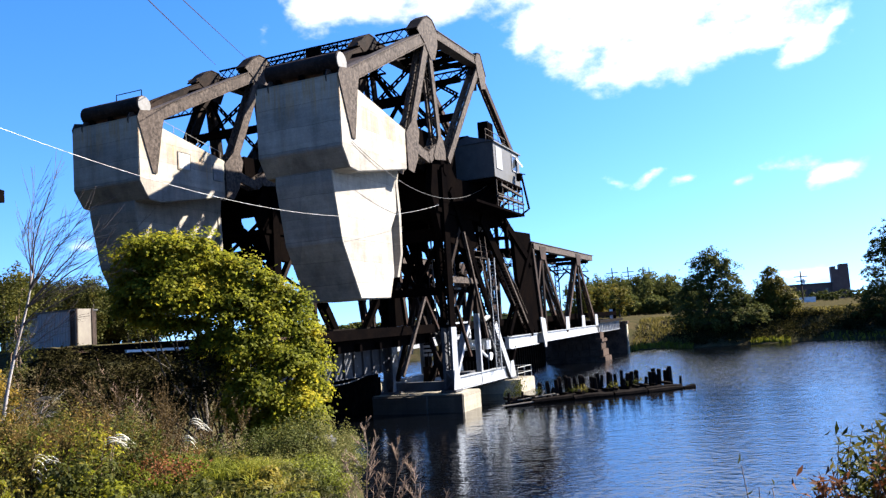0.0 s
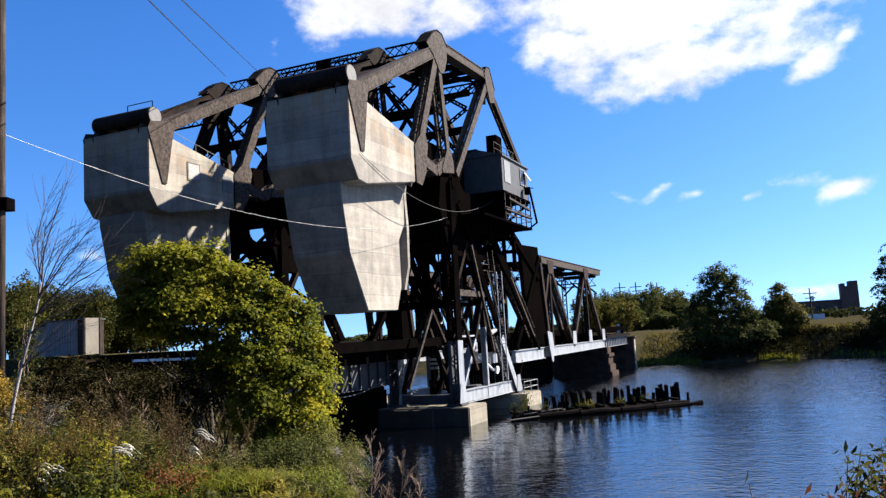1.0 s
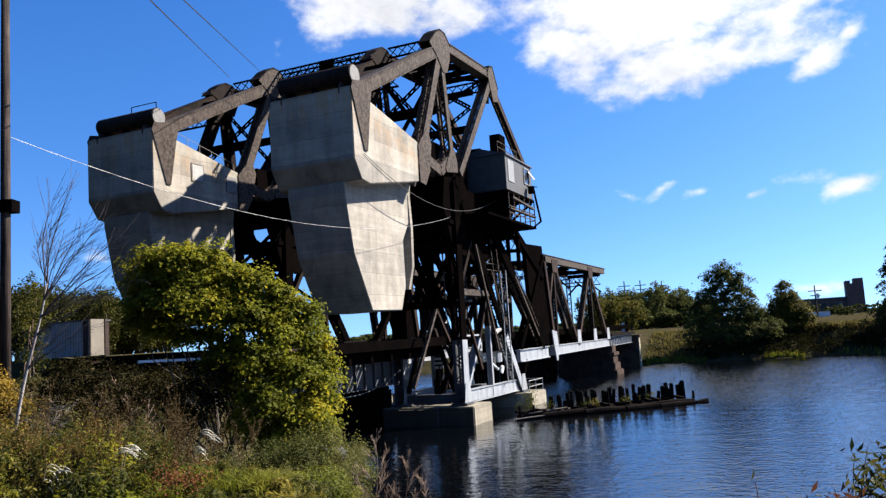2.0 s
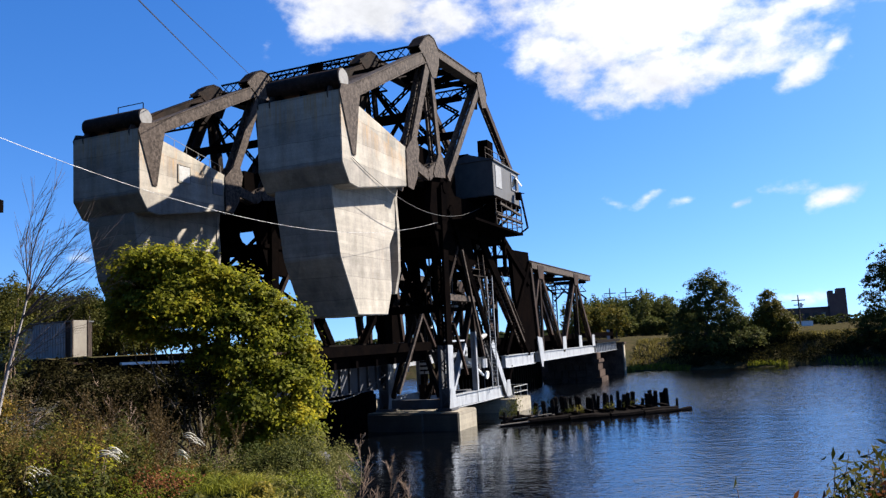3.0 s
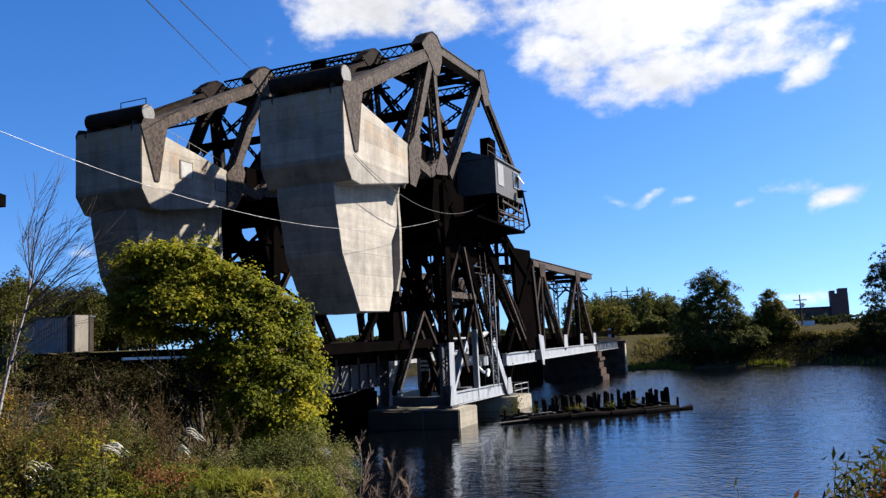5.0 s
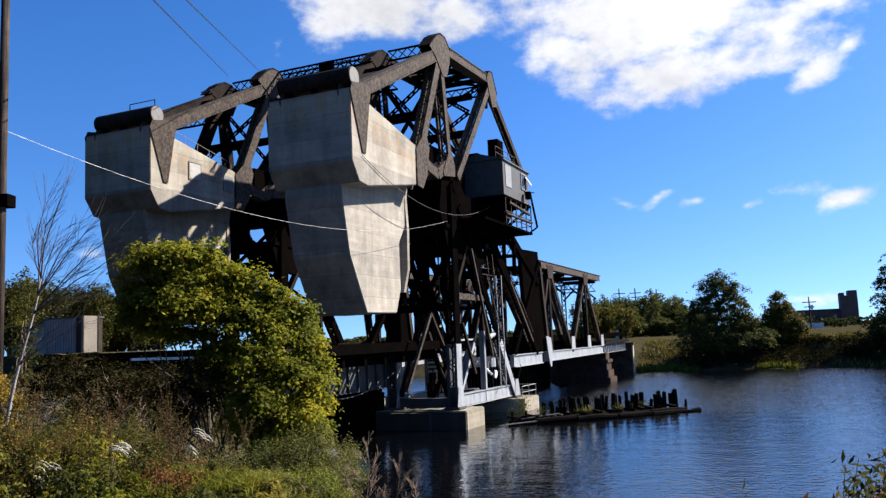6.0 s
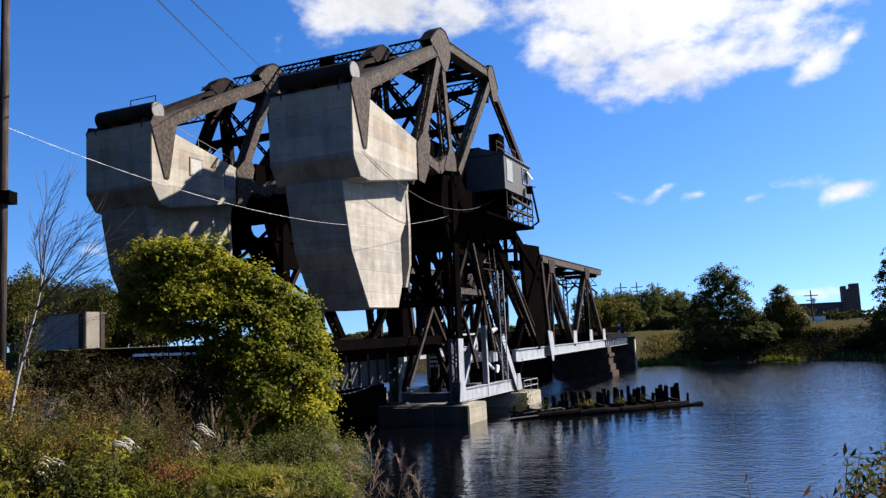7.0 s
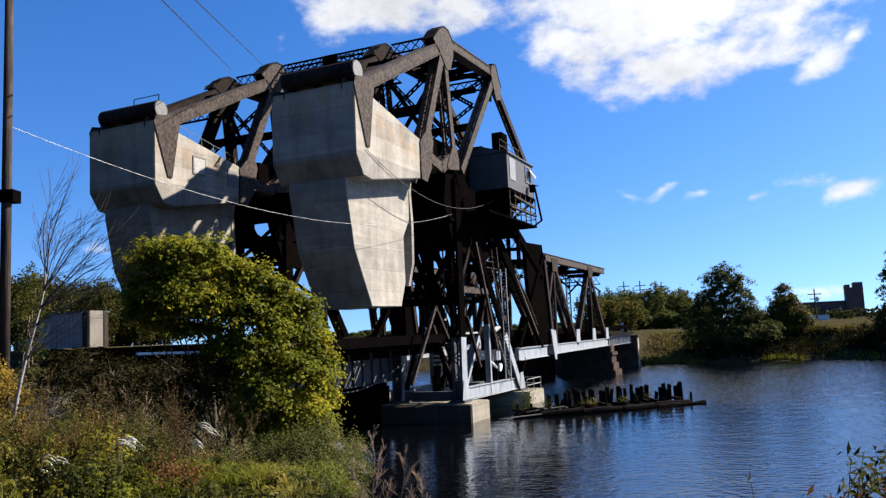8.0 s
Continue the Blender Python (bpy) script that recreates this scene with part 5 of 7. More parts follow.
# ---- the old timber dolphin ----
def dolphin():
    t = thing("pile_dolphin", "rotting black timber raft with broken piles in the river", "pilings")
    BURNT = plain_material("charred_timber", (0.0040, 0.0034, 0.0031), (0.012, 0.009, 0.0075), 0.9, 2.0, 0.7, 0.02)
    p0, p1 = Vector((-20.6, 60.2, 0)), Vector((-7.3, 71.3, 0))
    d = (p1 - p0).normalized()
    n = Vector((-d.y, d.x, 0))
    r = random.Random(5)
    for i in range(7):
        o = n * (i * 0.5)
        a, b = p0 + d * r.uniform(0, 3.6) + o, p1 - d * (r.uniform(0, 1.6) + i * 0.5 if i else 0.0) + o
        z = 0.05 + 0.12 * r.random()
        cut = a
        while (b - cut).length > 0.6:
            nxt = b if (b - cut).length < 4.2 else cut + d * r.uniform(2.4, 3.8)
            dz = r.uniform(-0.1, 0.1)
            part("beam", Shape().tube([(cut.x, cut.y, z + dz), ((cut.x + nxt.x) / 2, (cut.y + nxt.y) / 2, z + dz + r.uniform(-0.04, 0.06)), (nxt.x - 0.15 * d.x, nxt.y - 0.15 * d.y, z + 0.08 + r.uniform(-0.1, 0.08))], [r.uniform(0.17, 0.24), 0.23, r.uniform(0.13, 0.22)], 7), BURNT, t)
            cut = nxt
    for i in range(16):
        q = p0 + d * (0.8 + i * 0.95 + r.uniform(-0.3, 0.3)) + n * r.uniform(0.2, 1.0)
        w = n * r.uniform(1.2, 2.2) + d * r.uniform(-0.4, 0.4)
        part("tie", Shape().bar((q.x, q.y, 0.48), (q.x + w.x, q.y + w.y, 0.42 + r.uniform(-0.1, 0.15)), 0.24, 0.2), BURNT, t)
    s = 3.6
    while s < 16.2:
        s += r.choice((0.26, 0.3, 0.34, 0.4, 0.6))
        q = p0 + d * s + n * r.choice((2.0, 2.4, 2.8, 3.1, 1.8))
        h = r.uniform(1.35, 1.75) if r.random() < 0.75 else r.uniform(0.7, 1.2)
        w = r.uniform(0.16, 0.25)
        lean = (r.uniform(-0.1, 0.1), r.uniform(-0.1, 0.1))
        pts = [(q.x, q.y, -2), (q.x, q.y, 0.4), (q.x + lean[0], q.y + lean[1], h), (q.x + lean[0] * 1.2, q.y + lean[1], h + r.uniform(0.02, 0.12))]
        part("timber_post", Shape().tube(pts, [w * 1.1, w, w * r.uniform(0.85, 1.0), w * r.uniform(0.5, 0.95)], 5), BURNT, t)
    for s0, s1, w0, w1, zz in ((-0.6, 2.6, -0.2, 0.1, 0.22), (1.2, 4.4, 0.9, 0.5, 0.62), (2.6, 4.8, 0.4, 0.9, 0.5), (3.2, 3.5, 0.6, 0.7, 0.95)):
        a, b = p0 + d * s0 + n * w0, p0 + d * s1 + n * w1
        part("plank", Shape().bar((a.x, a.y, zz * 0.6), (b.x, b.y, zz), 0.22, 0.07, n), DRIFTWOOD, t, "bleached loose plank")
    for k, s in enumerate((16.4, 1.6, 0.4)):
        q = p0 + d * s + n
        part("timber_post", Shape().tube([(q.x, q.y, -2), (q.x + 0.1, q.y, 1.0)], [0.2, 0.1], 7), BURNT, t)
    r2 = np.random.default_rng(4)
    base = [p0 + d * a + n * b for a, b in ((1.2, 3.4), (1.8, 3.0), (6.5, 1.5), (7.2, 1.2), (12.5, 2.4), (13.0, 2.2), (3.5, 2.0), (10, 1.0))]
    c = np.concatenate([np.array([[b.x, b.y, 0.75]]) + r2.normal(0, 1, (70, 3)) * (0.26, 0.26, 0.18) for b in base])
    bush = p0 + d * 2.4 + n * 3.4
    c = np.concatenate([c, np.array([[bush.x, bush.y, 1.1]]) + r2.normal(0, 1, (320, 3)) * (0.34, 0.34, 0.5)])
    m = new("greenery", leaf_mesh("greenery", c, 0.17, LEAF_WEED, seed=9))
    m.parent = t
    tagged(m, "green weeds rooted in the rotten timber", kind="stuff")
    return t


dolphin()


# ---- trees ----
def limb(shape, p, q, r0, r1, rng, wob=0.12, n=5):
    p, q = Vector(p), Vector(q)
    ln = (q - p).length
    pts = [p.lerp(q, i / n) + Vector((rng.uniform(-1, 1), rng.uniform(-1, 1), rng.uniform(-0.5, 0.5))) * ln * wob * (0 if i in (0, n) else 0.5) for i in range(n + 1)]
    shape.tube(pts, [r0 + (r1 - r0) * i / n for i in range(n + 1)], 7)
    return pts


def tree(name, label, base, blobs, leaves, size, mat, seed, trunk=0.16, clump=0.5, bark=BARK, group="", per=90, spray=0.55, ragged=0.12, slim=0.55):
    """A tree: tapered trunk, a limb into each part of the crown, and leaves in many small sprays.
    blobs: centre and half sizes of the crown's parts, from the base; spray: how flat a spray is; ragged: how far shoots stick out."""
    t = thing(name, label, "tree", group, at=base)
    rng = random.Random(seed)
    r = np.random.default_rng(seed)
    s = Shape()
    top = max(b[2] for b in blobs)
    main = limb(s, (0, 0, -1.2), (blobs[0][0] * 0.5, blobs[0][1] * 0.5, top * 0.75), trunk, trunk * 0.35, rng, 0.08, 7)
    vol = np.array([b[3] * b[4] * b[5] for b in blobs])
    pts, out = [], []
    for b, share in zip(blobs, vol ** 0.75 / (vol ** 0.75).sum()):
        start = main[min(6, max(1, int(6 * b[2] / (top + 1e-6) * 0.55)))]
        limb(s, start, b[:3], trunk * 0.4, trunk * 0.12, rng, 0.15)
        n = max(4, int(leaves * share / per))
        u = r.normal(size=(n, 3))
        u /= np.linalg.norm(u, axis=1)[:, None]
        reach = r.uniform(0.25, 1.0, n) ** 0.45 + np.where(r.uniform(size=n) < 0.3, r.uniform(0, 3, n), 0) * ragged
        c = np.array(b[:3]) + u * reach[:, None] * np.array(b[3:6])
        for k in range(0, n, 3):
            limb(s, b[:3], c[k], trunk * 0.14, trunk * 0.04, rng, 0.12, 3)
        cs = clump * r.uniform(0.45, 1.35, n)
        o = r.normal(size=(n, per, 3))
        o *= (r.gamma(5.0, 0.16, (n, per)) / np.linalg.norm(o, axis=2))[:, :, None]
        o *= np.array([0.85, 0.85, spray])
        # each spray leans out and hangs a little at its rim
        fall = (o[:, :, :2] * u[:, None, :2]).sum(2)
        o[:, :, 2] += -0.45 * fall - 0.25 * (o[:, :, :2] ** 2).sum(2)
        pts.append((c[:, None, :] + o * cs[:, None, None]).reshape(-1, 3))
        out.append((o * 0.5 + u[:, None, :] * 0.5 + np.array([0, 0, 0.75])).reshape(-1, 3))
    part("trunk", s, bark, t)
    crown = new("crown", leaf_mesh("crown", np.concatenate(pts), size, mat, 0.5, slim, seed, np.concatenate(out)))
    crown.parent = t
    return t


def grow(a, b, z=None):
    x, y = spot(a, b)
    return (x, y, float(height(x, y)) if z is None else z)


def crown(*rows):
    """Crown parts given as right, ahead, up and half sizes, turned into the world's axes."""
    return [(*spot(a, b), z, sx, sy, sz) for a, b, z, sx, sy, sz in rows]


tree("maple_bush", "large green and yellow leafy bush on the bank", grow(-6.0, 22, 2.3),
     crown((-1.45, 0.0, 7.14, 0.95, 0.95, 0.55), (-2.10, 0.0, 6.95, 0.70, 0.70, 0.56), (-0.60, -0.2, 7.00, 0.72, 0.70, 0.55), (-2.48, 0.0, 6.20, 0.42, 0.50, 0.46), (-2.42, 0.0, 5.75, 0.46, 0.50, 0.26),
           (-1.50, -0.4, 6.10, 0.95, 0.90, 0.48), (-0.50, -0.6, 6.02, 0.90, 0.85, 0.54), (0.12, 0.0, 6.68, 0.50, 0.52, 0.42), (0.62, -0.2, 6.52, 0.46, 0.50, 0.38), (0.42, -0.5, 5.68, 0.70, 0.66, 0.52),
           (1.12, 0.0, 6.18, 0.46, 0.50, 0.30), (1.55, 0.0, 5.90, 0.46, 0.50, 0.32), (2.02, 0.2, 5.46, 0.40, 0.50, 0.38), (1.38, -0.6, 5.15, 0.62, 0.62, 0.44), (2.26, 0.0, 4.78, 0.40, 0.48, 0.46),
           (2.46, 0.0, 4.15, 0.38, 0.48, 0.38), (0.95, -1.0, 4.48, 0.58, 0.58, 0.36), (1.85, -0.6, 4.02, 0.70, 0.68, 0.42), (2.42, 0.0, 3.40, 0.42, 0.50, 0.46), (1.19, -1.2, 3.42, 0.68, 0.66, 0.38),
           (2.10, -0.8, 2.92, 0.62, 0.60, 0.44), (0.60, -1.0, 2.85, 0.46, 0.50, 0.34), (1.45, -0.8, 2.45, 0.62, 0.60, 0.30), (2.24, -0.6, 2.50, 0.40, 0.48, 0.32), (-0.75, -0.4, 5.15, 0.60, 0.65, 0.18),
           (-1.75, -0.2, 5.32, 0.50, 0.60, 0.13), (-0.10, -0.2, 4.62, 0.60, 0.60, 0.32), (0.20, -0.2, 4.02, 0.50, 0.50, 0.34)),
     80000, 0.118, LEAF_BUSH, 11, 0.10, 0.33, per=36, spray=0.45, ragged=0.2, slim=0.66)
# very dark leaf colour stands in for the shade the bush throws here
tree("undergrowth", "undergrowth behind the bush, its shade put into the leaf colour", grow(-7.5, 24, 2.3),
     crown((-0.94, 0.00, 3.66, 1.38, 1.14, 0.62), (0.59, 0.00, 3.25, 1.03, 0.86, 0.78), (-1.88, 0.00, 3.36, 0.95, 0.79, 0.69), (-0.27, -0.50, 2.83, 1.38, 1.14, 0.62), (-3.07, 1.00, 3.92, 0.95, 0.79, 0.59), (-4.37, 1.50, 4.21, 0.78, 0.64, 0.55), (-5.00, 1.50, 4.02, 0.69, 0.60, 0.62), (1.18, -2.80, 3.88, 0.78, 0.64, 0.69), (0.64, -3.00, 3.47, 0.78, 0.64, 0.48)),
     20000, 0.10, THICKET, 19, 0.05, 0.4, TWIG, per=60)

FARS = (("willow_tree", "broad dark green tree at the water of the far bank", (-10.9, 144.5),
         [(-0.2, 0, 10.4, 2.6, 2.4, 2.2), (1.6, 0, 11.6, 2.0, 2, 1.7), (0.6, 0, 13.2, 1.5, 1.5, 1.2), (-1.6, 0, 12.0, 1.4, 1.4, 1.1), (2.8, 0, 9.6, 1.9, 1.8, 1.5), (-2.4, 0, 8.6, 2.0, 2, 1.5), (-4.2, 0, 8.0, 1.3, 1.4, 1.2),
          (-4.7, 0, 6.2, 1.5, 1.6, 1.1), (3.8, 0, 7.4, 1.9, 1.8, 1.4), (0.4, 0, 7.4, 2.8, 2.5, 1.9), (-2.6, 0, 5.4, 2.4, 2.2, 1.6), (2.6, 0, 5.2, 2.6, 2.4, 1.5), (4.9, 0, 5.4, 1.4, 1.5, 1.2), (-5.4, 0, 4.0, 1.4, 1.6, 1.2),
          (0, -1.0, 3.2, 4.6, 2.4, 1.7), (-4.6, -1, 1.8, 2.6, 2, 1.4), (5.0, -1, 2.6, 2.6, 2, 1.6), (7.6, 0, 2.6, 1.8, 2, 1.2), (0.6, -2, 1.4, 4.4, 1.8, 1.2)], 34000, LEAF_WILLOW),
        ("alder_tree", "smaller tree turning yellow beside the dark one", (-1.0, 150.5),
         [(-0.2, 0, 5.0, 2.0, 2, 1.6), (0.9, 0, 5.8, 1.5, 1.5, 1.3), (-0.5, 0, 6.9, 1.4, 1.4, 1.2), (0.1, 0, 8.1, 0.9, 0.9, 0.9), (1.9, 0, 4.0, 1.6, 1.6, 1.3), (-1.7, 0, 4.0, 1.4, 1.5, 1.2), (0.2, 0, 2.9, 2.6, 2.2, 1.5),
          (2.9, 0, 2.4, 1.4, 1.6, 1.2), (-3.2, 0, 2.5, 1.5, 1.6, 1.2), (-5.0, 0, 3.4, 1.5, 1.6, 1.4), (-5.6, 0, 2.0, 1.8, 1.8, 1.3), (0, 0, 1.3, 3.4, 2, 1.1)], 19000, LEAF_AUTUMN),
        ("poplar_tree", "tall dark tree on the far bank", (19.0, 147),
         [(0, 0, 9.5, 3.6, 3.4, 2.6), (-3.4, 0, 9.6, 2.0, 2, 1.2), (-4.2, 0, 7.0, 1.8, 1.8, 1.0), (-2.2, 0, 11.8, 2.2, 2, 1.3), (0.6, 0, 13.8, 3.0, 2.8, 1.8), (-3.2, 0, 4.4, 2.8, 2.4, 1.4), (-5.0, 0, 3.0, 1.6, 2, 1.0), (2.5, 0, 6.8, 3.4, 3, 2.4),
          (-3.6, -1, 2.0, 3.2, 2.4, 1.6), (2, -1, 3, 4, 3, 2.5), (-6.6, -2, 0.8, 2.4, 2, 1.2)], 26000, LEAF_FAR))
for i, (name, label, (x, y), blobs, n, mat) in enumerate(FARS):
    tree(name, label, (x, y, float(height(x, y)) - 0.2), blobs, n, 0.36, mat, 30 + i, 0.3, 0.7, per=26, ragged=0.25)


def wood(name, label, places, mat, seed, n, size, stems=False):
    """Woodland far off: many crowns in one mesh of leaf clumps."""
    r = np.random.default_rng(seed)
    pts = []
    for x, y, z, w, h in places:
        m = max(3, n)
        u = r.normal(size=(m, 3))
        u /= np.linalg.norm(u, axis=1)[:, None]
        c = np.array((x, y, z + h * 0.56)) + u * (r.uniform(0.2, 1, m) ** 0.5)[:, None] * (w, w, h * 0.46)
        pts.append((c[:, None, :] + r.normal(size=(m, 16, 3)) * 0.09 * (w, w, h * 0.4)).reshape(-1, 3))
    tagged(new(name, leaf_mesh(name, np.concatenate(pts), size, mat, 0.3, seed=seed)), label, "woods", kind="stuff")
    if stems:
        s = Shape()
        for x, y, z, w, h in places:
            s.tube([(x, y, z), (x + 0.2, y, z + h * 0.9)], [0.28, 0.08], 5)
        tagged(part("wood_trunks", s, BARK), "straight dark trunks of the distant trees", "woods", kind="stuff")


r = random.Random(8)


def row_of_trees(yaw0, yaw1, far, count, h0, h1, w):
    """Tree places along an arc round the eye: headings left of +Y in degrees, distance, heights."""
    res = []
    for i in range(count):
        g = radians(yaw0 + (yaw1 - yaw0) * (i + r.uniform(-0.3, 0.3)) / max(1, count - 1))
        f = far * r.uniform(0.92, 1.1)
        x, y = -math.sin(g) * f, math.cos(g) * f
        res.append((x, y, float(height(x, y)) - 0.5, w * r.uniform(0.8, 1.2), r.uniform(h0, h1)))
    return res


wood("far_wood", "belt of dark mixed trees behind the far bank", row_of_trees(7.0, 12.6, 285, 17, 12.5, 15, 4.2) + row_of_trees(13, 34, 330, 30, 3.4, 4.6, 3.5) + row_of_trees(5.2, 7.0, 280, 5, 7, 11, 3) + row_of_trees(5.4, 12.6, 270, 30, 4, 9, 3.2), LEAF_WILLOW, 3, 130, 0.8, True)
wood("yellow_wood", "green and yellowing trees behind the lift span", row_of_trees(10.4, 13.6, 245, 8, 9, 13, 3.2), LEAF_AUTUMN, 4, 130, 0.7, True)
wood("left_wood", "green trees beyond the railway fill", row_of_trees(49.5, 54, 108, 14, 8.4, 10.4, 2.6) + row_of_trees(46.3, 50, 112, 16, 7.6, 9.4, 2.6) + row_of_trees(43, 46.5, 114, 14, 5.4, 7.2, 2.4), LEAF_DEEP, 5, 220, 0.34, True)
wood("right_wood", "low trees round the distant buildings", row_of_trees(-9, 4.5, 330, 22, 3, 6, 3.5), LEAF_FAR, 6, 40, 0.8)

# out of view: added to cut the sky light on the shaded faces
wood("back_wood", "unseen trees added behind the eye to block sky light", row_of_trees(66, 235, 36, 44, 11, 15, 3.6) + row_of_trees(70, 230, 48, 42, 14, 19, 4.2), LEAF_FAR, 9, 34, 1.7)
# three more rows just outside the view, added to darken the counterweight fronts
row = []
for i in range(13):
    for f, w in ((0.0, 4.0), (6.0, 4.5), (12.0, 4.5)):
        x, y = -27 - i * 3.6 - f * 0.5 + r.uniform(-1, 1), 10 + i * 2.1 - f + r.uniform(-1, 1)
        row.append((x, y, float(height(x, y)) - 0.5, w * r.uniform(0.85, 1.15), r.uniform(21, 26)))
wood("side_wood", "unseen tall trees added at the side to block sky light", row, LEAF_FAR, 10, 70, 1.5)

# shrubs along the far bank: dense and dark beside the trees, thin on the grassy slope by the bridge
BANK_LEAF = leaf_material("bank_leaf", (0.007, 0.009, 0.003), (0.020, 0.019, 0.007), (0.060, 0.046, 0.014), 0.12, 0.3, 0.0)
rb = np.random.default_rng(12)
sx = rb.uniform(-24, 60, 900)
up = rb.uniform(0.6, 11, 900)
sy = far_edge(sx) + up
c = np.stack([sx, sy, height(sx, sy) + 0.35], 1)
c = c[rb.uniform(size=900) < np.where(sx < -15.5, 0.10, np.where(up > 9.5, 0.35, 0.95))]
size = rb.uniform(0.5, 1.25, len(c))[:, None, None]
pts = (c[:, None, :] + rb.normal(size=(len(c), 60, 3)) * (0.7, 0.7, 0.5) * size).reshape(-1, 3)
tagged(new("bank_shrubs", leaf_mesh("bank_shrubs", pts, 0.36, BANK_LEAF, 0.3, seed=14)), "dark shrubs along the far bank", "shrubs", kind="stuff")
gx2 = rb.uniform(-24, 60, 16000)
up = rb.uniform(-0.3, 20, 16000)
keep = (gx2 < -14) | (up > 9.2)
gx2, up = gx2[keep], up[keep]
gy2 = far_edge(gx2) + up
tagged(new("bank_grass", blade_mesh("bank_grass", np.stack([gx2, gy2, height(gx2, gy2)], 1), 0.8, 0.10, DRY_GRASS, 0.5, 6)), "tall dry grass on the far bank", "grass", kind="stuff")
gx2 = np.concatenate([rb.uniform(-24, -14, 900), rb.uniform(-5, 1, 420), rb.uniform(6, 30, 300)])
gy2 = far_edge(gx2) + rb.uniform(-0.2, 1.6, len(gx2))
tagged(new("bank_sedge", blade_mesh("bank_sedge", np.stack([gx2, gy2, height(gx2, gy2)], 1), 0.7, 0.10, GREEN_GRASS, 0.5, 8)), "green sedge along the water of the far bank", "grass", kind="stuff")


# ---- far buildings and poles ----
def toward(yaw, far):
    g = radians(yaw)
    return -math.sin(g) * far, math.cos(g) * far


def factory():
    t = thing("factory", "distant dark brick factory with a stepped tower", "factory", at=(0, 360, 4.5))
    part("hall", Shape().box(-6, 20.5, 0, 14, -1, 7.6), BRICK_FAR, t)
    part("hall_roof", Shape().box(-6.5, 20.8, -0.5, 14.5, 7.6, 8.1), ROOF_DARK, t)
    part("tower_block", Shape().box(20.5, 22.2, -2, 10, -1, 14.4), BRICK_FAR, t)
    part("tower_block", Shape().box(22.2, 26.9, -2, 10, -1, 13.2), BRICK_FAR, t)
    part("tower_block", Shape().box(23.6, 26.9, -1.5, 9, 13.2, 15.2), BRICK_FAR, t)
    for i in range(8):
        part("window", Shape().box(-4.5 + i * 3.1, -2.8 + i * 3.1, -0.12, 0.0, 2.5, 5.8), GLASS, t)
    part("shed", Shape().box(3.5, 11.5, -60, -54, -0.5, 2.6), WHITE_PAINT, t, "low pale shed")
    return t


factory()
for yaw, far, h in ((10.8, 300, 17.5), (9.7, 310, 17.8), (8.25, 320, 17.5), (-1.44, 300, 10.8)):
    x, y = toward(yaw, far)
    t = thing("utility_pole", "distant wooden utility pole with crossarms", "utility pole", "distant poles", at=(x, y, float(height(x, y))))
    part("pole", Shape().tube([(0, 0, -0.5), (0, 0, h)], [0.3, 0.2], 7), POLE_WOOD, t)
    part("crossarm", Shape().box(-2.2, 2.2, -0.15, 0.15, h - 2.0, h - 1.7), POLE_WOOD, t)
    part("crossarm", Shape().box(-1.6, 1.6, -0.15, 0.15, h - 3.6, h - 3.3), POLE_WOOD, t)
    if yaw < 0:
        part("transformer", Shape().tube([(0.8, 0, h - 4.4), (0.8, 0, h - 2.8)], 0.5, 8), WHITE_PAINT, t)

x, y = -25.6, 133.0
t = thing("signal_box", "small dark mast with a white sign on the abutment", "sign", at=(x, y, 4.9))
part("mast", Shape().box(-0.2, 0.25, -0.2, 0.2, 0.3, 2.5), BLACK_STEEL, t)
part("sign", Shape().box(-0.75, -0.25, -0.1, 0.1, 0.3, 2.4), WHITE_PAINT, t)
t = thing("guard_rail", "yellow and white rail along the far approach", "railing", at=(0, 0, 0))
YELLOW = plain_material("yellow_paint", (0.55, 0.36, 0.06), (0.42, 0.28, 0.06), 0.6, 2.0, 0.1)
part("rail", Shape().box(-52, -31, 118, 118.2, 6.9, 7.3), YELLOW, t)
for i in range(8):
    part("post", Shape().box(-51 + i * 2.8, -50.8 + i * 2.8, 118, 118.2, 5.75, 6.9), BLACK_STEEL, t)


# ---- the bank at the near side ----
def container():
    x, y = toward(48.0, 92)
    t = thing("storage_shed", "pale grey sheet-metal shed with ribbed walls", "shed", at=(x, y, 7.0))
    part("side_wall", Shape().box(-5.6, -0.9, 0, 2.8, 0, 3.9), HOUSE_PALE, t)
    for i in range(12):
        part("rib", Shape().box(-5.5 + i * 0.39, -5.38 + i * 0.39, -0.07, 0, 0.1, 3.8), HOUSE_PALE, t)
    part("lean_to", Shape().box(-11.0, -5.6, 0.3, 2.6, 0, 3.3).box(-11.2, -5.6, -0.2, 2.8, 3.3, 3.45), HOUSE_PALE, t)
    part("door_recess", Shape().box(-0.9, -0.06, 0.1, 2.8, 0, 3.9), POLE_WOOD, t, "dark brown recessed door")
    part("end_wall", Shape().box(-0.06, 0.1, 0.0, 2.1, 0, 4.1), plain_material("cream_panel", (0.18, 0.16, 0.13), (0.14, 0.12, 0.10), 0.6, 1.0, 0.1), t, "dull cream end panel")
    for a in (-0.02, 2.0):
        part("corner_post", Shape().box(0.1, 0.18, a, a + 0.15, 0, 4.15), POLE_WOOD, t)
    part("roof", Shape().box(-5.8, 0.0, -0.15, 3.0, 3.9, 4.05), ROOF_DARK, t)
    return t


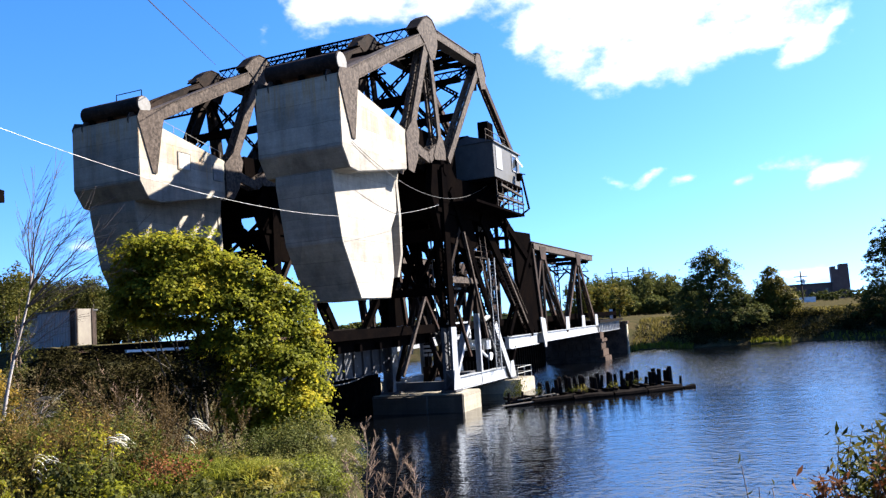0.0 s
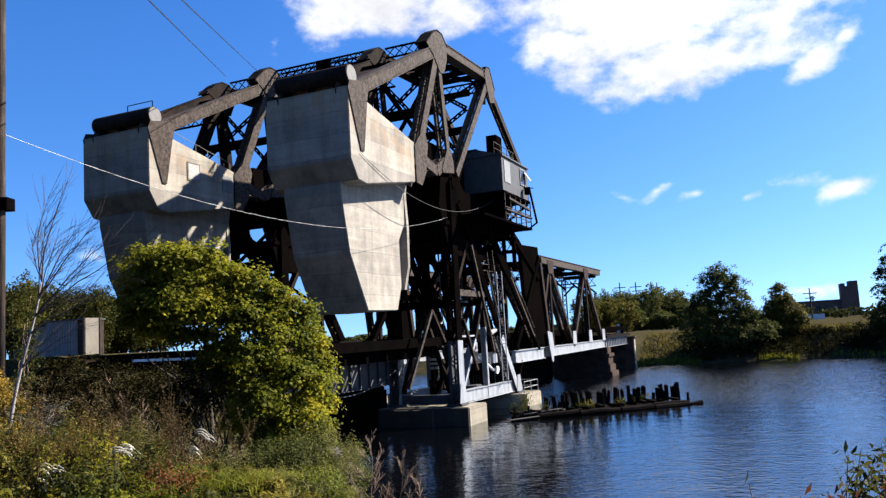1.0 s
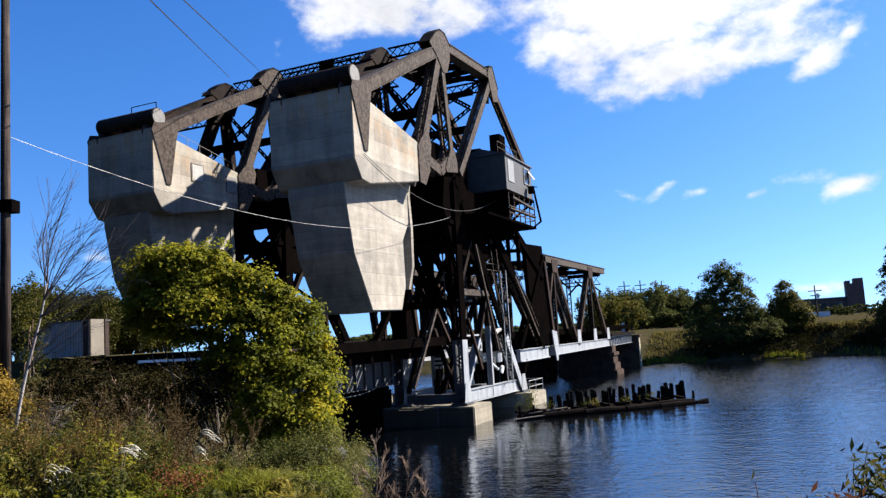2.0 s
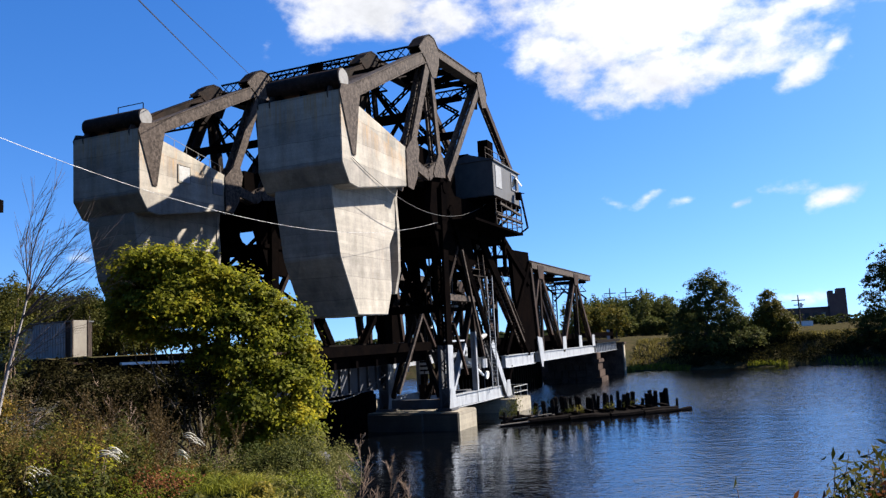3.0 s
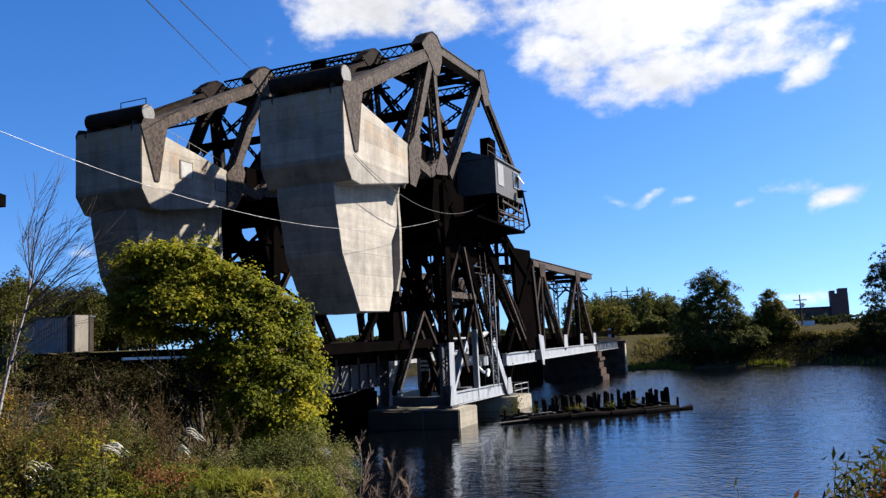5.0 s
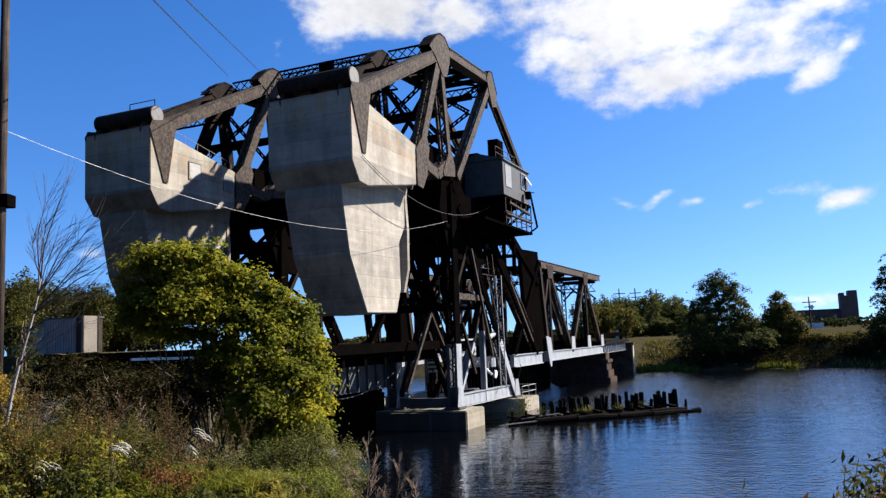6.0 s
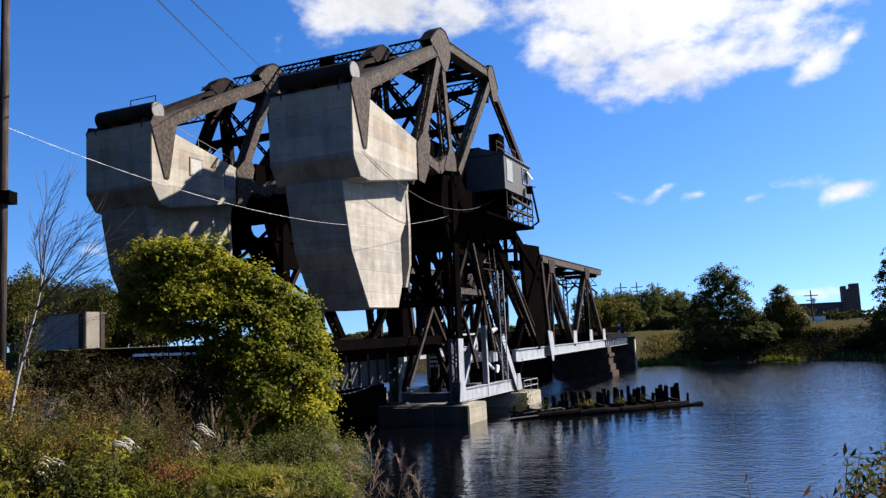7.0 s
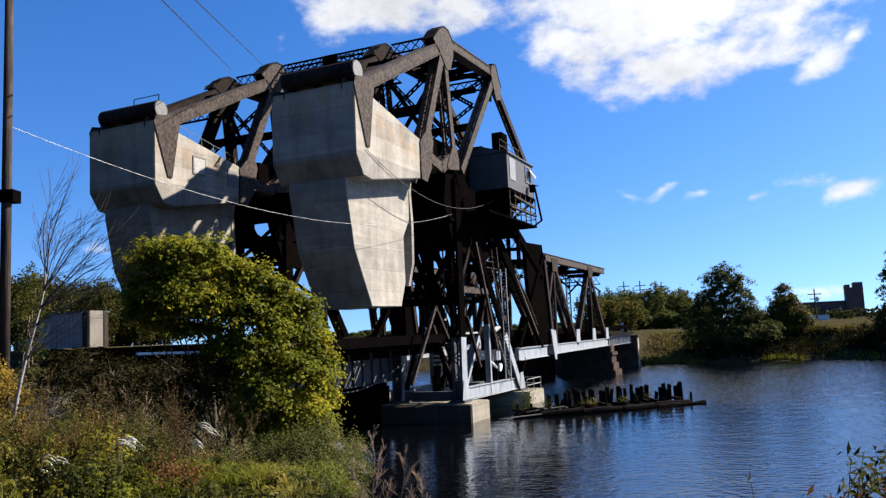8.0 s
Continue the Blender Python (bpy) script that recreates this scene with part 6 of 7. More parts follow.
HOUSE_PALE = plain_material("pale_sheet_metal", (0.27, 0.28, 0.29), (0.20, 0.21, 0.22), 0.6, 1.5, 0.1)
container()
t = thing("deck_rail", "pale guard timber beside the track", "timber")
p, q = toward(45.0, 52), toward(41.0, 54)
part("timber", Shape().bar((*p, 6.6), (*q, 6.5), 0.16, 0.24, (0, 0, 1)), WHITE_PAINT, t)
for k in (0.05, 0.5, 0.95):
    m = Vector((*p, 0)).lerp(Vector((*q, 0)), k)
    part("post", Shape().box(m.x - 0.12, m.x + 0.12, m.y - 0.12, m.y + 0.12, 5.2, 6.5), DARK_TIMBER, t)

px0, py0 = spot(-14.0, 25.0)
t = thing("utility_pole", "weathered brown wooden utility pole on the bank", "utility pole", at=(px0, py0, float(height(px0, py0))))
part("pole", Shape().tube([(0, 0, -0.5), (0.03, 0, 6), (0.05, 0, 16)], [0.17, 0.155, 0.12], 12), POLE_WOOD, t, smooth=True)
arm = Vector((RIGHT[0], RIGHT[1], 0))
s = Shape().bar((-arm.x * 0.1, -arm.y * 0.1, 6.8), (arm.x * 0.36, arm.y * 0.36, 6.8), 0.5, 0.4)
part("bracket_box", s, BLACK_STEEL, t, "small dark box bolted to the pole")
POLE = (px0, py0)


def cable(name, label, p, q, sag, radius, mat, n=24):
    p, q = Vector(p), Vector(q)
    pts = [p.lerp(q, i / n) - Vector((0, 0, sag * 4 * (i / n) * (1 - i / n))) for i in range(n + 1)]
    tagged(part(name, Shape().tube(pts, radius, 5), mat), label, "cable")


cable("power_cable", "pale twisted cable from the pole to the bridge", (POLE[0], POLE[1], 14.40), (-24.45, 58.0, 16.48), 1.85, 0.0105, PALE_WIRE)
cable("slack_cable", "dark cable drooping under the machinery house", (-24.12, 43.64, 18.99), (-23.77, 68.0, 19.29), 2.3, 0.022, GREY_WIRE)
cable("overhead_wire", "dark overhead wire to the bridge top", (-46.0, 58.0, 32.3), (-15.5, 15.3, 17.2), -0.0, 0.026, WIRE)
cable("overhead_wire", "dark overhead wire to the bridge top", (-42.3, 58.0, 32.0), (-14.9, 15.8, 17.3), -0.0, 0.024, WIRE)
cable("hanging_cable", "slack cable across the grey girder", (-30.0, 46.5, 3.4), (-29.4, 57.3, 4.5), 0.8, 0.05, WIRE)


def bare_tree(name, label, base, h, r0, mat, seed, lean=(0.1, 0.0), spread=0.3, n=16, start=0.3, path=None):
    """A leafless young tree: a slender stem, side branches and fine twigs."""
    t = thing(name, label, "tree", at=base)
    rng = random.Random(seed)
    s, w = Shape(), Shape()
    stem = [Vector((lean[0] * h * k + rng.uniform(-1, 1) * 0.03, lean[1] * h * k + rng.uniform(-1, 1) * 0.03, h * k - 0.2)) for k in (i / 10 for i in range(11))]
    if path:
        spine = [Vector((*spot(a, 17.6), z)) - Vector(base) for a, z in path]
        spine = [Vector((0, 0, -0.2))] + spine
        stem = []
        for i in range(11):
            k = i / 10 * (len(spine) - 1)
            stem.append(spine[int(k)].lerp(spine[min(len(spine) - 1, int(k) + 1)], k % 1))
    s.tube(stem, [r0 * (1 - 0.88 * i / 10) for i in range(11)], 8)
    for i in range(n):
        k = start + (1 - start) * i / n
        p = stem[int(k * 10)].lerp(stem[min(10, int(k * 10) + 1)], k * 10 % 1)
        g = rng.uniform(0, 6.28)
        ln = h * spread * (1.1 - k) * rng.uniform(0.7, 1.2)
        d = Vector((math.cos(g) * 0.6 + lean[0], math.sin(g) * 0.6 + lean[1], rng.uniform(0.6, 1.2))).normalized()
        pts = [p, p + d * ln * 0.5 + Vector((0, 0, 0.03)), p + d * ln + Vector((math.cos(g), math.sin(g), 0.4)) * ln * 0.12]
        w.tube(pts, [r0 * 0.3 * (1.2 - k), r0 * 0.18 * (1.2 - k), 0.003], 5)
        for m in range(7):
            q = pts[0].lerp(pts[2], 0.25 + m * 0.1)
            e = (d + Vector((rng.uniform(-1, 1), rng.uniform(-1, 1), rng.uniform(-0.1, 0.8))) * 0.7).normalized()
            f = q + e * ln * rng.uniform(0.25, 0.5)
            w.tube([q, f], [0.006, 0.0025], 4)
            f2 = q.lerp(f, 0.5)
            w.tube([f2, f2 + (e + Vector((rng.uniform(-1, 1), rng.uniform(-1, 1), 0.3)) * 0.6).normalized() * ln * 0.22], [0.004, 0.002], 4)
    part("trunk", s, mat, t, smooth=True)
    part("branchwork", w, mat if r0 > 0.05 else TWIG, t)
    return t


def birch():
    """A slender leafless birch whose limbs and twigs all sweep one way."""
    base = grow(-9.95, 17.6)
    t = thing("birch_tree", "slender leafless white birch on the bank", "tree", at=base)
    rng = random.Random(3)
    side, deep = Vector((RIGHT[0], RIGHT[1], 0)), Vector((AHEAD[0], AHEAD[1], 0))
    h = 8.75 - base[2]
    stem = [side * (0.225 * h * k + 0.03 * math.sin(k * 9)) + Vector((0, 0, h * k)) for k in (i / 12 for i in range(13))]
    part("trunk", Shape().tube(stem, [0.056 * (1 - 0.68 * i / 12) for i in range(13)], 9), BIRCH, t, smooth=True)
    # start on the trunk, angle at the root and at the tip, length
    for k, g0, g1, ln in ((1.0, 97, 66, 1.9), (1.0, 79, 58, 2.3), (0.97, 63, 50, 2.0), (0.99, 70, 62, 1.5), (0.9, 46, 34, 2.1), (0.93, 54, 42, 1.6), (0.87, 30, 18, 1.5),
                          (0.8, 42, 24, 1.4), (0.62, 52, 38, 1.1), (0.38, 22, 14, 1.1), (0.32, 14, -6, 1.2), (0.3, 30, 20, 1.0), (0.1, 44, 62, 1.1), (1.0, 108, 88, 1.0),
                          (0.97, 84, 74, 2.0), (0.95, 58, 44, 2.5), (0.88, 44, 32, 2.7), (0.84, 38, 26, 2.8), (0.78, 32, 22, 2.6), (0.64, 40, 28, 1.6)):
        p = stem[int(k * 12)]
        tilt = rng.uniform(-0.3, 0.3)
        pts = [p]
        for i in range(7):
            g = radians(g0 + (g1 - g0) * i / 6 + rng.uniform(-5, 5))
            pts.append(pts[-1] + (side * math.cos(g) + deep * tilt + Vector((0, 0, math.sin(g)))) * ln / 7)
        r0 = 0.009 + 0.004 * ln
        s = Shape().tube(pts, [r0 * (1 - 0.85 * i / 7) for i in range(8)], 6)
        for m in range(19):
            i = rng.randrange(1, 7)
            q = pts[i].lerp(pts[i + 1], rng.random())
            g = radians(g0 + (g1 - g0) * i / 6 + rng.choice((-1, -1, 1)) * rng.uniform(8, 30))
            f = (side * math.cos(g) + deep * rng.uniform(-0.5, 0.5) + Vector((0, 0, math.sin(g)))) * rng.uniform(0.25, 0.75) * min(1, ln / 1.4)
            mid = q + f * 0.5 + Vector((0, 0, rng.uniform(0, 0.04)))
            s.tube([q, mid, q + f], [0.0038, 0.003, 0.0016], 4)
            for e in (0.4, 0.7):
                w = q.lerp(q + f, e)
                s.tube([w, w + f * 0.45 + Vector((0, 0, rng.uniform(-0.08, 0.14)))], [0.0026, 0.0014], 4)
        part("limb", s, BIRCH if k < 0.5 else DARK_TWIG, t)
    return t


birch()
bare_tree("birch_sapling", "thin leafless birch sapling beside the taller one", grow(-9.4, 17.4), 2.2, 0.024, BIRCH, 7, (0.34, 0.14), 0.5, 14, 0.3)
for i, (a, b, h) in enumerate(((-1.12, 11.0, 6.02), (-0.95, 11.1, 5.7), (-1.32, 11.0, 5.6), (-0.52, 11.0, 5.36), (-8.0, 19.0, 6.3), (-6.9, 18.5, 6.2))):
    h -= grow(a, b)[2]
    bare_tree("dry_shrub", "brown leafless shrub among the weeds", grow(a, b), h, 0.011, TWIG, 40 + i, (0.12 * math.sin(i * 2.1), 0.05), 0.34, 15, 0.35)

# riprap stones on the shore below the bush
r = random.Random(21)
t = thing("riprap", "grey boulders heaped on the shore", "rocks")
for i in range(14):
    a, b = r.uniform(-2.2, -1.6), r.uniform(12.6, 13.8)
    x, y, z = grow(a, b)
    bm = bmesh.new()
    bmesh.ops.create_icosphere(bm, subdivisions=2, radius=r.uniform(0.08, 0.16))
    for v in bm.verts:
        v.co *= 1 + 0.35 * noise.noise(v.co * 3 + Vector((i, 0, 0)))
        v.co.z *= 0.7
    me = bpy.data.meshes.new("stone")
    bm.to_mesh(me)
    bm.free()
    me.materials.append(ROCK)
    o = new("stone", me)
    o.parent, o.location, o.rotation_euler = t, (x, y, z + 0.12), (r.random(), r.random(), r.random() * 6)


# ---- weeds of the near bank ----
def scatter(n, a0, a1, b0, b1, seed, keep=None):
    q = np.random.default_rng(seed)
    a, b = q.uniform(a0, a1, n), q.uniform(b0, b1, n)
    if keep is not None:
        k = keep(a, b)
        a, b = a[k], b[k]
    x, y = a * RIGHT[0] + b * AHEAD[0], a * RIGHT[1] + b * AHEAD[1]
    z = height(x, y)
    ok = z > 0.25
    return np.stack([x, y, z], 1)[ok], a[ok], b[ok]


def view(a, b):
    return np.abs(a) < b * 0.62 + 0.8


def patch(a, b, scale, seed):
    q = np.random.default_rng(seed)
    ph = q.uniform(0, 6.28, 6)
    return (np.sin(a * scale + ph[0]) + np.sin(b * scale * 1.2 + ph[1]) + np.sin((a + b) * scale * 0.8 + ph[2]) + np.sin((a - b) * scale * 1.7 + ph[3])) / 4


feet, a, b = scatter(34000, -18, 1, 5.0, 26, 1, lambda a, b: view(a, b) & (a < -1.5))
tagged(new("grass", blade_mesh("grass", feet, (0.22 + 0.18 * patch(a, b, 1.3, 2)) * np.clip((b - 3) / 7, 0.4, 1.1), 0.007, GRASS, 0.5, 2)), "tall green and straw-coloured grass on the bank", "grass", kind="stuff")

q = np.random.default_rng(6)


def low_ground(a, b):
    """Weeds stay low by the path and in the shade of the bush."""
    return np.where(a > -0.37 * b, np.where(b > 10.5, 0.5, 0.42), 1.0)


def clumps(name, label, count, a0, a1, b0, b1, tall, wide, per, size, mat, seed, drift=-2.0, scale=0.9, edge=-1.75):
    """Bushy weeds: rounded clumps of outward-facing leaves of uneven height, with dark gaps between them."""
    feet, a, b = scatter(count, a0, a1, b0, b1, seed, lambda a, b: view(a, b) & (a < edge - 0.05 * (b - 9)) & (patch(a, b, scale, seed) > drift))
    n = len(feet)
    low = np.clip((b - 3.5) / 8, 0.42, 1.0)
    h = tall * q.uniform(0.3, 1.35, n) * low * (0.9 + 0.5 * patch(a, b, 1.1, seed + 5)) * low_ground(a, b)
    w = wide * q.uniform(0.5, 1.4, n) * low
    u = q.normal(size=(n, per, 3))
    u /= np.linalg.norm(u, axis=2)[:, :, None]
    face = u + (0, 0, 0.4)
    u = u * q.uniform(0.5, 1.0, (n, per, 1)) ** 0.5 + q.normal(size=(n, per, 3)) * 0.1
    off = u * np.stack([w, w, h * 0.5], 1)[:, None, :]
    off[:, :, 2] += (h * 0.5)[:, None]
    tagged(new(name, leaf_mesh(name, (feet[:, None, :] + off).reshape(-1, 3), size, mat, 0.3, 0.5, seed, face.reshape(-1, 3))), label, "weeds", kind="stuff")


def stems(name, label, count, a0, a1, b0, b1, tall, per, size, mat, seed, drift=-2.0, lean=0.2, arms=4, fluff=0.025):
    """Tall weeds: each a bent stem with side arms that rise, set with small leaves or seed heads."""
    feet, a, b = scatter(count, a0, a1, b0, b1, seed, lambda a, b: view(a, b) & (patch(a, b, 1.0, seed) > drift))
    n = len(feet)
    h = tall * q.uniform(0.5, 1.2, n) * (low_ground(a, b) if tall < 1 else 1)
    tip = q.normal(size=(n, 3)) * lean
    tip[:, 2] = 1.0
    tip *= h[:, None]
    foot0 = np.repeat(feet, arms, 0)
    root = np.repeat(tip, arms, 0) * q.uniform(0.25, 0.75, (n * arms, 1))
    arm = q.normal(size=(n * arms, 3)) * 0.28
    arm[:, 2] = q.uniform(0.5, 0.9, n * arms)
    arm *= np.repeat(h, arms)[:, None] * 0.42
    start = np.concatenate([feet + tip * 0.35, foot0 + root])
    along = np.concatenate([tip * 0.65, arm])
    k = q.uniform(0.05, 1, (len(start), per))
    c = start[:, None, :] + along[:, None, :] * k[:, :, None] + q.normal(size=(len(start), per, 3)) * (fluff * (1.25 - k))[:, :, None]
    w = np.array([[0.004, 0.004, 0.0]])
    line = np.stack([np.concatenate([feet, foot0 + root]) - w, np.concatenate([feet, foot0 + root]) + w, np.concatenate([feet + tip, foot0 + root + arm]) + w * 0.3, np.concatenate([feet + tip, foot0 + root + arm]) - w * 0.3], 1).reshape(-1, 3)
    tagged(new(name, leaf_mesh(name, c.reshape(-1, 3), size, mat, 0.0, 0.4, seed)), label, "weeds", kind="stuff")
    tagged(new("weed_stalks", quads("weed_stalks", line, DRY)), "thin brown stalks of the weeds", "weeds", kind="stuff")


clumps("green_clumps", "rounded clumps of green weeds", 760, -18, -1, 7, 24, 0.72, 0.36, 240, 0.065, LEAF_WEED, 61, -0.1)
clumps("yellow_clumps", "clumps of yellow-green weeds", 240, -18, -1, 7, 22, 0.72, 0.28, 220, 0.055, LEAF_BUSH, 62, 0.05)
clumps("russet_clumps", "clumps of russet and brown weeds", 110, -18, -3, 9, 24, 0.7, 0.34, 220, 0.05, LEAF_AUTUMN, 63, 0.1)
clumps("olive_clumps", "tall olive-green weeds", 420, -11.5, -4.2, 11.0, 16.5, 0.95, 0.3, 240, 0.055, LEAF_WEED, 80, -0.2, 1.3)
clumps("gold_clumps", "golden brown weeds gone to seed", 420, -9, -3.2, 9.5, 16.5, 0.95, 0.24, 240, 0.036, DRY, 81, -0.15, 1.5)
clumps("straw_clumps", "straw-coloured weeds in the sun", 160, -10, -3.0, 9.0, 16, 0.85, 0.22, 240, 0.034, DRY_GRASS, 82, -0.1, 1.7)
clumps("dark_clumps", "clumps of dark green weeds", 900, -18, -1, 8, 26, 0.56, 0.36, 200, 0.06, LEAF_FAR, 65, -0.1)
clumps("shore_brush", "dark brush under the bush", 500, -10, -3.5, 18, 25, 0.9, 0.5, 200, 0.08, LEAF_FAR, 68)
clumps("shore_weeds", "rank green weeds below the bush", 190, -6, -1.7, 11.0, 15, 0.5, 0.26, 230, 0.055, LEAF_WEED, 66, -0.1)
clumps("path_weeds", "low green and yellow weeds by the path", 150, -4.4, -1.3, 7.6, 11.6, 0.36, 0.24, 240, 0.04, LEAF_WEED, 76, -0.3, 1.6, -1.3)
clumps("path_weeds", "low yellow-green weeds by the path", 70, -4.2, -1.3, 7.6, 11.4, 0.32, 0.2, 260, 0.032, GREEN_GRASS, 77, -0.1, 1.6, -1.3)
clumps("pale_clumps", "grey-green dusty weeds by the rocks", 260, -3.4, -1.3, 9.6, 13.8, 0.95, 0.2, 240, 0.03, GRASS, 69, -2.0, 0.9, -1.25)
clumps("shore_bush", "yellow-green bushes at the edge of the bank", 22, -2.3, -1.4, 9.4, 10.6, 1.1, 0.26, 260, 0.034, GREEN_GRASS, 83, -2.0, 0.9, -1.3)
# the dark leaf material carries the bush's shade on these weeds
clumps("shade_weeds", "weeds by the bush, its shade put into the leaf colour", 170, -4.8, -2.0, 11.5, 15.5, 1.1, 0.26, 200, 0.05, LEAF_FAR, 84, -0.2, 1.5)
clumps("broad_weeds", "bright broad-leaved weeds", 30, -4.4, -2.6, 11, 14.0, 0.62, 0.2, 60, 0.10, LEAF_BUSH, 70)
stems("feather_weeds", "tall brown weeds gone to feathery seed", 34, -6.6, -4.0, 13.2, 16.2, 1.75, 60, 0.04, RUSSET, 71, -0.6, 0.3, 8)
stems("dry_weeds", "dry brown weeds mixed in the green", 60, -12, -4, 9.5, 16, 0.85, 24, 0.036, DRY, 72, -0.1, 0.25, 4)
stems("brown_weeds", "brown feathery weeds among the green", 60, -6.5, -2.9, 9, 13.5, 0.85, 34, 0.034, DRY, 78, -0.3, 0.25, 5)
stems("dark_stems", "dark withered weed stems", 130, -9, -1.9, 8.5, 14, 0.6, 24, 0.045, THICKET, 79, -0.3, 0.25, 5, 0.04)
stems("leafy_weeds", "green leafy weed stems", 640, -13, -2.4, 7.5, 16, 0.66, 22, 0.055, LEAF_WEED, 73, -0.3, 0.22, 4, 0.05)
stems("yellow_weeds", "yellowing weed stems", 200, -9, -2.4, 8, 16, 0.6, 20, 0.042, LEAF_BUSH, 74, 0.0, 0.22, 4, 0.05)
for a0, a1, b0, b1, n, seed, tall in ((-4.2, -2.9, 9.6, 11.8, 4200, 37, 0.30), (-2.4, -1.75, 9.2, 10.8, 1900, 39, 0.3), (-3.3, -2.0, 8.6, 10.0, 4200, 41, 0.27), (-3.2, -2.0, 7.9, 8.8, 3200, 43, 0.27), (-3.6, -2.1, 9.6, 11.4, 3000, 45, 0.26)):
    feet, a, b = scatter(n, a0, a1, b0, b1, seed, lambda a, b: view(a, b) & (patch(a, b, 2.4, seed) > -0.1))
    tagged(new("green_grass", blade_mesh("green_grass", feet, tall, 0.009, GREEN_GRASS, 0.9, seed)), "short bright green grass", "grass", kind="stuff")

# low red leaves near the path
feet, a, b = scatter(130, -3.45, -2.75, 8.3, 9.3, 13, lambda a, b: patch(a, b, 2.2, 14) > -0.1)
off = q.normal(size=(len(feet), 12, 3)) * (0.09, 0.09, 0.07) + (0, 0, 0.26)
tagged(new("red_weeds", leaf_mesh("red_weeds", (feet[:, None, :] + off).reshape(-1, 3), 0.036, LEAF_RED, 0.3, 0.6, 15)), "low weeds with red and brown leaves", "weeds", kind="stuff")


def brush_pile(a, b, n, reach, lift, seed):
    """Long bare stems that spring from one root and arch over."""
    base = grow(a, b)
    t = thing("bare_brush", "tangle of long arching bare stems on the bank", "brush", "bare brush", at=base)
    rng = random.Random(seed)
    side, deep = Vector((RIGHT[0], RIGHT[1], 0)), Vector((AHEAD[0], AHEAD[1], 0))
    s = Shape()
    for i in range(n):
        d = (side * rng.uniform(-0.5, 1.0) + deep * rng.uniform(-0.6, 0.6)).normalized()
        ln, h = reach * rng.uniform(0.5, 1.2), lift * rng.uniform(0.5, 1.2)
        o = side * rng.uniform(-0.6, 0.6) + deep * rng.uniform(-0.4, 0.4)
        pts = [o + d * ln * k + Vector((0, 0, h * (2.6 * k - 1.9 * k * k))) for k in (0, 0.2, 0.4, 0.6, 0.8, 1.0)]
        s.tube(pts, [0.013, 0.011, 0.009, 0.007, 0.005, 0.003], 4)
        for m in range(5):
            w = pts[2].lerp(pts[5], rng.random())
            f = (d * 0.5 + Vector((rng.uniform(-1, 1), rng.uniform(-1, 1), rng.uniform(0.0, 1.0))) * 0.5) * rng.uniform(0.2, 0.6)
            s.tube([w, w + f], [0.005, 0.002], 4)
    part("stem", s, BIRCH if lift > 0.95 else TWIG, t)
    return t


for a, b, n, reach, lift, seed in ((-9.2, 17.6, 26, 2.4, 1.0, 91), (-8.2, 18.4, 24, 2.2, 1.1, 92), (-7.0, 17.2, 18, 1.5, 0.9, 93), (-5.2, 15.0, 18, 1.1, 0.7, 94), (-3.4, 13.2, 16, 0.9, 0.5, 95)):
    brush_pile(a, b, n, reach, lift, seed)

# pale plumes
r = random.Random(33)
for a, b, z in ((-3.84, 9.0, 6.00), (-3.78, 9.1, 6.02), (-3.72, 9.0, 6.00), (-3.52, 11.0, 5.95), (-3.46, 11.1, 5.87), (-3.62, 11.0, 5.73), (-4.62, 9.0, 5.87), (-4.56, 9.1, 5.83), (-4.68, 9.0, 5.71)):
    base = grow(a, b)
    h = z - base[2]
    t = thing("plume_grass", "reed stem with a pale drooping seed plume", "reed", "pale plumes", at=base)
    side = Vector((RIGHT[0], RIGHT[1], 0))
    part("stem", Shape().tube([(0, 0, 0), (0, 0, h * 0.6), side * 0.05 + Vector((0, 0, h))], [0.006, 0.005, 0.003], 5), TWIG, t)
    s, c = Shape(), []
    for i in range(3):
        ln, dip = r.uniform(0.14, 0.24), r.uniform(0.05, 0.1)
        o = side * 0.05 + Vector((0, 0, h - i * 0.03))
        turn = Vector((AHEAD[0], AHEAD[1], 0)) * r.uniform(-0.4, 0.4)
        pts = [o + (side + turn) * ln * k + Vector((0, 0, ln * (0.5 * k) - dip * 2.2 * k * k)) for k in (0, 0.25, 0.5, 0.75, 1.0)]
        s.tube(pts, [0.001, 0.006, 0.008, 0.006, 0.001], 6)
        for k in range(26):
            p = pts[0].lerp(pts[4], r.uniform(0.1, 1)) if k % 3 else pts[k % 5]
            c.append((p.x + r.gauss(0, 0.006), p.y + r.gauss(0, 0.006), p.z + r.gauss(0.004, 0.006)))
    part("plume", s, PLUME, t)
    m = new("fluff", leaf_mesh("fluff", np.array(c), 0.011, PLUME, 0.2, 0.3, 3))
    m.parent = t


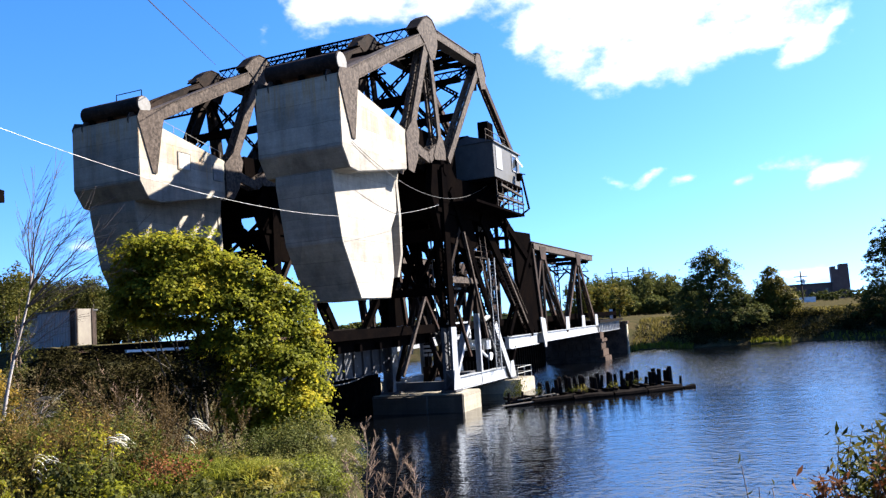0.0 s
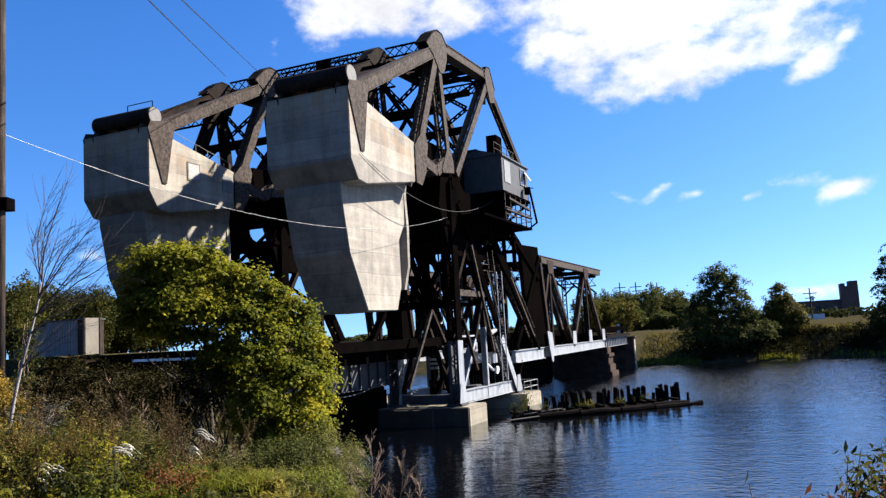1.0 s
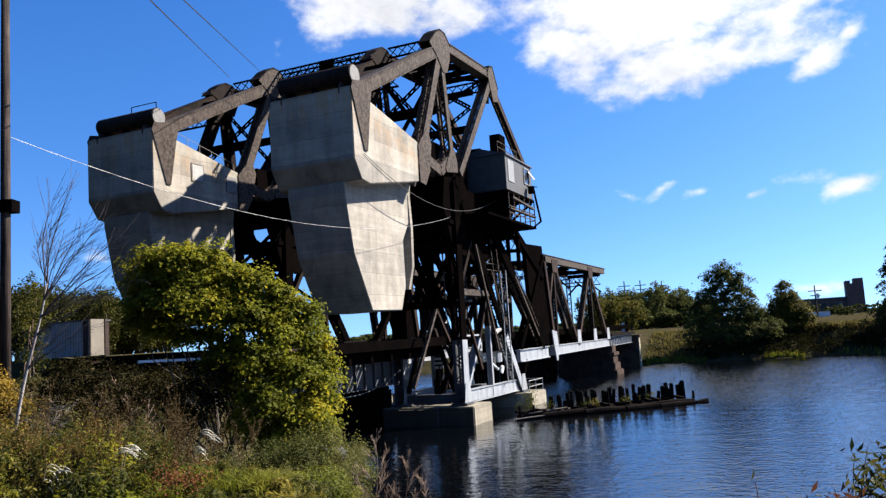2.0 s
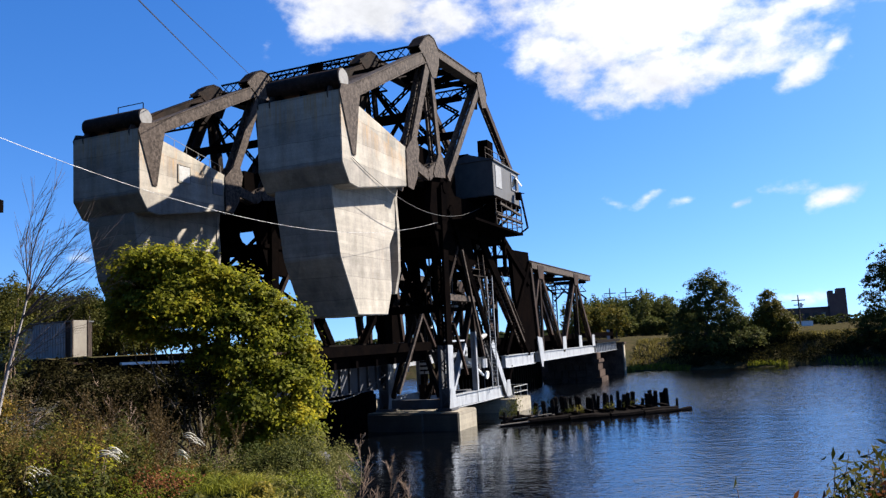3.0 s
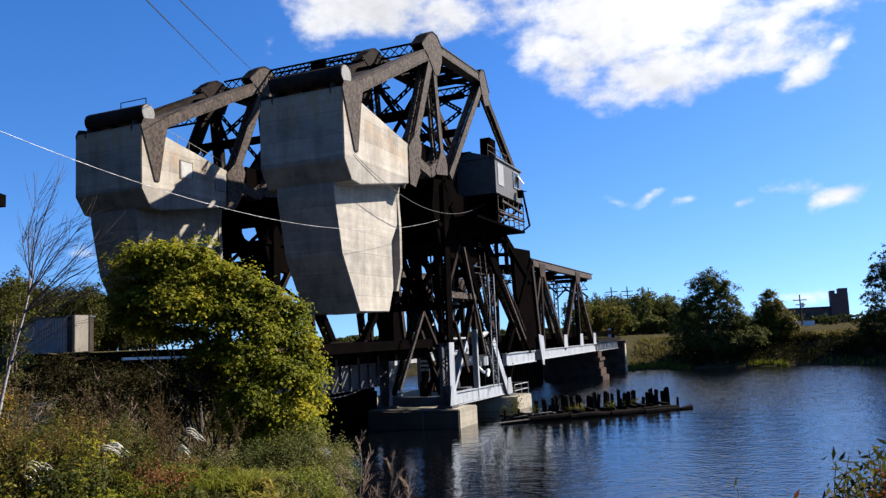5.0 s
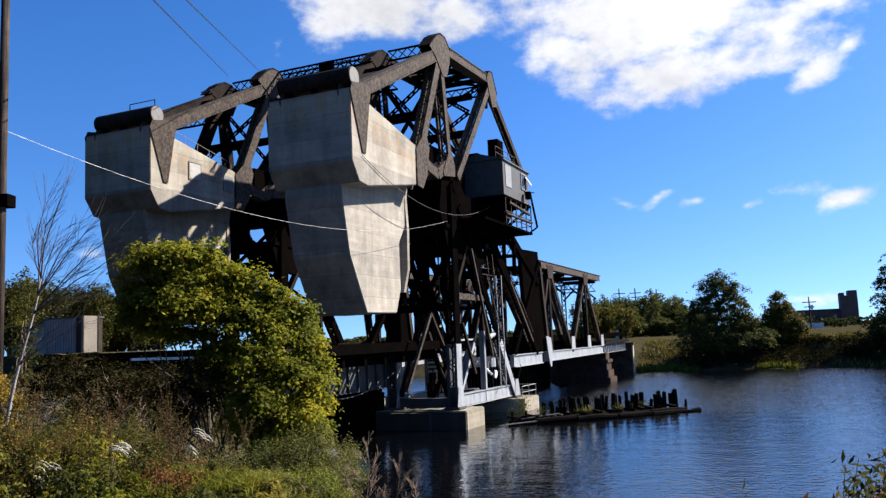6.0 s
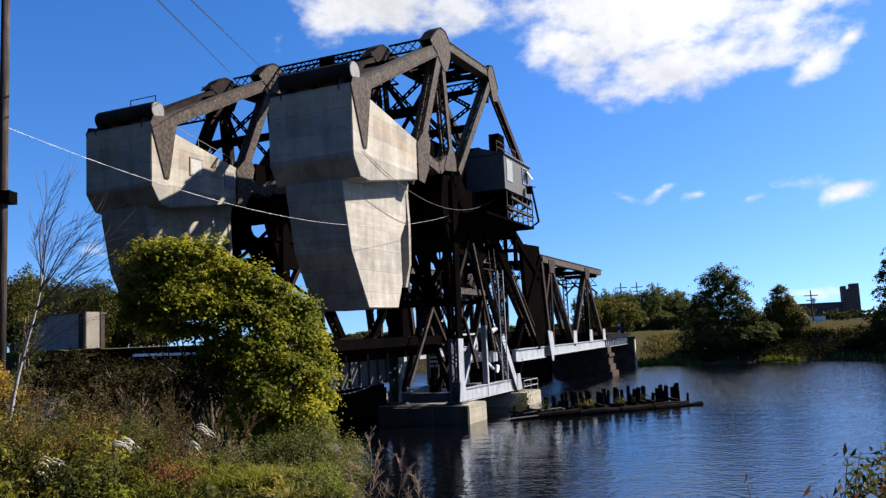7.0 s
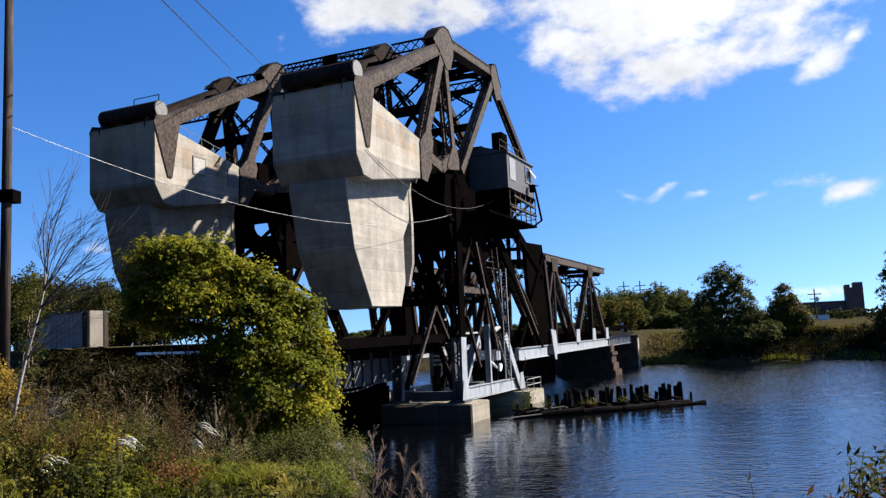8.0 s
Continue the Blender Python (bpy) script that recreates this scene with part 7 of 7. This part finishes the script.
def leafy_branch(a, b, h, seed, n=7, leaves=10, wide=0.5):
    base = grow(a, b)
    h = h - base[2]
    t = thing("shrub", "low shrub with green and reddening leaves at the water's edge", "shrub", "bank shrubs", at=base)
    rng = random.Random(seed)
    s, c = Shape(), []
    for i in range(n):
        g = rng.uniform(0, 6.28)
        q = Vector((math.cos(g) * 0.22, math.sin(g) * 0.22, h - rng.uniform(0.0, 0.45)))
        pts = limb(s, (0, 0, 0), q, 0.009, 0.003, rng, 0.15)
        for m in range(leaves * 4):
            p = pts[5].lerp(pts[3], rng.uniform(0, 1) ** 1.3)
            c.append(p + Vector((rng.gauss(0, 0.06), rng.gauss(0, 0.06), rng.gauss(0, 0.045))))
    part("stem", s, TWIG, t)
    m = new("foliage", leaf_mesh("foliage", np.array(c), 0.105, (LEAF_AUTUMN, LEAF_WEED, LEAF_WEED, LEAF_RED)[seed % 4], 0.35, 0.27, seed, droop=0.6))
    m.parent = t


for i, (a, b, h, n, leaves) in enumerate(((3.25, 6.1, 6.06, 9, 9), (3.45, 6.0, 5.94, 10, 9), (3.1, 6.2, 5.9, 6, 8), (3.65, 6.2, 6.06, 10, 9), (3.85, 6.1, 5.99, 9, 9), (3.0, 6.1, 5.86, 8, 8), (3.35, 6.3, 5.99, 9, 9), (3.6, 5.9, 5.89, 10, 9), (2.45, 6.1, 5.9, 2, 1), (2.4, 6.3, 5.84, 2, 1))):
    leafy_branch(a, b, h, 50 + i, n, leaves)

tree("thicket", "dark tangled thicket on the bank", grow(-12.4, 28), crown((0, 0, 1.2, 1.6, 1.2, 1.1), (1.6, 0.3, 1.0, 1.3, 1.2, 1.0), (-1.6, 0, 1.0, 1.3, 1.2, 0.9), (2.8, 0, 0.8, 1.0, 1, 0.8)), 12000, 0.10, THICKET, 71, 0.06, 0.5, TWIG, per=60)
tree("yellow_bush", "low bush with yellow and orange leaves", grow(-10.4, 19), crown((-0.1, 0, 1.5, 0.5, 0.5, 0.6), (-0.7, 0, 2.0, 0.6, 0.6, 0.7), (0.1, 0.2, 0.8, 0.4, 0.5, 0.5)), 5000, 0.08, LEAF_GOLD, 72, 0.04, 0.3, TWIG, per=50)
tree("green_bush", "leafy green sapling beside the pole", grow(-15.3, 29), crown((0, 0, 2.4, 0.32, 0.5, 1.1), (0.2, 0, 3.8, 0.25, 0.4, 0.7), (0.0, 0, 1.2, 0.4, 0.5, 0.7)), 2600, 0.10, LEAF_WEED, 73, 0.06, 0.4, TWIG, per=60)


def insect():
    """A small dark fly that darts past the lens."""
    t = thing("insect", "tiny dark flying insect", "insect", at=(-6, 4, 9))
    part("body", Shape().tube([(-0.008, 0, 0), (0, 0, 0.001), (0.008, 0, 0)], [0.001, 0.0025, 0.001], 6), WIRE, t)
    for e in (-1, 1):
        part("wing", Shape().add([(-0.002, 0, 0.002), (0.004, 0, 0.002), (0.004, e * 0.009, 0.004), (-0.003, e * 0.008, 0.004)], [(0, 1, 2, 3)]), WIRE, t)
    return t


FLY = insect()


def motions():
    """The ripples drift with the breeze, and a fly crosses the view once and is gone."""
    rows = []
    for tm, a, b, z in ((0.0, -6.0, 0.5, 8.0), (2.3, -3.0, 1.6, 8.3), (2.5, -0.855, 1.6, 7.545), (2.7, -1.6, 0.3, 7.2), (8.0, -6.0, -3.0, 8.0)):
        x, y = spot(a, b)
        rows.append((tm, pose(x, y, z, 0, 0, 24)))
    walk(FLY, rows)
    walk(RIVER, [(0.0, pose(0, 0, 0)), (4.0, pose(-0.6, -0.5, 0)), (8.0, pose(-1.2, -1.0, 0))])


motions()
